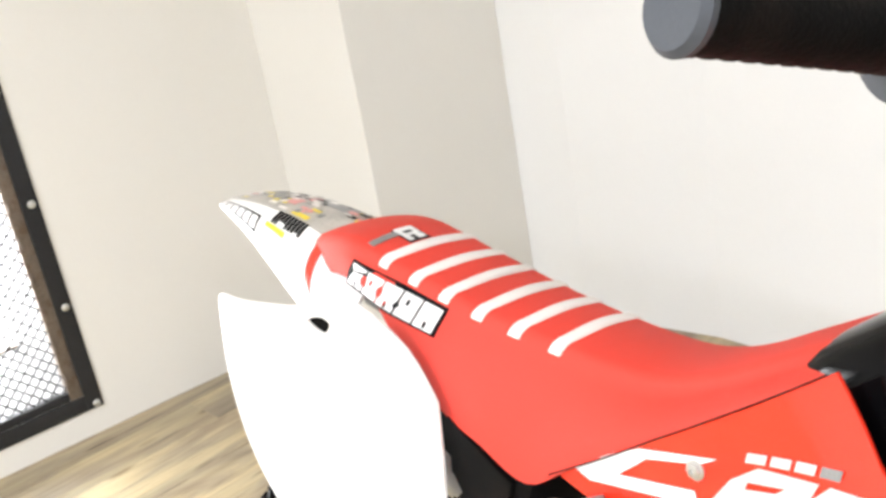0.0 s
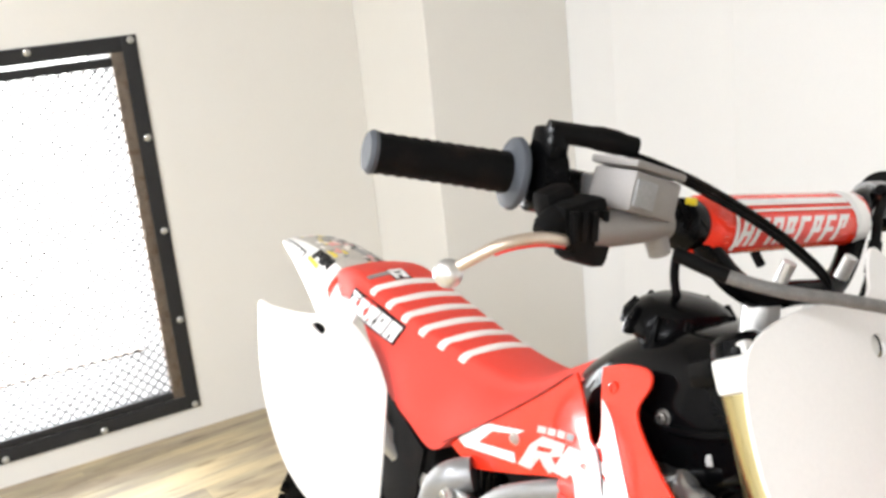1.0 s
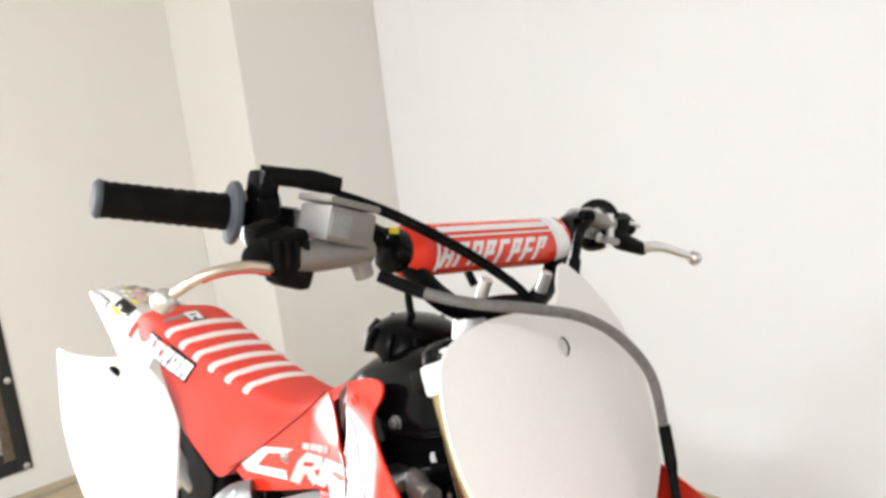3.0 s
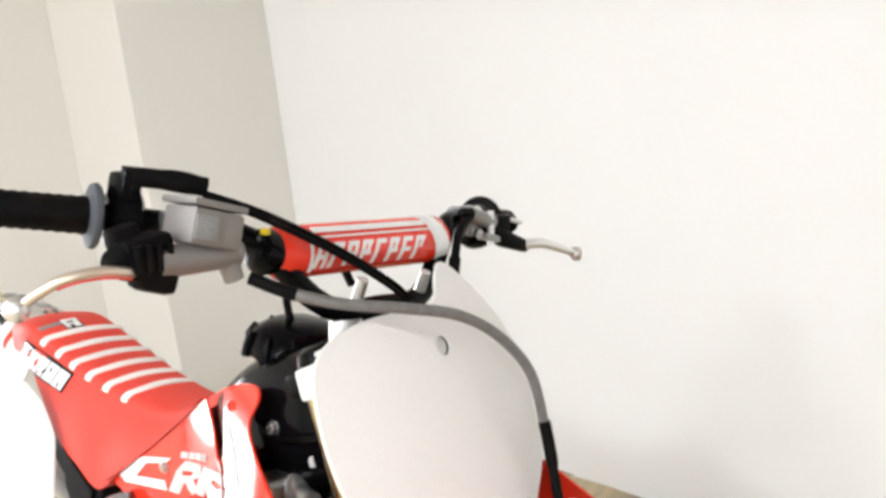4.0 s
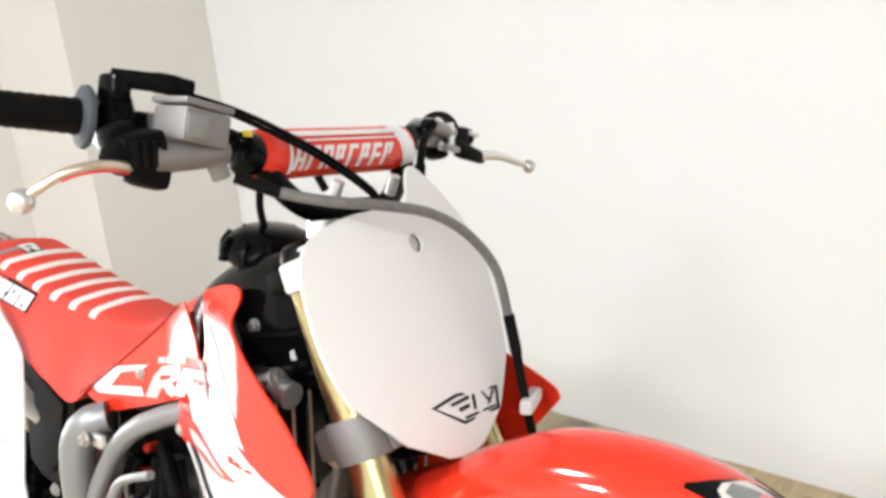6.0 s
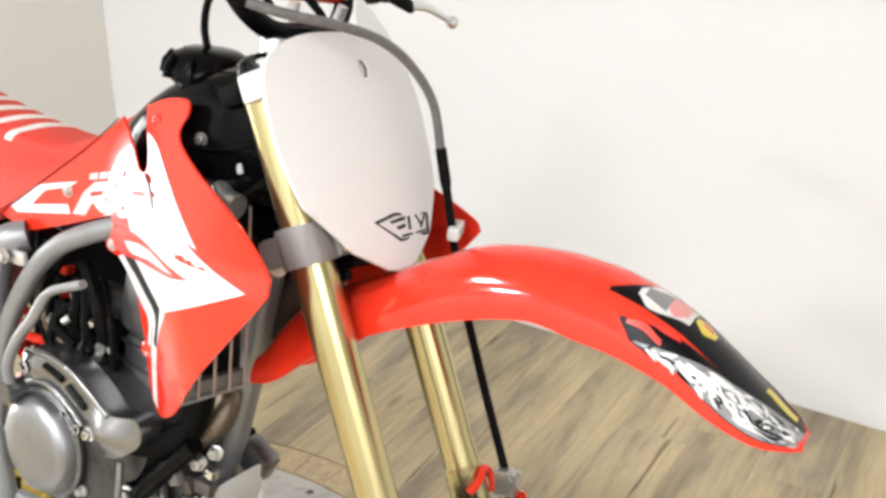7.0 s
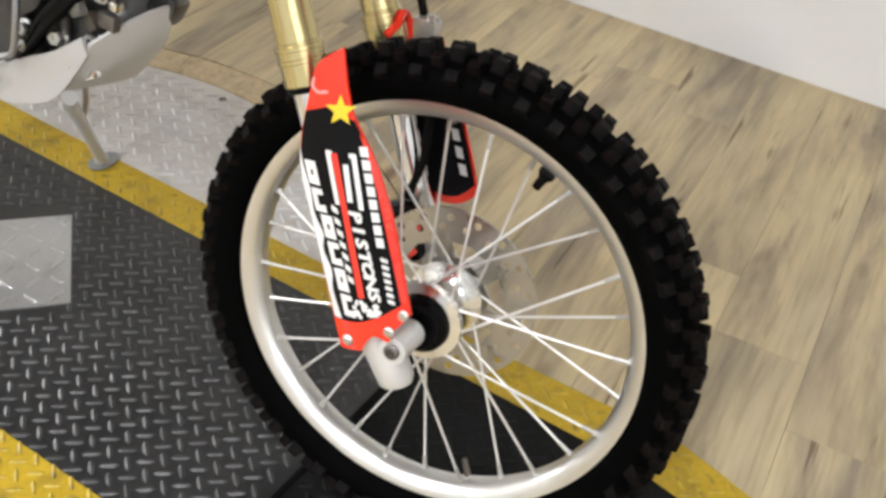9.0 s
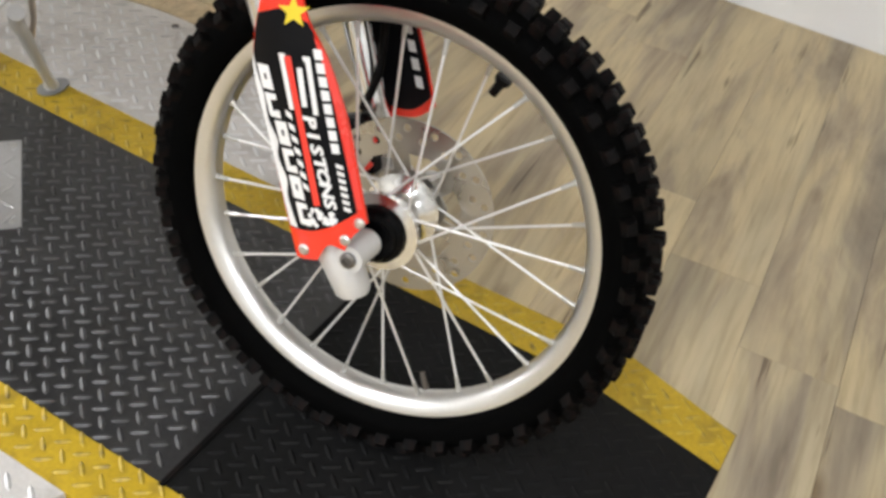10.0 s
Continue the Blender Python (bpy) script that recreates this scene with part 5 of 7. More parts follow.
fpart("tip_badge_spot", fender_band(0.074, 0.092, [(0.074, -0.20), (0.082, -0.25), (0.092, -0.14)], [(0.074, 0.02), (0.082, 0.10), (0.092, 0.06)], 0.0022), "decal_pink", "", fender)
fpart("tip_spot", fender_band(0.098, 0.118, [(0.098, -0.06), (0.108, -0.14), (0.118, -0.06)], [(0.098, 0.04), (0.108, 0.12), (0.118, 0.06)], 0.0014, 10, 6), "decal_yellow", "", fender)
fpart("tip_spot_mark", fender_patch(0.104, 0.114, 0.0, 0.06, 0.0019), "decal_red", "", fender)
fpart("tip_spot", fender_band(0.170, 0.200, [(0.170, 0.0), (0.2, 0.06)], [(0.170, 0.14), (0.2, 0.26)], 0.0018, 8, 4), "decal_yellow", "", fender)
bm = bmesh.new()
rng = random.Random(5)
shards = {"decal_white": bm, "decal_black": bmesh.new(), "rib": bmesh.new()}
for k in range(210):
    x = rng.uniform(0.065, 0.203)
    s = rng.uniform(-0.78, lerp_table(SHARD_HIGH, x)[0] - 0.04)
    L = rng.uniform(0.005, 0.015)
    bm = shards[rng.choice(("decal_white", "decal_white", "decal_black", "rib"))]
    x1 = min(0.207, x + L)
    t = shell([[fender_point(x + (x1 - x) * i / 3, s + 0.05 * (j - 0.5) * (1 - abs(i - 1.5) / 2) + 0.03 * (k % 5 - 2) * i / 3, 0.0014 + 0.0001 * (k % 4)) for j in (0, 1)] for i in range(4)], 0.0004)
    me = bpy.data.meshes.new("tmp")
    t.to_mesh(me)
    t.free()
    bm.from_mesh(me)
    bpy.data.meshes.remove(me)
for tone, bm in shards.items():
    tagged(fpart("tip_shard", bm, tone, "", fender), kind="stuff")

# ---- handlebar and controls (FORK frame) ----
bar_half = [V(-0.374, 0.0, 0.772), V(-0.374, 0.05, 0.772), V(-0.382, 0.085, 0.790), V(-0.394, 0.118, 0.826), V(-0.408, 0.145, 0.848), V(-0.432, 0.205, 0.860), V(-0.456, 0.275, 0.869), V(-0.484, 0.362, 0.879)]
bar_left = bar_half[:4] + [V(-0.408, 0.145, 0.846), V(-0.432, 0.205, 0.848), V(-0.456, 0.275, 0.842), V(-0.484, 0.352, 0.834)]
bar_path = spline([V(p.x, -p.y, p.z) for p in bar_half[:0:-1]] + bar_left, 4)
bar = fpart("handlebar", tubes((bar_path, 0.0115), seg=14), "black", "black handlebar with crossbar")
fpart("crossbar", tubes(([V(-0.394, -0.124, 0.828), V(-0.394, 0.124, 0.828)], 0.0075)), "black", "", bar)
PAD0, PAD1, PAD_R = -0.122, 0.118, 0.0245


def pad_point(s, t, lift=0.0):
    """s along the pad from 0 to 1, t round it in turns from the top towards the front."""
    y = PAD0 + (PAD1 - PAD0) * s
    end = min(1.0, 6 * s + 0.75, 6 * (1 - s) + 0.75)
    r = (PAD_R * end + lift) * (1 + 0.04 * math.cos(4 * math.pi * t))
    return V(-0.398 + r * math.sin(2 * math.pi * t), y, 0.831 + r * math.cos(2 * math.pi * t))


secs = [[pad_point(i / 24, j / 24) for j in range(24)] for i in range(25)]
pad = fpart("bar_pad", loft(secs), "red", "red foam crossbar pad with pale stripes and lettering shapes", bar)


def pad_patch(s0, s1, t0, t1, lift=0.0012, slant=0.0, n=8, k=6):
    return [[pad_point(s0 + (s1 - s0) * i / n + slant * j / k, t0 + (t1 - t0) * j / k, lift) for j in range(k + 1)] for i in range(n + 1)]


def patches(items):
    bm = bmesh.new()
    for it in items:
        t = shell(pad_patch(*it[0], **it[1]), 0.0006)
        me = bpy.data.meshes.new("tmp")
        t.to_mesh(me)
        t.free()
        bm.from_mesh(me)
        bpy.data.meshes.remove(me)
    return bm


fpart("pad_stripe", patches([((0.16, 0.815, 0.085, 0.125), {})]), "decal_white", "", pad)
fpart("pad_stripe", patches([((0.16, 0.83, 0.150, 0.162), {})]), "decal_white", "", pad)
fpart("pad_band", patches([((0.800, 0.895, 0.0, 0.40), {"slant": 0.095})]), "decal_white", "", pad)
fpart("pad_field", patches([((0.15, 0.82, 0.178, 0.36), {})]), "decal_red", "", pad)
fpart("pad_bracket", patches([((0.125, 0.140, 0.16, 0.37), {"lift": 0.0016})]), "decal_white", "", pad)
letters = []
for k in range(8):
    s = 0.17 + k * 0.081
    letters.append(((s, s + 0.020, 0.196, 0.345), {"lift": 0.0020, "slant": -0.035, "n": 2}))
    if k not in (4, 6):
        letters.append(((s + 0.040, s + 0.058, 0.196, 0.27 if k % 2 else 0.345), {"lift": 0.0020, "slant": -0.03, "n": 2}))
    letters.append(((s, s + 0.058, 0.196, 0.225), {"lift": 0.0020, "slant": -0.008, "n": 2}))
    if k % 3 != 1:
        letters.append(((s - 0.018, s + 0.040, 0.262, 0.288), {"lift": 0.0020, "slant": -0.006, "n": 2}))
fpart("pad_letters", patches(letters), "decal_white", "", pad)


def grip(sign):
    """A ribbed rubber grip with a pale inner flange and end ring."""
    a, b = V(-0.452, sign * 0.262, 0.868), V(-0.4885, sign * 0.373, 0.8805)
    if sign > 0:
        a, b = V(-0.452, 0.262, 0.842), V(-0.4885, 0.361, 0.832)
    prof, n = [], 26
    for i in range(n + 1):
        s = i / n
        r = 0.0152 + (0.0006 if i % 2 else -0.0003) + 0.0012 * (1 - s) ** 3
        prof.append((s, r))
    g = fpart("grip", tubes(([a.lerp(b, s) for s, _ in prof], [r for _, r in prof]), seg=22), "rubber", "black ribbed rubber grip", bar)
    d = (b - a).normalized()
    o = d * (0.007 if sign < 0 else 0.0)
    fpart("grip_flange", tubes(([a - d * 0.006 + o, a - d * 0.004 + o, a + o, a + d * 0.003 + o], [0.027, 0.0285, 0.0275, 0.020]), seg=28), "grip_grey" if sign < 0 else "rubber", "grey grip flange" if sign < 0 else "black grip flange", g)
    fpart("grip_end", tubes(([b - d * 0.002, b + d * 0.001, b + d * 0.004], [0.0162, 0.0166, 0.014]), seg=24), "grip_grey", "grey grip end ring", g)
    return a, d


ga, gdir = grip(-1)
grip(1)
# throttle housing, right
bm = tubes(([ga - gdir * x for x in (0.007, 0.011, 0.030, 0.034)], [0.022, 0.0275, 0.0275, 0.021]), seg=20)
block(bm, 0.026, 0.020, 0.026, Matrix.Translation(ga - gdir * 0.016 + V(0.012, 0, 0.027)) @ Matrix.Rotation(-0.15, 4, "X"), 0.006)
thr = fpart("throttle_housing", bm, "black", "black throttle housing", bar)
bm = tubes((spline([ga - gdir * 0.012 + V(0.014, 0, 0.036), ga - gdir * 0.05 + V(0.022, 0, 0.036), V(-0.402, -0.188, 0.893)], 5), [0.0085] * 5 + [0.0095] * 3 + [0.0085] * 3))
fpart("cable_boot", bm, "rubber", "", thr)
bm = bmesh.new()
for o in (0.0, 0.0055):
    tube(bm, spline([V(-0.404 + o * 0.5, -0.192, 0.889 - o * 0.5), V(-0.375, -0.150, 0.872 - o), V(-0.352, -0.09, 0.842 - o), V(-0.345, -0.03, 0.810 - o), V(-0.352, 0.015, 0.785 - o), V(-0.37, 0.04, 0.76), V(-0.40, 0.05, 0.70), V(-0.44, 0.04, 0.64)], 5), 0.0026, 8)
fpart("throttle_cable", bm, "rubber", "black throttle cables crossing the bar pad", thr)
# front brake master cylinder, lever and hose
mc = V(-0.398, -0.205, 0.860)
bm = box(0.044, 0.052, 0.031, Matrix.Translation(mc + V(0.014, 0, 0.0)) @ Matrix.Rotation(-0.21, 4, "X"), 0.004)
tube(bm, [mc + V(0.018, -0.048, -0.026), mc + V(0.018, -0.030, -0.025), mc + V(0.018, 0.030, -0.022), mc + V(0.018, 0.034, -0.022)], [0.0115, 0.0135, 0.0135, 0.010], 16)
tube(bm, [mc + V(0.018, 0.020, -0.025), mc + V(0.020, 0.028, -0.046)], [0.010, 0.009], 14)
master = fpart("brake_master_cylinder", bm, "greige", "grey aluminium brake master cylinder", bar)
fpart("reservoir_cap", box(0.047, 0.056, 0.006, Matrix.Translation(mc + V(0.014, 0.003, 0.0195)) @ Matrix.Rotation(-0.21, 4, "X"), 0.002), "greige", "grey reservoir cap", master)
fpart("reservoir_face", box(0.002, 0.022, 0.020, Matrix.Translation(mc + V(0.0375, -0.014, 0.002)) @ Matrix.Rotation(-0.21, 4, "X"), 0.0006), "decal_grey", "", master)
bm = box(0.026, 0.020, 0.034, Matrix.Translation(mc + V(-0.016, -0.006, -0.004)), 0.005)
fpart("perch_clamp", bm, "alu", "", master)
bm = box(0.030, 0.046, 0.036, Matrix.Translation((-0.389, -0.260, 0.840)) @ Matrix.Rotation(0.16, 4, "X"), 0.009)
boot = fpart("lever_boot", bm, "rubber", "black rubber lever pivot cover", master)
fpart("boot_cheek", box(0.026, 0.036, 0.026, Matrix.Translation((-0.387, -0.252, 0.822)) @ Matrix.Rotation(-0.25, 4, "X"), 0.008), "rubber", "", boot)
fpart("boot_cheek", box(0.020, 0.028, 0.022, Matrix.Translation((-0.399, -0.272, 0.854)) @ Matrix.Rotation(0.3, 4, "X"), 0.007), "rubber", "", boot)
for k in range(4):
    fpart("boot_rib", tubes(([V(-0.374, -0.244 - 0.010 * k, 0.828), V(-0.373, -0.246 - 0.010 * k, 0.850)], [0.0035, 0.0035]), seg=8), "rubber", "", boot)
fpart("boot_spout", tubes(([V(-0.388, -0.276, 0.842), V(-0.387, -0.291, 0.836), V(-0.387, -0.296, 0.834)], [0.013, 0.010, 0.006]), seg=12), "rubber", "", boot)
lev = spline([V(-0.388, -0.262, 0.824), V(-0.376, -0.287, 0.830), V(-0.373, -0.314, 0.832), V(-0.381, -0.336, 0.827), V(-0.393, -0.350, 0.816), V(-0.405, -0.358, 0.806)], 5)
n = len(lev)
lever = fpart("brake_lever", tubes((lev, [0.0052 - 0.0014 * i / n for i in range(n)]), seg=12), "bronze", "gold-toned brake lever with a ball end", bar)
fpart("lever_ball", tubes(([V(-0.4065, -0.3585, 0.8045) + V(-0.35, -0.5, -0.4).normalized() * (0.0105 * math.cos(t)) for t in [math.pi * k / 8 for k in range(8, -1, -1)]], [max(0.0005, 0.0105 * math.sin(math.pi * k / 8)) for k in range(8, -1, -1)]), seg=16), "alu", "", lever)
fpart("lever_edge", tubes(([p + V(0.001, 0, -0.0042) for p in lev[3:17]], 0.0017), seg=8), "decal_red", "red lower edge of the lever", lever)
hose = spline([V(-0.378, -0.160, 0.814), V(-0.345, -0.135, 0.800), V(-0.315, -0.10, 0.791), V(-0.292, -0.05, 0.785), V(-0.278, 0.01, 0.773), V(-0.266, 0.058, 0.748), V(-0.254, 0.095, 0.708), V(-0.248, 0.113, 0.654)], 6)
fpart("brake_hose", tubes((hose[6:], 0.0054), seg=12), "hose", "grey braided brake hose arching over the number plate")
fpart("hose_sleeve", tubes((hose[:7], 0.0060), seg=12), "rubber")
low = spline([V(-0.248, 0.113, 0.656), V(-0.238, 0.114, 0.618), V(-0.222, 0.108, 0.572), V(-0.204, 0.112, 0.50), V(-0.165, 0.118, 0.39), V(-0.128, 0.118, 0.30), V(-0.112, 0.116, 0.262)], 5)
fpart("hose_sleeve", tubes((low, [0.0066] * 6 + [0.0052] * (len(low) - 6)), seg=12), "rubber", "black lower brake hose sleeve")
fpart("guard_hose", tubes((spline([V(-0.112, 0.112, 0.262), V(-0.085, 0.085, 0.21), V(-0.075, 0.07, 0.14), V(-0.085, 0.062, 0.09)], 5), 0.005), seg=10), "rubber")
fpart("hose_guide", box(0.014, 0.062, 0.016, Matrix.Translation((-0.222, 0.122, 0.562)) @ Matrix.Rotation(0.35, 4, "Z"), 0.004), "clear", "pale hose guide")
# clutch perch and lever, left
cl = V(-0.418, 0.188, 0.846)
bm = tubes(([cl + V(-0.004, -0.012, 0.0), cl + V(-0.004, 0.014, 0.0)], [0.0175, 0.0175]), seg=18)
tube(bm, [cl + V(0.010, -0.018, 0.010), cl + V(0.018, -0.006, 0.007), cl + V(0.024, 0.022, -0.002)], [0.007, 0.0105, 0.0085], 14)
clutch = fpart("clutch_perch", bm, "satin", "bright cast clutch lever perch", bar)
fpart("perch_cap", box(0.010, 0.022, 0.030, Matrix.Translation(cl + V(0.014, 0.000, -0.002)), 0.004), "cast", "", clutch)
for q in (V(0.020, -0.004, 0.013), V(0.021, 0.002, -0.015)):
    bm = bmesh.new()
    bolt(bm, cl + q, (1, 0, 0), 0.0042, 0.006)
    fpart("perch_bolt", bm, "alu", "", clutch)
fpart("pivot_ear", box(0.018, 0.026, 0.008, Matrix.Translation(cl + V(0.026, 0.012, -0.018)) @ Matrix.Rotation(-0.25, 4, "X"), 0.003), "satin", "", clutch)
fpart("pivot_bolt", tubes(([cl + V(0.027, 0.016, -0.026), cl + V(0.027, 0.014, 0.012)], 0.0042), seg=10), "alu", "", clutch)
fpart("cable_adjuster", tubes(([cl + V(0.020, -0.030, 0.012), cl + V(0.021, -0.016, 0.010), cl + V(0.021, -0.013, 0.010)], [0.0055, 0.0075, 0.0055]), seg=12), "black", "", clutch)
fpart("switch_prong", tubes(([cl + V(0.006, 0.070, 0.000), cl + V(0.010, 0.098, -0.006)], 0.003), seg=8), "alu", "", clutch)
bm = tubes(([cl + V(0.012, 0.024, -0.008), cl + V(0.018, 0.05, -0.022), cl + V(0.018, 0.095, -0.034)], [0.012, 0.011, 0.008]))
block(bm, 0.026, 0.026, 0.02, Matrix.Translation(cl + V(0.012, 0.046, -0.004)), 0.005)
fpart("perch_boot", bm, "rubber", "", clutch)
knob = [(0.006, -0.010), (0.026, -0.008), (0.0265, 0.004), (0.022, 0.012), (0.010, 0.016), (0.003, 0.0165)]
fpart("adjuster_wheel", turned(knob, Matrix.Translation((-0.426, 0.216, 0.837)) @ SIDE, 24), "black", "", clutch)
fpart("adjuster_knob", turned([(0.004, -0.005), (0.011, -0.005), (0.012, 0.0), (0.010, 0.006)], Matrix.Translation((-0.420, 0.276, 0.838)) @ SIDE, 20), "black", "", clutch)
lev = spline([cl + V(0.020, 0.088, -0.032), V(-0.390, 0.305, 0.815), V(-0.384, 0.34, 0.806), V(-0.381, 0.366, 0.799)], 5)
lv = fpart("clutch_lever", tubes((lev, [0.0062, 0.0066, 0.0068, 0.0068, 0.0066, 0.0062, 0.006, 0.0058, 0.0055, 0.0052, 0.005, 0.0048, 0.0045, 0.0042, 0.004, 0.004][:len(lev)]), seg=12), "alu", "silver clutch lever", bar)
fpart("lever_ball", tubes(([V(-0.381, 0.370, 0.798) + V(0, 0.95, -0.3).normalized() * (0.0095 * math.cos(t)) for t in [math.pi * k / 8 for k in range(8, -1, -1)]], [max(0.0005, 0.0095 * math.sin(math.pi * k / 8)) for k in range(8, -1, -1)]), seg=14), "alu", "", lv)
cab = spline([cl + V(0.020, -0.012, 0.008), V(-0.386, 0.140, 0.838), V(-0.372, 0.116, 0.812), V(-0.367, 0.104, 0.775), V(-0.376, 0.094, 0.72), V(-0.40, 0.08, 0.65), V(-0.44, 0.07, 0.58)], 5)
fpart("clutch_cable", tubes((cab, 0.0048), seg=10), "rubber", "black clutch cable", clutch)
fpart("cable_sleeve", tubes((cab[10:15], 0.0066), seg=10), "rubber", "", clutch)
fpart("kill_switch", box(0.024, 0.02, 0.026, Matrix.Translation((-0.436, 0.236, 0.846)), 0.005), "black", "", bar)
fpart("bar_end_mark", box(0.010, 0.004, 0.006, Matrix.Translation((-0.386, PAD0 - 0.014, 0.853)), 0.001), "decal_yellow", "", bar)
fpart("bar_end_knob", turned([(0.004, -0.012), (0.020, -0.012), (0.0215, -0.008), (0.0215, 0.004), (0.014, 0.010), (0.004, 0.011)], Matrix.Translation((-0.398, PAD0 - 0.008, 0.833)) @ SIDE, 22), "black", "black end of the crossbar clamp", bar)

# ---- body: seat, plastics, tank (BODY frame) ----
# (x, top height, half width at the top, bottom height, half width at the bottom)
SEAT = [(-1.235, 0.636, 0.046, 0.610, 0.056), (-1.20, 0.645, 0.052, 0.603, 0.066), (-1.15, 0.648, 0.054, 0.607, 0.074), (-1.10, 0.640, 0.054, 0.604, 0.080), (-1.05, 0.630, 0.053, 0.575, 0.088), (-0.97, 0.616, 0.051, 0.520, 0.096), (-0.90, 0.606, 0.047, 0.498, 0.099),
        (-0.837, 0.600, 0.043, 0.482, 0.099), (-0.78, 0.596, 0.042, 0.517, 0.096), (-0.73, 0.598, 0.042, 0.547, 0.091), (-0.68, 0.614, 0.042, 0.577, 0.086), (-0.62, 0.644, 0.042, 0.614, 0.078), (-0.56, 0.674, 0.038, 0.652, 0.068), (-0.515, 0.696, 0.030, 0.682, 0.052)]


def seat_point(x, s, lift=0.0):
    """s runs from -1 at the right lower edge over the top to 1."""
    top, ht, bot, hb = lerp_table(SEAT, x)
    q = abs(s)
    sg = 1 if s >= 0 else -1
    if q < 0.42:
        y, z = ht * 0.86 * q / 0.42, top + 0.004 * (1 - (q / 0.42) ** 2)
    elif q < 0.6:
        a = (q - 0.42) / 0.18 * math.pi / 2 * 0.86
        rad = 0.017
        y, z = ht * 0.86 + rad * math.sin(a), top - rad * (1 - math.cos(a))
    else:
        a = 0.86 * math.pi / 2
        y0, z0 = ht * 0.86 + 0.017 * math.sin(a), top - 0.017 * (1 - math.cos(a))
        t = (q - 0.6) / 0.4
        y, z = y0 + (hb - y0) * (t + 0.8 * t * (1 - t)), z0 + (bot - z0) * t
    n = V(0, math.sin(min(1, q / 0.6) * math.pi / 2 * 0.9), math.cos(min(1, q / 0.6) * math.pi / 2 * 0.9))
    return V(x, sg * (y + n.y * lift), z + n.z * lift)


xs = [-1.235 + 0.72 * i / 60 for i in range(61)]
ss = [k / 22 for k in range(-22, 23)]
seat = bpart("seat", loft([[seat_point(x, s) for s in ss] for x in xs]), "seat", "red grippy seat cover with six white ribs")
for k, x in enumerate((-1.080, -1.030, -0.983, -0.935, -0.886, -0.836)):
    rows = []
    for i, (dx, h) in enumerate(((-0.0075, 0.0004), (-0.0058, 0.0028), (0.0, 0.0034), (0.0058, 0.0028), (0.0075, 0.0004))):
        rows.append([seat_point(x + dx - 0.009 * (abs(s) / 0.62) ** 3, s, h * min(1.0, (0.605 - abs(s)) * 30)) for s in [0.59 * j / 14 for j in range(-14, 15)]])
    bpart("seat_rib", shell(rows, 0.002), "rib", "raised white seat rib", seat)
# side badge: dark rounded bar with a row of pale blocks standing for a maker's name
def seat_side(u, w, lift):
    """Depth of the seat's right flank at a height."""
    lo, hi = 0.44, 1.0
    for _ in range(18):
        mid = (lo + hi) / 2
        lo, hi = (mid, hi) if seat_point(u, -mid).z > w else (lo, mid)
    return seat_point(u, -lo).y - lift


badge_g = lambda lift: (lambda u, w: seat_side(u, w, lift))
bm = sheet([[-1.142, 0.601], [-1.134, 0.628], (-1.06, 0.617), [-0.979, 0.603], [-0.984, 0.577], (-1.06, 0.589)], badge_g(0.0010), 0.0009, 0.02)
sb = bpart("side_badge", bm, "decal_black", "black edged badge on the seat side", seat)
for k in range(5):
    bm = bmesh.new()
    u0 = -1.131 + k * 0.0298
    w0 = 0.6065 - (u0 + 1.131) * 0.165
    d = 0.0268
    q = [[u0 - 0.004, w0 - 0.0025], [u0 + d - 0.004, w0 - 0.0068], [u0 + d + 0.001, w0 + 0.0140], [u0 + 0.001, w0 + 0.0185]]
    hole = [[u0 + 0.0080, w0 + (0.0075 if k % 2 else -0.0035)], [u0 + 0.0128, w0 + (0.0066 if k % 2 else -0.0042)], [u0 + 0.0138, w0 + (0.0118 if k % 2 else 0.0020)], [u0 + 0.0090, w0 + (0.0128 if k % 2 else 0.0028)]]
    sheet(q, badge_g(0.0018), 0.0007, 0.03, None, 1, bm, holes=[hole])
    bpart("badge_block", bm, "decal_white", "", sb)
# top badge across the seat's rear
def seat_patch(x0, x1, s0, s1, lift, n=4, k=5):
    return shell([[seat_point(x0 + (x1 - x0) * i / n, s0 + (s1 - s0) * j / k, lift) for j in range(k + 1)] for i in range(n + 1)], 0.0007)


tb = bpart("top_badge", seat_patch(-1.126, -1.115, -0.47, -0.15, 0.0012), "decal_grey", "small dark and pale badge on the seat top", seat)
bpart("top_badge_edge", seat_patch(-1.130, -1.093, -0.18, 0.06, 0.0010), "decal_black", "", tb)
for x0, x1, s0, s1 in ((-1.128, -1.120, -0.16, 0.04), (-1.113, -1.107, -0.16, 0.01), (-1.128, -1.096, -0.16, -0.11), (-1.122, -1.110, -0.01, 0.04), (-1.107, -1.096, -0.05, 0.03)):
    bpart("top_badge_stroke", seat_patch(x0, x1, s0, s1, 0.0020), "decal_white", "", tb)

# rear fender: (x, ridge height, half width, drop)
REAR = [(-1.525, 0.634, 0.030, 0.004), (-1.505, 0.640, 0.043, 0.007), (-1.46, 0.646, 0.053, 0.018), (-1.40, 0.650, 0.060, 0.038), (-1.33, 0.650, 0.067, 0.066), (-1.27, 0.646, 0.074, 0.088), (-1.21, 0.636, 0.082, 0.094), (-1.12, 0.61, 0.085, 0.07)]


def rear_point(x, s, lift=0.0):
    ridge, half, drop = lerp_table(REAR, x)
    q = abs(s)
    y = half * math.sin(min(1.0, q * 1.1) * math.pi / 2) * (1 if s > 0 else -1)
    return V(x, y * (1 + lift * 10), ridge - drop * q ** 2.2 + lift)


xs = [-1.525 + 0.405 * i / 40 for i in range(41)]
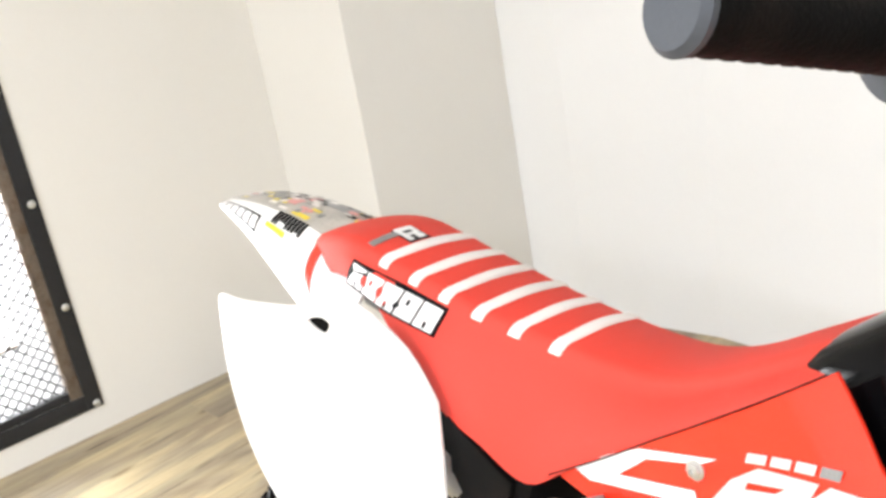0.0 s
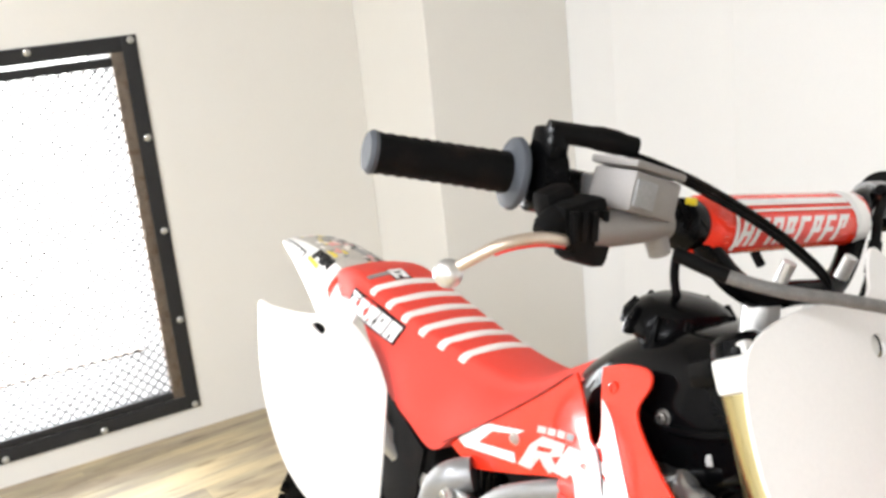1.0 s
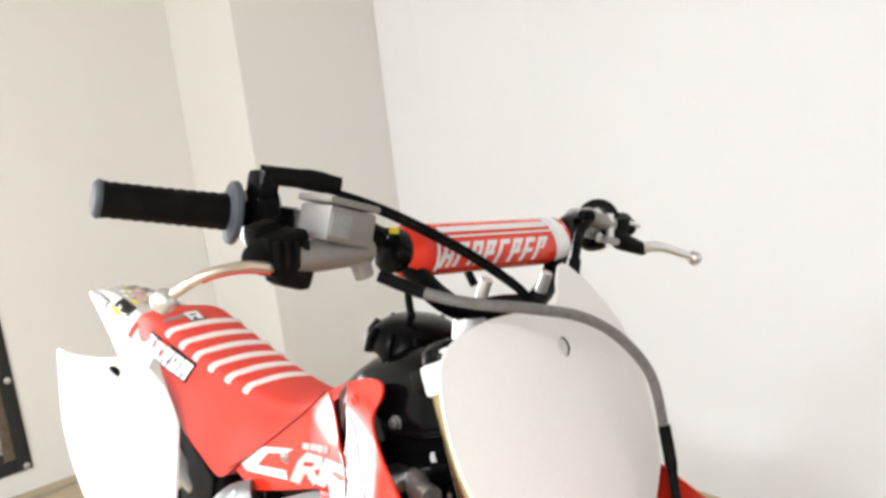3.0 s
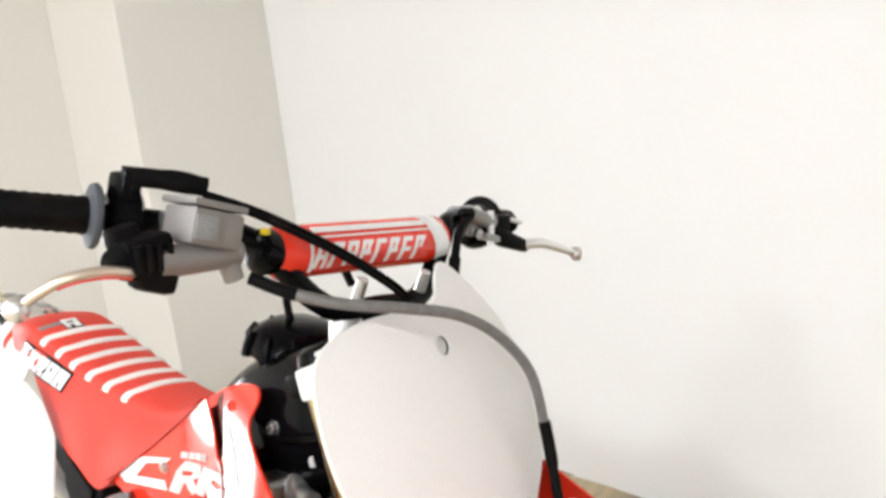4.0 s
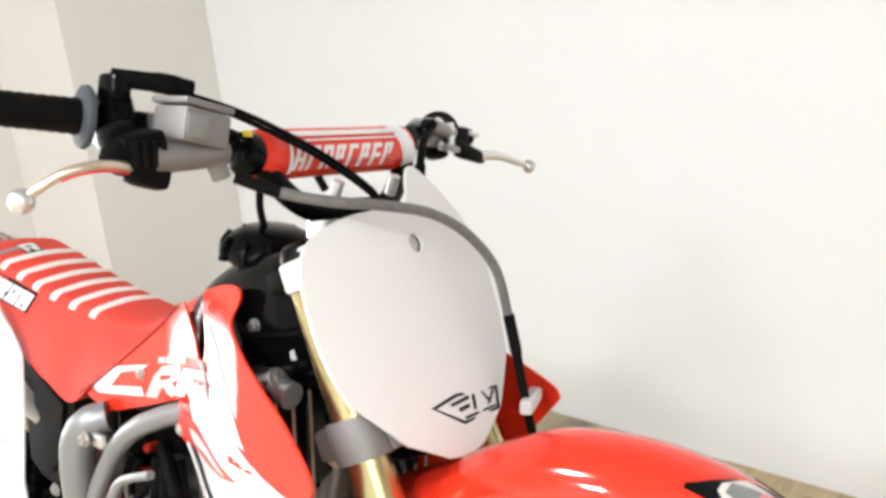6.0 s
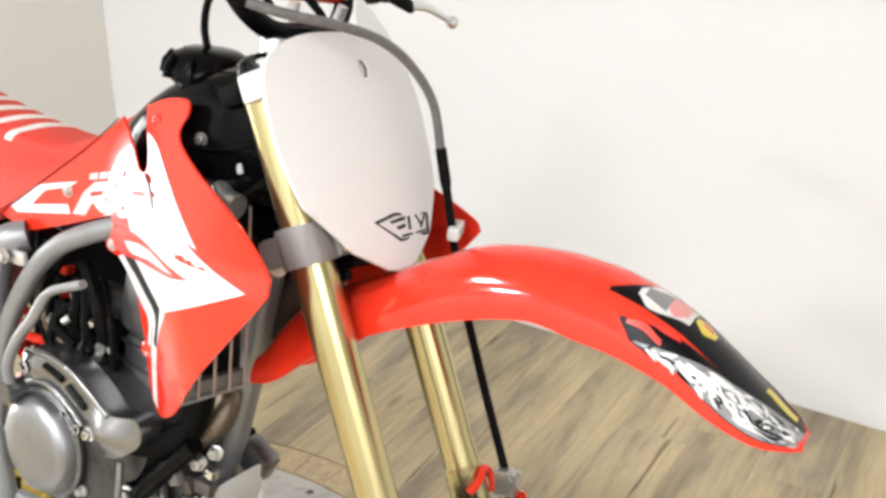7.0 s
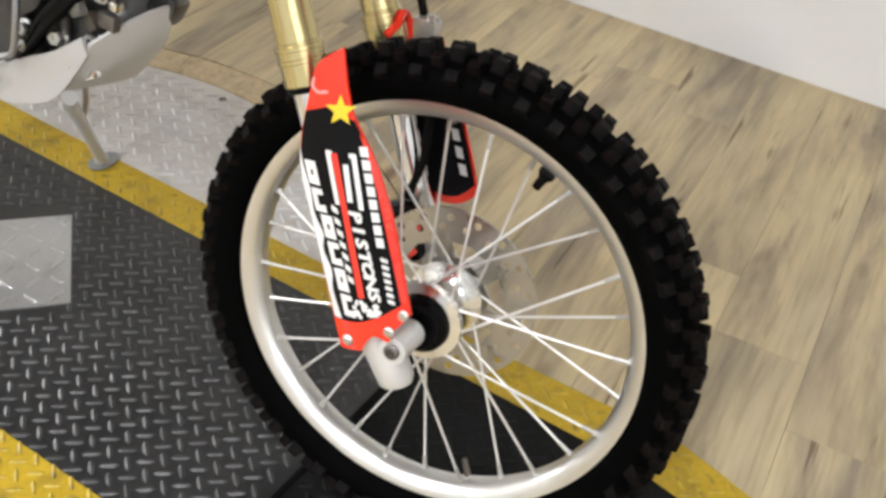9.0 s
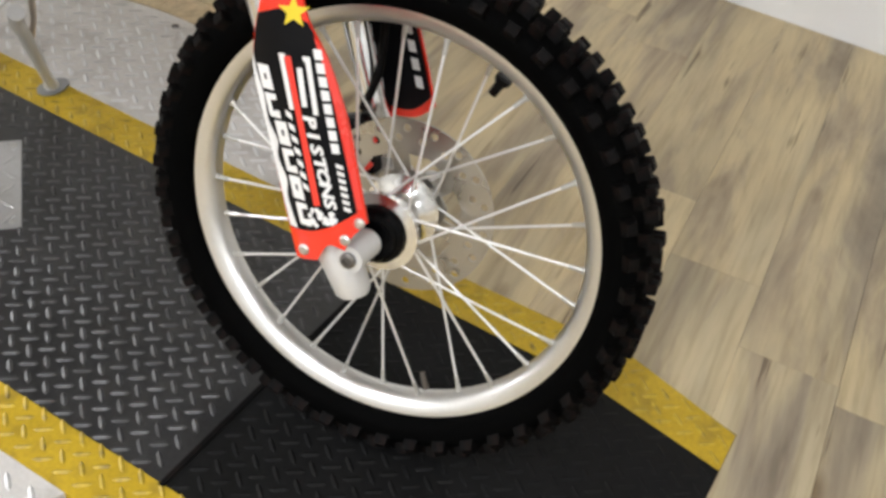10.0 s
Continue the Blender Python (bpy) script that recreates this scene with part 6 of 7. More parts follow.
rf = bpart("rear_fender", shell([[rear_point(x, k / 12) for k in range(-12, 13)] for x in xs], 0.003), "white", "white rear fender with dark printed top and sponsor shapes")


def rear_patch(x0, x1, s0, s1, lift, n=12, k=8):
    return shell([[rear_point(x0 + (x1 - x0) * i / n, s0 + (s1 - s0) * j / k, lift) for j in range(k + 1)] for i in range(n + 1)], 0.0005)


bpart("fender_print", rear_patch(-1.505, -1.215, -0.34, 0.34, 0.0008), "decal_ash", "", rf)
bpart("fender_print_line", rear_patch(-1.325, -1.285, -0.30, -0.24, 0.0013), "decal_yellow", "", rf)
bpart("fender_print_patch", rear_patch(-1.372, -1.345, -0.14, 0.02, 0.0016), "decal_pink", "", rf)
bpart("fender_print_patch", rear_patch(-1.43, -1.41, -0.10, 0.04, 0.0016), "decal_grey", "", rf)
bpart("fender_print_patch", rear_patch(-1.345, -1.25, 0.06, 0.28, 0.0013), "decal_grey", "", rf)
bm = bmesh.new()
rng = random.Random(2)
for k in range(9):
    x = -1.345 + k * 0.0085
    t = rear_patch(x, x + 0.006, -0.46 - rng.random() * 0.08, -0.33, 0.0012, 2, 3)
    me = bpy.data.meshes.new("tmp")
    t.to_mesh(me)
    t.free()
    bm.from_mesh(me)
    bpy.data.meshes.remove(me)
bpart("fender_print_teeth", bm, "decal_black", "", rf)
bm = bmesh.new()
for k in range(6):
    x = -1.492 + k * 0.0205
    t = rear_patch(x, x + 0.0160, -0.78, -0.57, 0.0016, 3, 4)
    me = bpy.data.meshes.new("tmp")
    t.to_mesh(me)
    t.free()
    bm.from_mesh(me)
    bpy.data.meshes.remove(me)
bpart("fender_bar", rear_patch(-1.497, -1.371, -0.82, -0.53, 0.0010), "decal_black", "", rf)
tagged(bpart("fender_lettering", bm, "decal_white", "", rf), kind="stuff")
rng = random.Random(12)
prints = {"decal_black": bmesh.new(), "decal_grey": bmesh.new(), "rib": bmesh.new(), "decal_pink": bmesh.new(), "decal_yellow": bmesh.new()}
for k in range(70):
    x, s0 = rng.uniform(-1.49, -1.23), rng.uniform(-0.31, 0.29)
    t = rear_patch(x, x + rng.uniform(0.006, 0.022), s0, s0 + rng.uniform(0.02, 0.07), 0.0018 + 0.0001 * (k % 5), 2, 2)
    me = bpy.data.meshes.new("tmp")
    t.to_mesh(me)
    t.free()
    prints[rng.choice(("decal_black", "decal_grey", "decal_grey", "rib", "rib", "decal_pink", "decal_yellow"))].from_mesh(me)
    bpy.data.meshes.remove(me)
for tone, bm in prints.items():
    tagged(bpart("print_speck", bm, tone, "", rf), kind="stuff")
bpart("fender_tag", rear_patch(-1.352, -1.302, -0.62, -0.55, 0.0010), "decal_yellow", "", rf)
bpart("fender_tag", rear_patch(-1.352, -1.300, -0.82, -0.72, 0.0010), "decal_pink", "", rf)
bpart("fender_red_end", rear_patch(-1.232, -1.215, -0.99, -0.30, 0.0012), "red", "red front end of the rear fender", rf)


# white side panels
def clamp01(x):
    return max(0.0, min(1.0, x))


def panel_depth(u, w):
    back = clamp01((-u - 0.93) / 0.30)
    back = back * back * (3 - 2 * back)
    return -0.100 - 0.098 * back - 0.048 * clamp01((0.57 - w) / 0.2) * (1 - back) + 0.5 * max(0.0, -u - 1.17) ** 2 * 6


PANEL = [[-1.038, 0.612], (-1.000, 0.582), [-0.946, 0.529], (-0.918, 0.447), (-0.893, 0.352), (-0.902, 0.318), (-0.98, 0.312), (-1.05, 0.326), (-1.105, 0.350), (-1.155, 0.398), (-1.198, 0.468), (-1.225, 0.53), (-1.227, 0.575), (-1.210, 0.604), (-1.165, 0.604), (-1.10, 0.605), [-1.060, 0.614]]
slot = [(-1.094, 0.590), (-1.080, 0.595), (-1.070, 0.588), (-1.078, 0.578)]
bm = sheet(PANEL, panel_depth, 0.0032, 0.017, holes=[slot])
mir = mirrored(sheet([type(p)((p[0], min(p[1], 0.50 - 0.2 * max(0.0, p[0] + 1.0)))) for p in PANEL if p[0] < -0.9 and p[1] < 0.636], panel_depth, 0.0032, 0.017))
pn = bpart("side_panel", bm, "white", "plain white plastic side panel")
bpart("slot_liner", sheet([(-1.098, 0.588), (-1.081, 0.599), (-1.066, 0.590), (-1.077, 0.573)], lambda u, w: panel_depth(u, w) + 0.006, 0.004, 0.02), "rubber", "", pn)
bpart("panel_dimple", turned([(0.013, 0.0), (0.012, 0.0025), (0.006, 0.003), (0.0, 0.002)], Matrix.Translation((-0.968, panel_depth(-0.968, 0.404) + 0.0005, 0.404)) @ pose(0, 0, 0, 90), 20), "white", "", pn)
bpart("side_panel", mir, "white", "plain white plastic side panel")
# black airbox under the seat
AIR = [[-1.00, 0.552], (-0.93, 0.512), [-0.838, 0.478], (-0.85, 0.44), (-0.868, 0.39), (-0.905, 0.348), (-0.95, 0.345), [-0.99, 0.36]]
bm = sheet(AIR, lambda u, w: -0.094 + 0.10 * max(0.0, abs(u + 0.91) - 0.045) ** 1.1, 0.17, 0.03)
air = bpart("airbox", bm, "rubber", "black plastic airbox cover under the seat")
RIDGE = [[-0.946, 0.512], [-0.858, 0.474], (-0.868, 0.44), (-0.882, 0.395), (-0.91, 0.365), [-0.945, 0.358]]
bpart("airbox_cover", sheet(RIDGE, lambda u, w: -0.1000 + 0.07 * max(0.0, abs(u + 0.90) - 0.03), 0.008, 0.02), "rubber", "", air)
bm = bmesh.new()
bolt(bm, V(-0.905, -0.098, 0.338), (0, -1, 0), 0.007, 0.006)
bpart("airbox_bolt", bm, "zinc", "", air)

# tank: (x, top, half width, bottom)
TANK = [(-0.625, 0.640, 0.045, 0.57), (-0.58, 0.668, 0.070, 0.55), (-0.53, 0.700, 0.084, 0.535), (-0.48, 0.722, 0.088, 0.535), (-0.43, 0.733, 0.088, 0.55), (-0.385, 0.736, 0.082, 0.58), (-0.352, 0.724, 0.070, 0.60), (-0.335, 0.705, 0.055, 0.62)]


def tank_ring(x):
    top, half, bot = lerp_table(TANK, x)
    mid, h = (top + bot) / 2, (top - bot) / 2
    out = []
    for k in range(28):
        a = 2 * math.pi * k / 28
        c, s = math.cos(a), math.sin(a)
        e = 0.62
        out.append(V(x, half * math.copysign(abs(c) ** e, c), mid + h * math.copysign(abs(s) ** e, s)))
    return out


tank = bpart("fuel_tank", loft([tank_ring(-0.625 + 0.29 * i / 24) for i in range(25)]), "tank", "glossy black plastic fuel tank with a black cap")
capm = Matrix.Translation((-0.493, -0.016, 0.700)) @ pose(0, 0, 0, 0, 6, 0)
bm = turned([(0.040, 0.0), (0.052, 0.012), (0.053, 0.018), (0.050, 0.024), (0.044, 0.036), (0.030, 0.043), (0.010, 0.045)], capm, 36)
cap = bpart("tank_cap", bm, "black", "black ribbed filler cap", tank)
for k in range(10):
    t = 2 * math.pi * k / 10
    bm = bmesh.new()
    tube(bm, [capm @ V(r * math.cos(t), r * math.sin(t), z) for r, z in ((0.054, 0.010), (0.0525, 0.024), (0.046, 0.0365))], [0.006, 0.0055, 0.003], 8)
    bpart("cap_rib", bm, "black", "", cap)
bpart("vent_hose", tubes((spline([V(-0.496, -0.018, 0.742), V(-0.500, -0.02, 0.768), V(-0.494, -0.018, 0.80), V(-0.47, -0.01, 0.83), V(-0.44, 0.0, 0.82), V(-0.41, 0.0, 0.79)], 5), 0.0045), seg=10), "rubber", "black vent hose", cap)
bm = bmesh.new()
bolt(bm, V(-0.428, -0.0885, 0.655), (0.2, -1, 0.1), 0.006, 0.006)
bpart("tank_bolt", bm, "steel", "", tank)
bpart("tank_seam", tubes((spline([V(-0.46, -0.0875, 0.655), V(-0.42, -0.090, 0.647), V(-0.37, -0.082, 0.657), V(-0.34, -0.066, 0.668)], 4), 0.0035), seg=8), "black", "", tank)


# shrouds
def shroud_depth(u, w, lift=0.0):
    f = clamp01((u + 0.62) / 0.30)
    f = f * f * (3 - 2 * f)
    g = clamp01((0.72 - w) / 0.17)
    return -0.092 - 0.09 * f * g + 0.35 * max(0.0, 0.45 - w) ** 1.3 * 0.8 - lift


SHROUD = [(-0.440, 0.697), (-0.472, 0.694), [-0.504, 0.682], (-0.498, 0.656), (-0.488, 0.634), (-0.485, 0.617), (-0.496, 0.610), (-0.509, 0.616), (-0.525, 0.636), [-0.548, 0.664], (-0.600, 0.630), (-0.65, 0.598), (-0.70, 0.567), [-0.808, 0.502], [-0.752, 0.487], (-0.657, 0.516), [-0.566, 0.547], [-0.585, 0.517], (-0.582, 0.503), (-0.556, 0.500),
          (-0.507, 0.500), (-0.462, 0.432), (-0.468, 0.365), (-0.449, 0.341), (-0.41, 0.355), (-0.375, 0.384), (-0.325, 0.442), (-0.243, 0.534), (-0.235, 0.550), (-0.246, 0.567), (-0.316, 0.605), (-0.406, 0.640), (-0.437, 0.661), (-0.430, 0.685)]
edge = [(-0.808, 0.500), (-0.75, 0.5335), (-0.70, 0.565), (-0.65, 0.596), (-0.60, 0.628), (-0.553, 0.660)]
line = [V(u, min(shroud_depth(u, w), -lerp_table(SEAT, u)[3]) - 0.0018, w + 0.0018) for u, w in edge]
bpart("seat_gap", tubes((spline(line, 5), 0.0007), seg=8), "rubber", "dark seam between seat and shroud", seat)
bm = sheet(SHROUD, shroud_depth, 0.003, 0.015, k=4)
mir = mirrored(bm)
sh = bpart("radiator_shroud", bm, "red", "glossy red radiator shroud with white and grey graphics")
bpart("radiator_shroud", mir, "red", "glossy red radiator shroud")


def decal(name, outline, mat, lift=0.0009, k=4):
    return bpart(name, sheet(outline, lambda u, w: shroud_depth(u, w, lift), 0.0005, 0.018, None, k), mat, "", sh)


decal("shroud_arrow", [[-0.552, 0.566], (-0.51, 0.577), [-0.462, 0.594], (-0.42, 0.588), (-0.355, 0.566), [-0.262, 0.541], (-0.33, 0.512), [-0.391, 0.487], (-0.415, 0.44), [-0.446, 0.349], [-0.458, 0.356], (-0.438, 0.42), (-0.430, 0.468), [-0.500, 0.500], [-0.488, 0.517], (-0.52, 0.560)], "decal_white")
decal("shroud_edge_line", [[-0.532, 0.510], [-0.505, 0.518], (-0.45, 0.503), [-0.404, 0.487], [-0.416, 0.438], [-0.424, 0.440], (-0.418, 0.474), (-0.46, 0.490)], "decal_black", 0.0014)
decal("shroud_pale_line", [[-0.546, 0.502], [-0.532, 0.508], (-0.46, 0.487), [-0.426, 0.470], [-0.434, 0.432], [-0.443, 0.434], (-0.438, 0.462), (-0.47, 0.474)], "decal_white", 0.0016)
# reflected streak on the gloss, laid on as white film
decal("shroud_upper_light", [[-0.494, 0.655], (-0.472, 0.645), (-0.444, 0.624), (-0.408, 0.601), [-0.340, 0.566], (-0.385, 0.574), (-0.446, 0.594), (-0.468, 0.610), (-0.482, 0.630)], "decal_white", 0.0014)
decal("shroud_tongue", [[-0.601, 0.511], (-0.565, 0.532), (-0.488, 0.545), (-0.418, 0.545), [-0.344, 0.535], [-0.378, 0.528], (-0.457, 0.521), (-0.527, 0.509)], "decal_red", 0.0016)
# highlight along the red tongue, painted as a white patch
decal("shroud_splash", [[-0.525, 0.527], (-0.47, 0.538), (-0.425, 0.541), [-0.372, 0.533], (-0.43, 0.531), (-0.47, 0.524), (-0.505, 0.519)], "decal_white", 0.0022)
decal("shroud_wedge", [[-0.782, 0.515], (-0.750, 0.537), [-0.713, 0.556], [-0.640, 0.572], [-0.655, 0.563], [-0.705, 0.550], [-0.735, 0.526], [-0.660, 0.540], [-0.656, 0.529], [-0.766, 0.510]], "decal_white", 0.0012)
decal("shroud_gap", [[-0.503, 0.613], [-0.483, 0.611], (-0.466, 0.600), [-0.449, 0.584], [-0.456, 0.583], (-0.474, 0.597)], "decal_red", 0.0020)
decal("shroud_gap", [[-0.490, 0.614], [-0.482, 0.612], (-0.465, 0.601), [-0.446, 0.582], [-0.450, 0.582], (-0.470, 0.600)], "decal_black", 0.0026)
R_CUT = [[-0.614, 0.564], [-0.582, 0.572], [-0.590, 0.565], [-0.616, 0.558]]
bpart("shroud_letter", sheet([[-0.651, 0.530], [-0.628, 0.561], [-0.605, 0.578], [-0.554, 0.588], [-0.562, 0.572], [-0.585, 0.562], [-0.570, 0.556], [-0.588, 0.543], [-0.602, 0.546], [-0.610, 0.552], [-0.626, 0.533]], lambda u, w: shroud_depth(u, w, 0.0014), 0.0005, 0.018, None, 1, holes=[R_CUT]), "decal_pale", "", sh)
decal("shroud_letter", [[-0.582, 0.548], [-0.562, 0.572], [-0.545, 0.590], [-0.446, 0.609], [-0.434, 0.601], [-0.505, 0.589], [-0.513, 0.583], [-0.468, 0.588], [-0.478, 0.580], [-0.525, 0.572], [-0.545, 0.556]], "decal_pale", 0.0016, 1)
decal("shroud_shade", [[-0.512, 0.570], (-0.46, 0.578), [-0.385, 0.560], (-0.42, 0.556), (-0.47, 0.562)], "decal_pale", 0.0013)
for k in range(4):
    u0 = -0.616 + k * 0.0205
    w0 = 0.5775 + k * 0.0048
    decal("shroud_figure", [[u0, w0 + 0.001], [u0 + 0.0165, w0 + 0.0048], [u0 + 0.0185, w0 + 0.0128], [u0 + 0.0020, w0 + 0.0090]], "decal_pale" if k < 3 else "decal_grey", 0.0016, 1)
bm = bmesh.new()
bolt(bm, V(-0.659, shroud_depth(-0.659, 0.557), 0.557), (0, -1, 0), 0.006, 0.005)
bpart("shroud_bolt", bm, "zinc", "", sh)
bm = bmesh.new()
bolt(bm, V(-0.565, shroud_depth(-0.565, 0.511), 0.511), (0, -1, 0.1), 0.006, 0.005)
bpart("shroud_bolt", bm, "zinc", "", sh)
bpart("shroud_recess", turned([(0.0105, 0.0), (0.010, 0.003), (0.007, 0.0045), (0.004, 0.002)], Matrix.Translation((-0.446, shroud_depth(-0.446, 0.425), 0.425)) @ pose(0, 0, 0, 90), 18), "red", "", sh)
bpart("shroud_recess", turned([(0.0065, 0.0), (0.0065, 0.0016), (0.005, 0.002), (0.0035, -0.002)], Matrix.Translation((-0.480, shroud_depth(-0.480, 0.670), 0.670)) @ pose(0, 0, 0, 90), 18), "red", "", sh)

# ---- frame, engine and running gear (BODY frame) ----
fr = bpart("frame", tubes((spline([V(-0.36, 0.0, 0.70), V(-0.385, 0.0, 0.58), V(-0.418, 0.0, 0.44), V(-0.441, 0.0, 0.335), V(-0.483, 0.0, 0.184)], 6), 0.0175), seg=16), "frame", "silver painted tubular frame")
bpart("head_tube", tubes(([V(-0.345, 0, 0.60), V(-0.405, 0, 0.735)], 0.028), seg=20), "frame", "", fr)
for s in (-1, 1):
    spar = spline([V(-0.40, s * 0.035, 0.64), V(-0.47, s * 0.066, 0.580), V(-0.545, s * 0.082, 0.540), V(-0.61, s * 0.102, 0.514), V(-0.665, s * 0.110, 0.485), V(-0.718, s * 0.110, 0.436), V(-0.764, s * 0.110, 0.372), V(-0.796, s * 0.108, 0.30), V(-0.822, s * 0.10, 0.18), V(-0.82, s * 0.09, 0.07)], 5)
    bpart("frame_spar", tubes((spar, 0.0130), seg=16), "frame", "", fr)
    cradle = spline([V(-0.472, s * 0.012, 0.22), V(-0.500, s * 0.05, 0.160), V(-0.555, s * 0.072, 0.115), V(-0.64, s * 0.080, 0.092), V(-0.80, s * 0.085, 0.085)], 5)
    bpart("cradle_tube", tubes((cradle, 0.011), seg=12), "frame", "", fr)
    sub = spline([V(-0.70, s * 0.066, 0.50), V(-0.85, s * 0.050, 0.52), V(-1.0, s * 0.046, 0.555), V(-1.15, s * 0.040, 0.575)], 4)
    bpart("subframe_tube", tubes((sub, 0.010), seg=10), "frame", "", fr)
    stay = [V(-0.82, s * 0.085, 0.25), V(-0.93, s * 0.07, 0.40), V(-1.08, s * 0.05, 0.55)]
    bpart("subframe_tube", tubes((stay, 0.009), seg=10), "frame", "", fr)
# mounting plate and rubber pad where the spar meets the shroud
bpart("spar_pad", sheet([[-0.690, 0.503], (-0.645, 0.536), (-0.56, 0.556), [-0.485, 0.548], (-0.53, 0.532), (-0.58, 0.520), [-0.625, 0.490]], lambda u, w: shroud_depth(u, w) + 0.006, 0.02, 0.02), "rubber", "", fr)
# mid pipe of the exhaust beside the shock
mp = spline([V(-0.742, -0.095, 0.484), V(-0.757, -0.112, 0.477), V(-0.778, -0.118, 0.455), V(-0.792, -0.118, 0.415), V(-0.803, -0.112, 0.36), V(-0.81, -0.10, 0.30)], 5)
ex = bpart("exhaust", tubes((mp, [0.0205 + 0.003 * math.sin(math.pi * i / (len(mp) - 1)) for i in range(len(mp))]), seg=20), "frame", "silver exhaust mid pipe and dark header")
bpart("pipe_bracket", box(0.034, 0.008, 0.018, Matrix.Translation((-0.728, -0.120, 0.463)), 0.003), "alu", "", ex)
bm = bmesh.new()
bolt(bm, V(-0.744, -0.128, 0.463), (0, -1, 0), 0.0075, 0.008)
bpart("pipe_bolt", bm, "zinc", "", ex)
can = spline([V(-0.80, -0.08, 0.42), V(-0.90, -0.065, 0.43), V(-1.02, -0.075, 0.46), V(-1.20, -0.085, 0.50)], 5)
bpart("silencer", tubes((can, [0.022, 0.024, 0.026, 0.028, 0.030, 0.032, 0.033] + [0.034] * (len(can) - 9) + [0.042, 0.03]), seg=20), "alu", "silver silencer", ex)
hd = spline([V(-0.475, -0.01, 0.35), V(-0.445, -0.03, 0.325), V(-0.450, -0.048, 0.296), V(-0.51, -0.055, 0.258), V(-0.58, -0.060, 0.230), V(-0.62, -0.085, 0.268), V(-0.64, -0.08, 0.30), V(-0.72, -0.07, 0.36), V(-0.77, -0.075, 0.42)], 5)
bpart("header_pipe", tubes((hd, 0.0185), seg=16), "pipe", "heat-stained header pipe", ex)

# engine
bm = box(0.235, 0.15, 0.155, Matrix.Translation((-0.655, 0.0, 0.185)) @ Matrix.Rotation(-0.06, 4, "Y"), 0.025)
block(bm, 0.12, 0.13, 0.10, Matrix.Translation((-0.535, 0.0, 0.195)), 0.022)
eng = bpart("engine", bm, "dark_cast", "cast aluminium single-cylinder engine")
tilt = Matrix.Translation((-0.565, 0.0, 0.285)) @ Matrix.Rotation(0.16, 4, "Y")
bpart("cylinder", box(0.105, 0.115, 0.11, tilt @ Matrix.Translation((0, 0, 0.035)), 0.012), "satin", "", eng)
bpart("cylinder_head", box(0.12, 0.125, 0.085, tilt @ Matrix.Translation((0, 0, 0.135)), 0.014), "satin", "", eng)
bpart("head_cover", box(0.10, 0.11, 0.035, tilt @ Matrix.Translation((0, 0, 0.196)), 0.012), "steel", "", eng)
for k in range(4):
    bpart("cylinder_rib", box(0.112, 0.122, 0.005, tilt @ Matrix.Translation((0, 0, 0.0 + k * 0.026)), 0.002), "cast", "", eng)
# right-hand cover with its round clutch lid
COVER = [(-0.752, 0.262), (-0.745, 0.318), (-0.712, 0.344), (-0.655, 0.342), (-0.60, 0.335), (-0.555, 0.318), (-0.520, 0.300), (-0.505, 0.262), (-0.520, 0.225), (-0.555, 0.198), (-0.575, 0.15), (-0.62, 0.125), (-0.70, 0.128), (-0.745, 0.16), (-0.762, 0.21)]
bpart("side_cover", sheet(COVER, lambda u, w: -0.112 + 0.6 * ((u + 0.635) ** 2 + (w - 0.235) ** 2), 0.055, 0.016), "dark_cast", "dark cast clutch-side cover", eng)
ARM = [(-0.716, 0.330), (-0.700, 0.350), (-0.66, 0.356), (-0.61, 0.347), (-0.565, 0.326), (-0.53, 0.313), (-0.495, 0.316), (-0.484, 0.300), (-0.492, 0.280), (-0.53, 0.257), (-0.564, 0.254), (-0.590, 0.272), (-0.622, 0.291), (-0.668, 0.308), (-0.712, 0.298)]


def arm_depth(u, w, lift=0.0):
    """The cover's raised arm, swelling to a bulb at its end and rounded at its upper rim."""
    bulb = 0.020 * math.exp(-((u + 0.535) ** 2 + 1.3 * (w - 0.286) ** 2) / 0.0011)
    boss = 0.012 * math.exp(-((u + 0.695) ** 2 + (w - 0.328) ** 2) / 0.0003)
    return -0.126 - bulb - boss - lift


bpart("cover_arm", sheet(ARM, arm_depth, 0.03, 0.008), "bright_cast", "bright cast arm sweeping over the clutch cover", eng)
bpart("rib_ridge", tubes((spline([V(-0.700, -0.130, 0.348), V(-0.66, -0.130, 0.353), V(-0.61, -0.130, 0.344), V(-0.565, -0.131, 0.323), V(-0.535, -0.134, 0.310)], 5), 0.0048), seg=10), "bright_cast", "", eng)
bpart("rib_ridge", tubes((spline([V(-0.705, -0.128, 0.303), V(-0.665, -0.129, 0.312), V(-0.620, -0.129, 0.296), V(-0.592, -0.130, 0.278)], 5), 0.0040), seg=10), "bright_cast", "", eng)
for p, q in ((V(-0.668, -0.1268, 0.336), V(-0.632, -0.1268, 0.326)), (V(-0.622, -0.1268, 0.321), V(-0.588, -0.1275, 0.302))):
    bpart("rib_slot", tubes(([p, q], 0.0046), seg=8), "black", "", eng)
for u, w in ((-0.695, 0.328), (-0.578, 0.272)):
    bm = bmesh.new()
    bolt(bm, V(u, arm_depth(u, w) + 0.001, w), (0, -1, 0), 0.0065, 0.010)
    bpart("arm_bolt", bm, "chrome", "", eng)
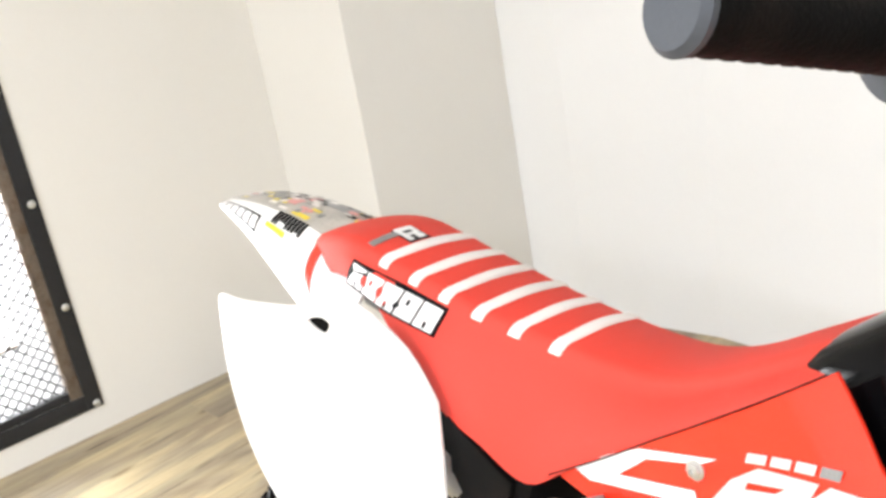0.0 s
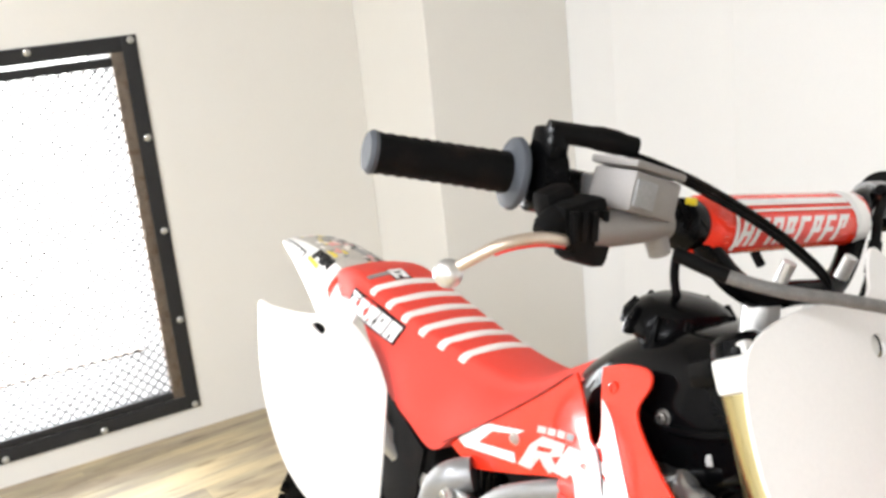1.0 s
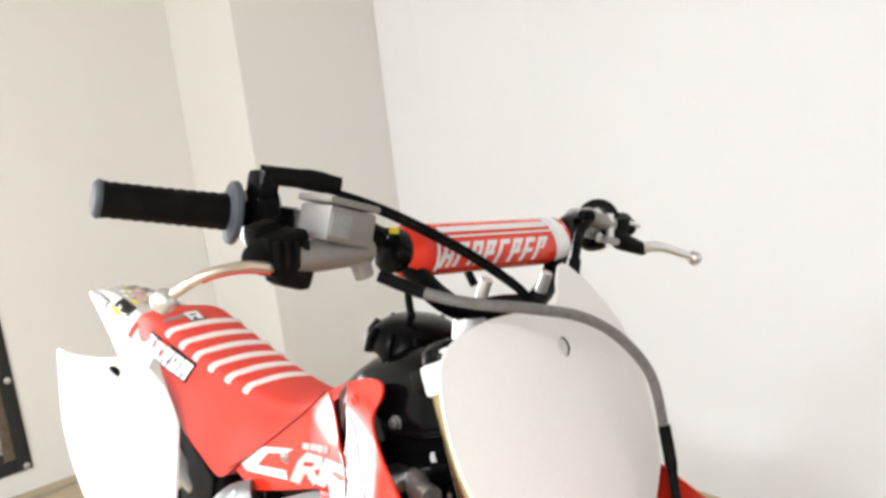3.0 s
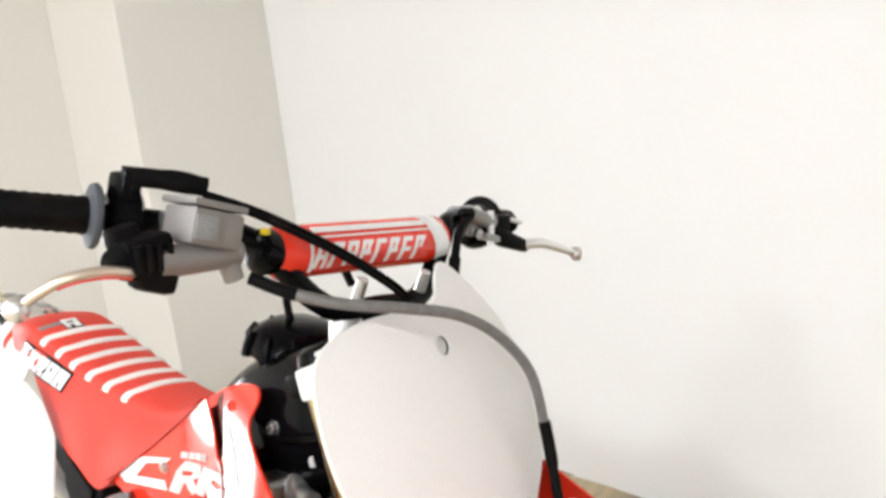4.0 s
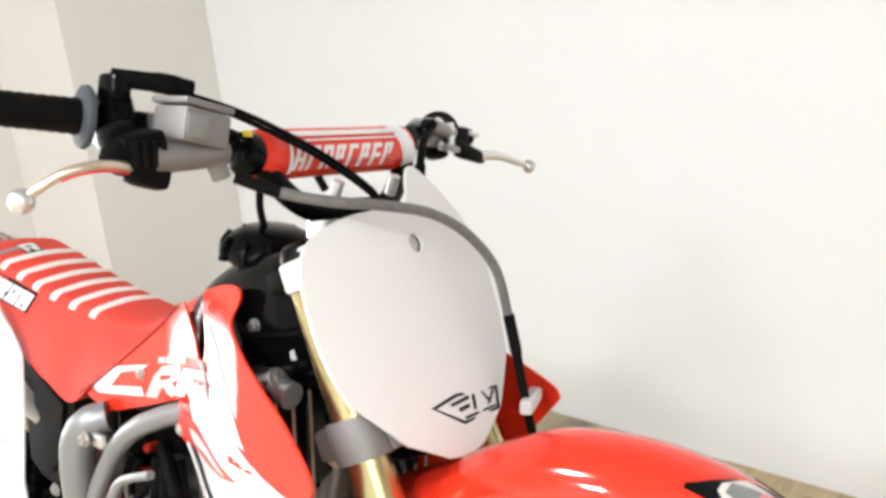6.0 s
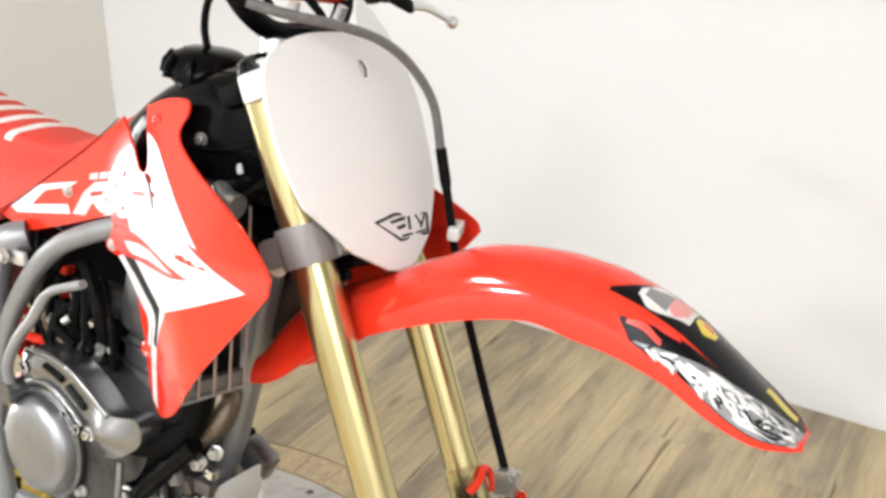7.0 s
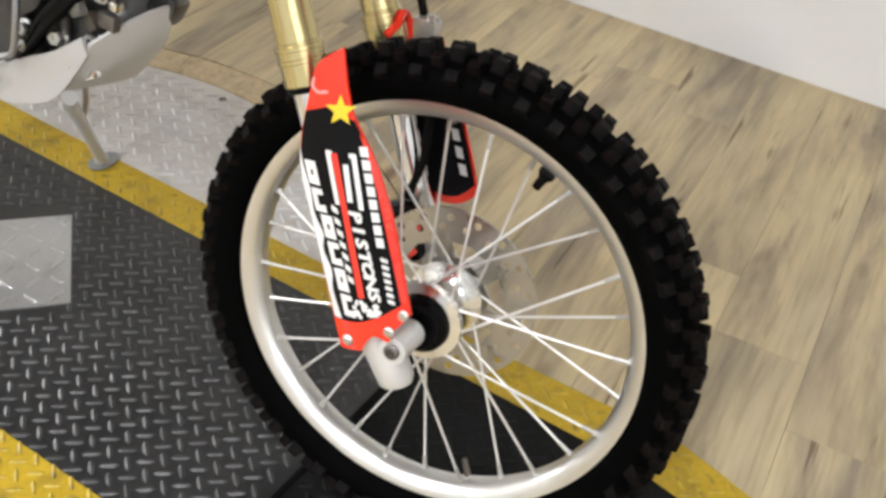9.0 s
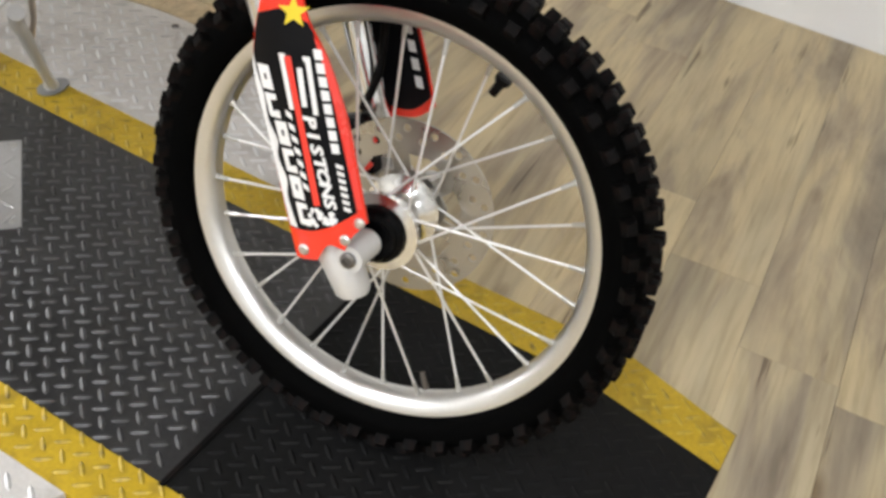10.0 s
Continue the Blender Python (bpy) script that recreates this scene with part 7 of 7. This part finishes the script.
for u, w, r in ((-0.640, 0.276, 0.012), (-0.617, 0.262, 0.010)):
    bpart("cover_recess", tubes(([V(u, -0.118, w), V(u, -0.1195, w)], [r, r * 0.9]), seg=14), "black", "", eng)
    bm = bmesh.new()
    bolt(bm, V(u, -0.1195, w), (0, -1, 0), 0.005, 0.008)
    bpart("cover_bolt", bm, "chrome", "", eng)
lid = [(0.0, 0.034), (0.030, 0.0335), (0.050, 0.031), (0.060, 0.0265), (0.0645, 0.019), (0.066, 0.0), ]
bpart("clutch_lid", turned(lid[::-1], Matrix.Translation((-0.684, -0.112, 0.222)) @ pose(0, 0, 0, 90), 48), "lid", "brushed round clutch lid", eng)
bpart("lid_ring", turned([(0.068, 0.0), (0.074, 0.002), (0.075, 0.008), (0.070, 0.011), (0.066, 0.009)], Matrix.Translation((-0.684, -0.112, 0.222)) @ pose(0, 0, 0, 90), 48), "cast", "", eng)
for a in (130, 185, 240, 290, 325):
    bm = bmesh.new()
    bolt(bm, V(-0.684 + 0.083 * math.cos(radians(a)), -0.112, 0.222 + 0.083 * math.sin(radians(a))), (0, -1, 0), 0.0055, 0.012)
    bpart("cover_bolt", bm, "zinc", "", eng)
# water pump and its pipes
hz = spline([V(-0.520, -0.112, 0.275), V(-0.490, -0.092, 0.276), V(-0.458, -0.078, 0.300), V(-0.440, -0.078, 0.335), V(-0.430, -0.082, 0.372)], 5)
bpart("water_hose", tubes((hz, 0.0165), seg=16), "rubber", "black water hose", eng)
bpart("oil_pipe", tubes((spline([V(-0.535, -0.118, 0.245), V(-0.532, -0.125, 0.20), V(-0.545, -0.122, 0.165), V(-0.575, -0.118, 0.15)], 5), 0.0042), seg=10), "satin", "", eng)
bpart("lower_stay", tubes(([V(-0.565, -0.095, 0.155), V(-0.500, -0.095, 0.225), V(-0.440, -0.085, 0.288)], 0.0125), seg=12), "black", "black lower engine stay", eng)
rng = random.Random(6)
for k, (x, y, z, r) in enumerate(((-0.458, -0.060, 0.250, 0.013), (-0.431, -0.058, 0.272, 0.012), (-0.510, -0.062, 0.223, 0.013), (-0.48, -0.058, 0.214, 0.010), (-0.545, -0.10, 0.192, 0.014), (-0.60, -0.112, 0.158, 0.012), (-0.515, -0.075, 0.185, 0.016), (-0.486, -0.05, 0.185, 0.014))):
    bm = bmesh.new()
    bolt(bm, V(x, y, z), (0.3, -1, 0.1), r * 0.6, r)
    bpart("case_bolt", bm, "zinc", "", eng)
rng = random.Random(31)
for k in range(22):
    p = V(rng.uniform(-0.60, -0.43), rng.uniform(-0.098, -0.062), rng.uniform(0.145, 0.245))
    if rng.random() < 0.5:
        bm = tubes(([p, p + V(rng.uniform(-0.018, 0.018), -0.008, rng.uniform(-0.018, 0.018))], [rng.uniform(0.006, 0.011), rng.uniform(0.004, 0.008)]), seg=10)
    else:
        bm = box(rng.uniform(0.012, 0.03), 0.012, rng.uniform(0.01, 0.024), Matrix.Translation(p) @ Matrix.Rotation(rng.uniform(-0.8, 0.8), 4, "Y"), 0.003)
    bpart("case_lug", bm, rng.choice(("bright_cast", "cast", "chrome", "steel")), "", eng)
bpart("flange", box(0.05, 0.03, 0.04, Matrix.Translation((-0.44, 0.02, 0.232)) @ Matrix.Rotation(0.5, 4, "Y"), 0.008), "cast", "", eng)
bpart("flange", box(0.034, 0.03, 0.034, Matrix.Translation((-0.492, 0.045, 0.228)) @ Matrix.Rotation(-0.4, 4, "Y"), 0.008), "rubber", "", eng)
# kick-start lever
kick = spline([V(-0.555, -0.150, 0.474), V(-0.600, -0.151, 0.458), V(-0.622, -0.152, 0.446), V(-0.640, -0.152, 0.424), V(-0.655, -0.152, 0.405), V(-0.690, -0.150, 0.370), V(-0.720, -0.146, 0.325), V(-0.728, -0.136, 0.285)], 4)
bpart("kick_lever", tubes((kick, [0.0056] * 9 + [0.0070] * (len(kick) - 9)), seg=12), "frame", "silver kick-start lever")
bpart("kick_boss", tubes(([V(-0.728, -0.10, 0.285), V(-0.728, -0.148, 0.285)], [0.017, 0.015]), seg=16), "cast")
# carburettor, shock and dark innards
bm = box(0.06, 0.06, 0.07, Matrix.Translation((-0.665, -0.03, 0.385)) @ Matrix.Rotation(0.2, 4, "Y"), 0.012)
tube(bm, [V(-0.70, -0.03, 0.40), V(-0.60, -0.03, 0.405)], [0.026, 0.024], 16)
tube(bm, [V(-0.668, -0.03, 0.36), V(-0.665, -0.035, 0.325)], [0.022, 0.017], 16)
carb = bpart("carburettor", bm, "cast", "grey carburettor")
bpart("inlet_boot", tubes(([V(-0.76, 0.0, 0.43), V(-0.70, -0.02, 0.405)], [0.030, 0.025]), seg=18), "rubber", "", carb)
for k, (p, q, r) in enumerate((((-0.640, -0.060, 0.44), (-0.600, -0.075, 0.33), 0.006), ((-0.655, -0.065, 0.39), (-0.615, -0.07, 0.30), 0.005), ((-0.690, -0.06, 0.36), (-0.64, -0.08, 0.325), 0.007), ((-0.66, -0.07, 0.46), (-0.615, -0.075, 0.36), 0.009))):
    bpart("inner_hose", tubes((spline([V(*p), (V(*p) + V(*q)) / 2 + V(0.02, -0.01, 0), V(*q)], 4), r), seg=8), "rubber", "black hose beside the carburettor", carb)
for k, (x, y, z, r) in enumerate(((-0.655, -0.068, 0.352, 0.012), (-0.632, -0.072, 0.338, 0.010), (-0.618, -0.07, 0.365, 0.009), (-0.642, -0.07, 0.318, 0.010))):
    bpart("carb_fitting", tubes(([V(x, y, z), V(x + 0.004, y - 0.016, z - 0.004)], [r, r * 0.8]), seg=12), "zinc", "", carb)
bpart("carb_body", box(0.052, 0.024, 0.034, Matrix.Translation((-0.648, -0.066, 0.350)) @ Matrix.Rotation(0.3, 4, "Y"), 0.009), "cast", "", carb)
rng = random.Random(21)
for x, y, z in ((-0.693, -0.060, 0.398), (-0.718, -0.060, 0.350), (-0.688, -0.062, 0.378), (-0.600, -0.072, 0.318)):
    bpart("connector", box(0.013, 0.012, 0.026, Matrix.Translation((x, y, z)) @ Matrix.Rotation(rng.uniform(-0.5, 0.5), 4, "Y"), 0.003), "clear", "", carb)
for k in range(9):
    a = V(rng.uniform(-0.73, -0.635), rng.uniform(-0.085, -0.06), rng.uniform(0.40, 0.47))
    b = V(a.x + rng.uniform(-0.03, 0.03), rng.uniform(-0.095, -0.07), rng.uniform(0.30, 0.37))
    mid = (a + b) / 2 + V(rng.uniform(-0.03, 0.03), -0.012, 0)
    bpart("black_hose", tubes((spline([a, mid, b], 5), rng.choice((0.0035, 0.005, 0.007))), seg=8), "rubber", "", carb)
for k in range(10):
    p = V(rng.uniform(-0.71, -0.60), rng.uniform(-0.095, -0.075), rng.uniform(0.31, 0.40))
    bpart("hose_clip", tubes(([p, p + V(rng.uniform(-0.006, 0.006), -0.007, rng.uniform(-0.006, 0.006))], [0.006, 0.0045]), seg=10), "zinc", "", carb)
coil = [V(-0.765 - 0.012 * t + 0.033 * math.cos(2 * math.pi * 6 * t), -0.052 + 0.033 * math.sin(2 * math.pi * 6 * t), 0.43 - 0.20 * t) for t in [k / 96 for k in range(97)]]
shock = bpart("shock_spring", tubes((coil, 0.0066), seg=8), "red", "red rear shock spring")
bpart("shock_body", tubes(([V(-0.762, -0.052, 0.48), V(-0.78, -0.052, 0.18)], 0.018), seg=14), "black", "", shock)
# black backing sheet added to darken the recess as shade would
bpart("inner_cover", sheet([[-0.83, 0.20], [-0.625, 0.26], [-0.598, 0.34], [-0.592, 0.44], [-0.60, 0.53], [-0.75, 0.53], [-0.83, 0.42]], lambda u, w: -0.030, 0.012, 0.05), "rubber", "black sheet giving the shaded recess behind the carburettor")
bpart("inner_fairing", box(0.30, 0.10, 0.16, Matrix.Translation((-0.61, 0.045, 0.50)), 0.03), "black", "black ducting under the tank")
# filler sheet added so the bright wall doesn't show through the gap
bpart("inner_cowl", sheet([[-0.43, 0.62], [-0.33, 0.60], [-0.345, 0.50], [-0.385, 0.38], [-0.43, 0.36]], lambda u, w: 0.030, 0.012, 0.05), "cowl", "brown-black sheet added to fill the view between the radiators")
bpart("coil_box", box(0.08, 0.06, 0.10, Matrix.Translation((-0.50, 0.02, 0.50)), 0.012), "black")
bpart("frame_gusset", sheet([[-0.62, 0.50], [-0.45, 0.56], [-0.37, 0.62], [-0.365, 0.54], (-0.42, 0.46), (-0.52, 0.44), [-0.60, 0.45]], lambda u, w: -0.02, 0.04, 0.05), "black", "", fr)

# radiators with guards of thin bars
for s in (-1, 1):
    rm = Matrix.Translation((-0.424, s * 0.089, 0.488)) @ Matrix.Rotation(0.02, 4, "Y") @ Matrix.Rotation(s * 0.12, 4, "Z")
    rad = bpart("radiator", box(0.030, 0.092, 0.210, rm, 0.006), "rubber", "dark radiator behind a barred guard")
    bpart("radiator_tank", box(0.032, 0.094, 0.024, rm @ Matrix.Translation((0, 0, 0.112)), 0.008), "satin", "", rad)
    bpart("radiator_tank", box(0.040, 0.096, 0.022, rm @ Matrix.Translation((0.003, 0, -0.112)), 0.006), "greige", "", rad)
    for k in range(5):
        y = -0.042 + k * 0.021
        bpart("guard_bar", tubes(([rm @ V(0.026, y, -0.121), rm @ V(0.029, y, 0.0), rm @ V(0.026, y, 0.118)], 0.0019), seg=6), "grille", "", rad)
    bpart("guard_rail", tubes(([rm @ V(0.024, -0.047, -0.121), rm @ V(0.024, 0.047, -0.121)], 0.003), seg=8), "frame", "", rad)
bm = tubes((spline([V(-0.425, -0.060, 0.612), V(-0.405, -0.080, 0.602), V(-0.390, -0.088, 0.594), V(-0.372, -0.088, 0.590)], 4), [0.010] * 4 + [0.0125] * 5 + [0.0145] * 4), seg=14)
bpart("radiator_neck", bm, "alu", "silver radiator neck")
bpart("radiator_bracket", box(0.08, 0.05, 0.022, Matrix.Translation((-0.415, -0.055, 0.627)) @ Matrix.Rotation(-0.2, 4, "Y"), 0.006), "foot")
bpart("cross_hose", tubes((spline([V(-0.378, -0.05, 0.60), V(-0.36, 0.0, 0.585), V(-0.378, 0.05, 0.60)], 5), 0.011), seg=12), "rubber")
bpart("horn_boss", tubes(([V(-0.335, -0.05, 0.535), V(-0.325, -0.075, 0.53)], [0.012, 0.010]), seg=14), "alu")

# skid plate in two wings
SKID = [[-0.650, 0.080], (-0.625, 0.106), (-0.572, 0.142), (-0.507, 0.173), [-0.461, 0.204], [-0.453, 0.184], (-0.498, 0.120), (-0.553, 0.091), (-0.615, 0.076)]
bm = sheet(SKID, lambda u, w: -0.090 - 0.012 * math.sin(math.pi * clamp01((u + 0.65) / 0.2)), 0.004, 0.015)
sk = bpart("skid_plate", bm, "skid", "pale skid plate under the engine")
side_line = spline([V(-0.457, 0, 0.196), V(-0.470, 0, 0.170), V(-0.490, 0, 0.138), V(-0.512, 0, 0.122)], 3)
mid_line = spline([V(-0.422, 0, 0.236), V(-0.428, 0, 0.205), V(-0.442, 0, 0.174), V(-0.486, 0, 0.124)], 3)
rows = [[a.lerp(b, 1 - (y / 0.088) ** 2) + V(0, y, 0) for a, b in zip(side_line, mid_line)] for y in (-0.086, -0.066, -0.044, -0.022, 0.0, 0.014)]
bpart("skid_centre", shell(rows, 0.004), "foot", "", sk)
# brake pedal and footpeg, right
ped = spline([V(-0.800, -0.115, 0.085), V(-0.74, -0.128, 0.092), V(-0.68, -0.130, 0.112), V(-0.62, -0.126, 0.126), V(-0.585, -0.118, 0.128)], 5)
bpart("brake_pedal", tubes((ped, [0.0065] * (len(ped) - 5) + [0.0065, 0.0065, 0.006, 0.006, 0.005]), seg=12), "alu", "silver rear brake pedal")
bpart("footpeg", box(0.05, 0.07, 0.012, Matrix.Translation((-0.80, -0.15, 0.075)), 0.004), "cast", "toothed footpeg")
# side stand on the left, its foot on the floor
foot = V(-0.868, 0.294, -0.254)
leg = [V(-0.630, 0.030, 0.035), V(-0.713, 0.100, -0.027), V(-0.772, 0.160, -0.078), foot + V(0.010, -0.010, 0.020), foot + V(0.002, -0.002, 0.010)]
st = bpart("side_stand", tubes((leg, [0.0115, 0.0115, 0.0110, 0.0105, 0.0135]), seg=12), "foot", "silver side stand leg resting on the stripe")
inv = BODY.inverted()
pad_c = BODY @ foot
ring = [(0.030 * math.cos(t) * (1.25 if math.cos(t) > 0 else 0.9), 0.021 * math.sin(t)) for t in [2 * math.pi * k / 16 for k in range(16)]]
bpart("stand_foot", loft([[inv @ V(pad_c.x + x, pad_c.y + y, z) for x, y in ring] for z in (0.0022, 0.006)]), "frame", "", st)
bpart("stand_spring", tubes(([V(-0.660, 0.080, 0.09), V(-0.735, 0.15, -0.035), V(-0.785, 0.188, -0.095)], 0.0055), seg=8), "bronze", "", st)
# swingarm and rear wheel
for s in (-1, 1):
    bpart("swingarm", tubes(([V(-0.82, s * 0.085, 0.06), V(-1.0, s * 0.085, 0.05), V(-1.285, s * 0.085, 0.007)], [0.026, 0.024, 0.018]), seg=12), "frame", "silver swingarm")
build_wheel("rear_wheel", bpart, (-1.285, 0, 0.007), (0.205, 0.094, 0.277, 40, 0.0135), 0.214, 0.052, 28, 0.1, 0.045, 0.075, "alu", "silver alloy rear rim with steel spokes")
bpart("rear_disc", turned([(0.045, 0.0465), (0.095, 0.0465), (0.095, 0.0495), (0.045, 0.0495)], Matrix.Translation((-1.285, 0, 0.007)) @ SIDE, 40, closed=True), "disc")


# ---- floor pieces ----
build_plates()
build_ring()
build_floor()
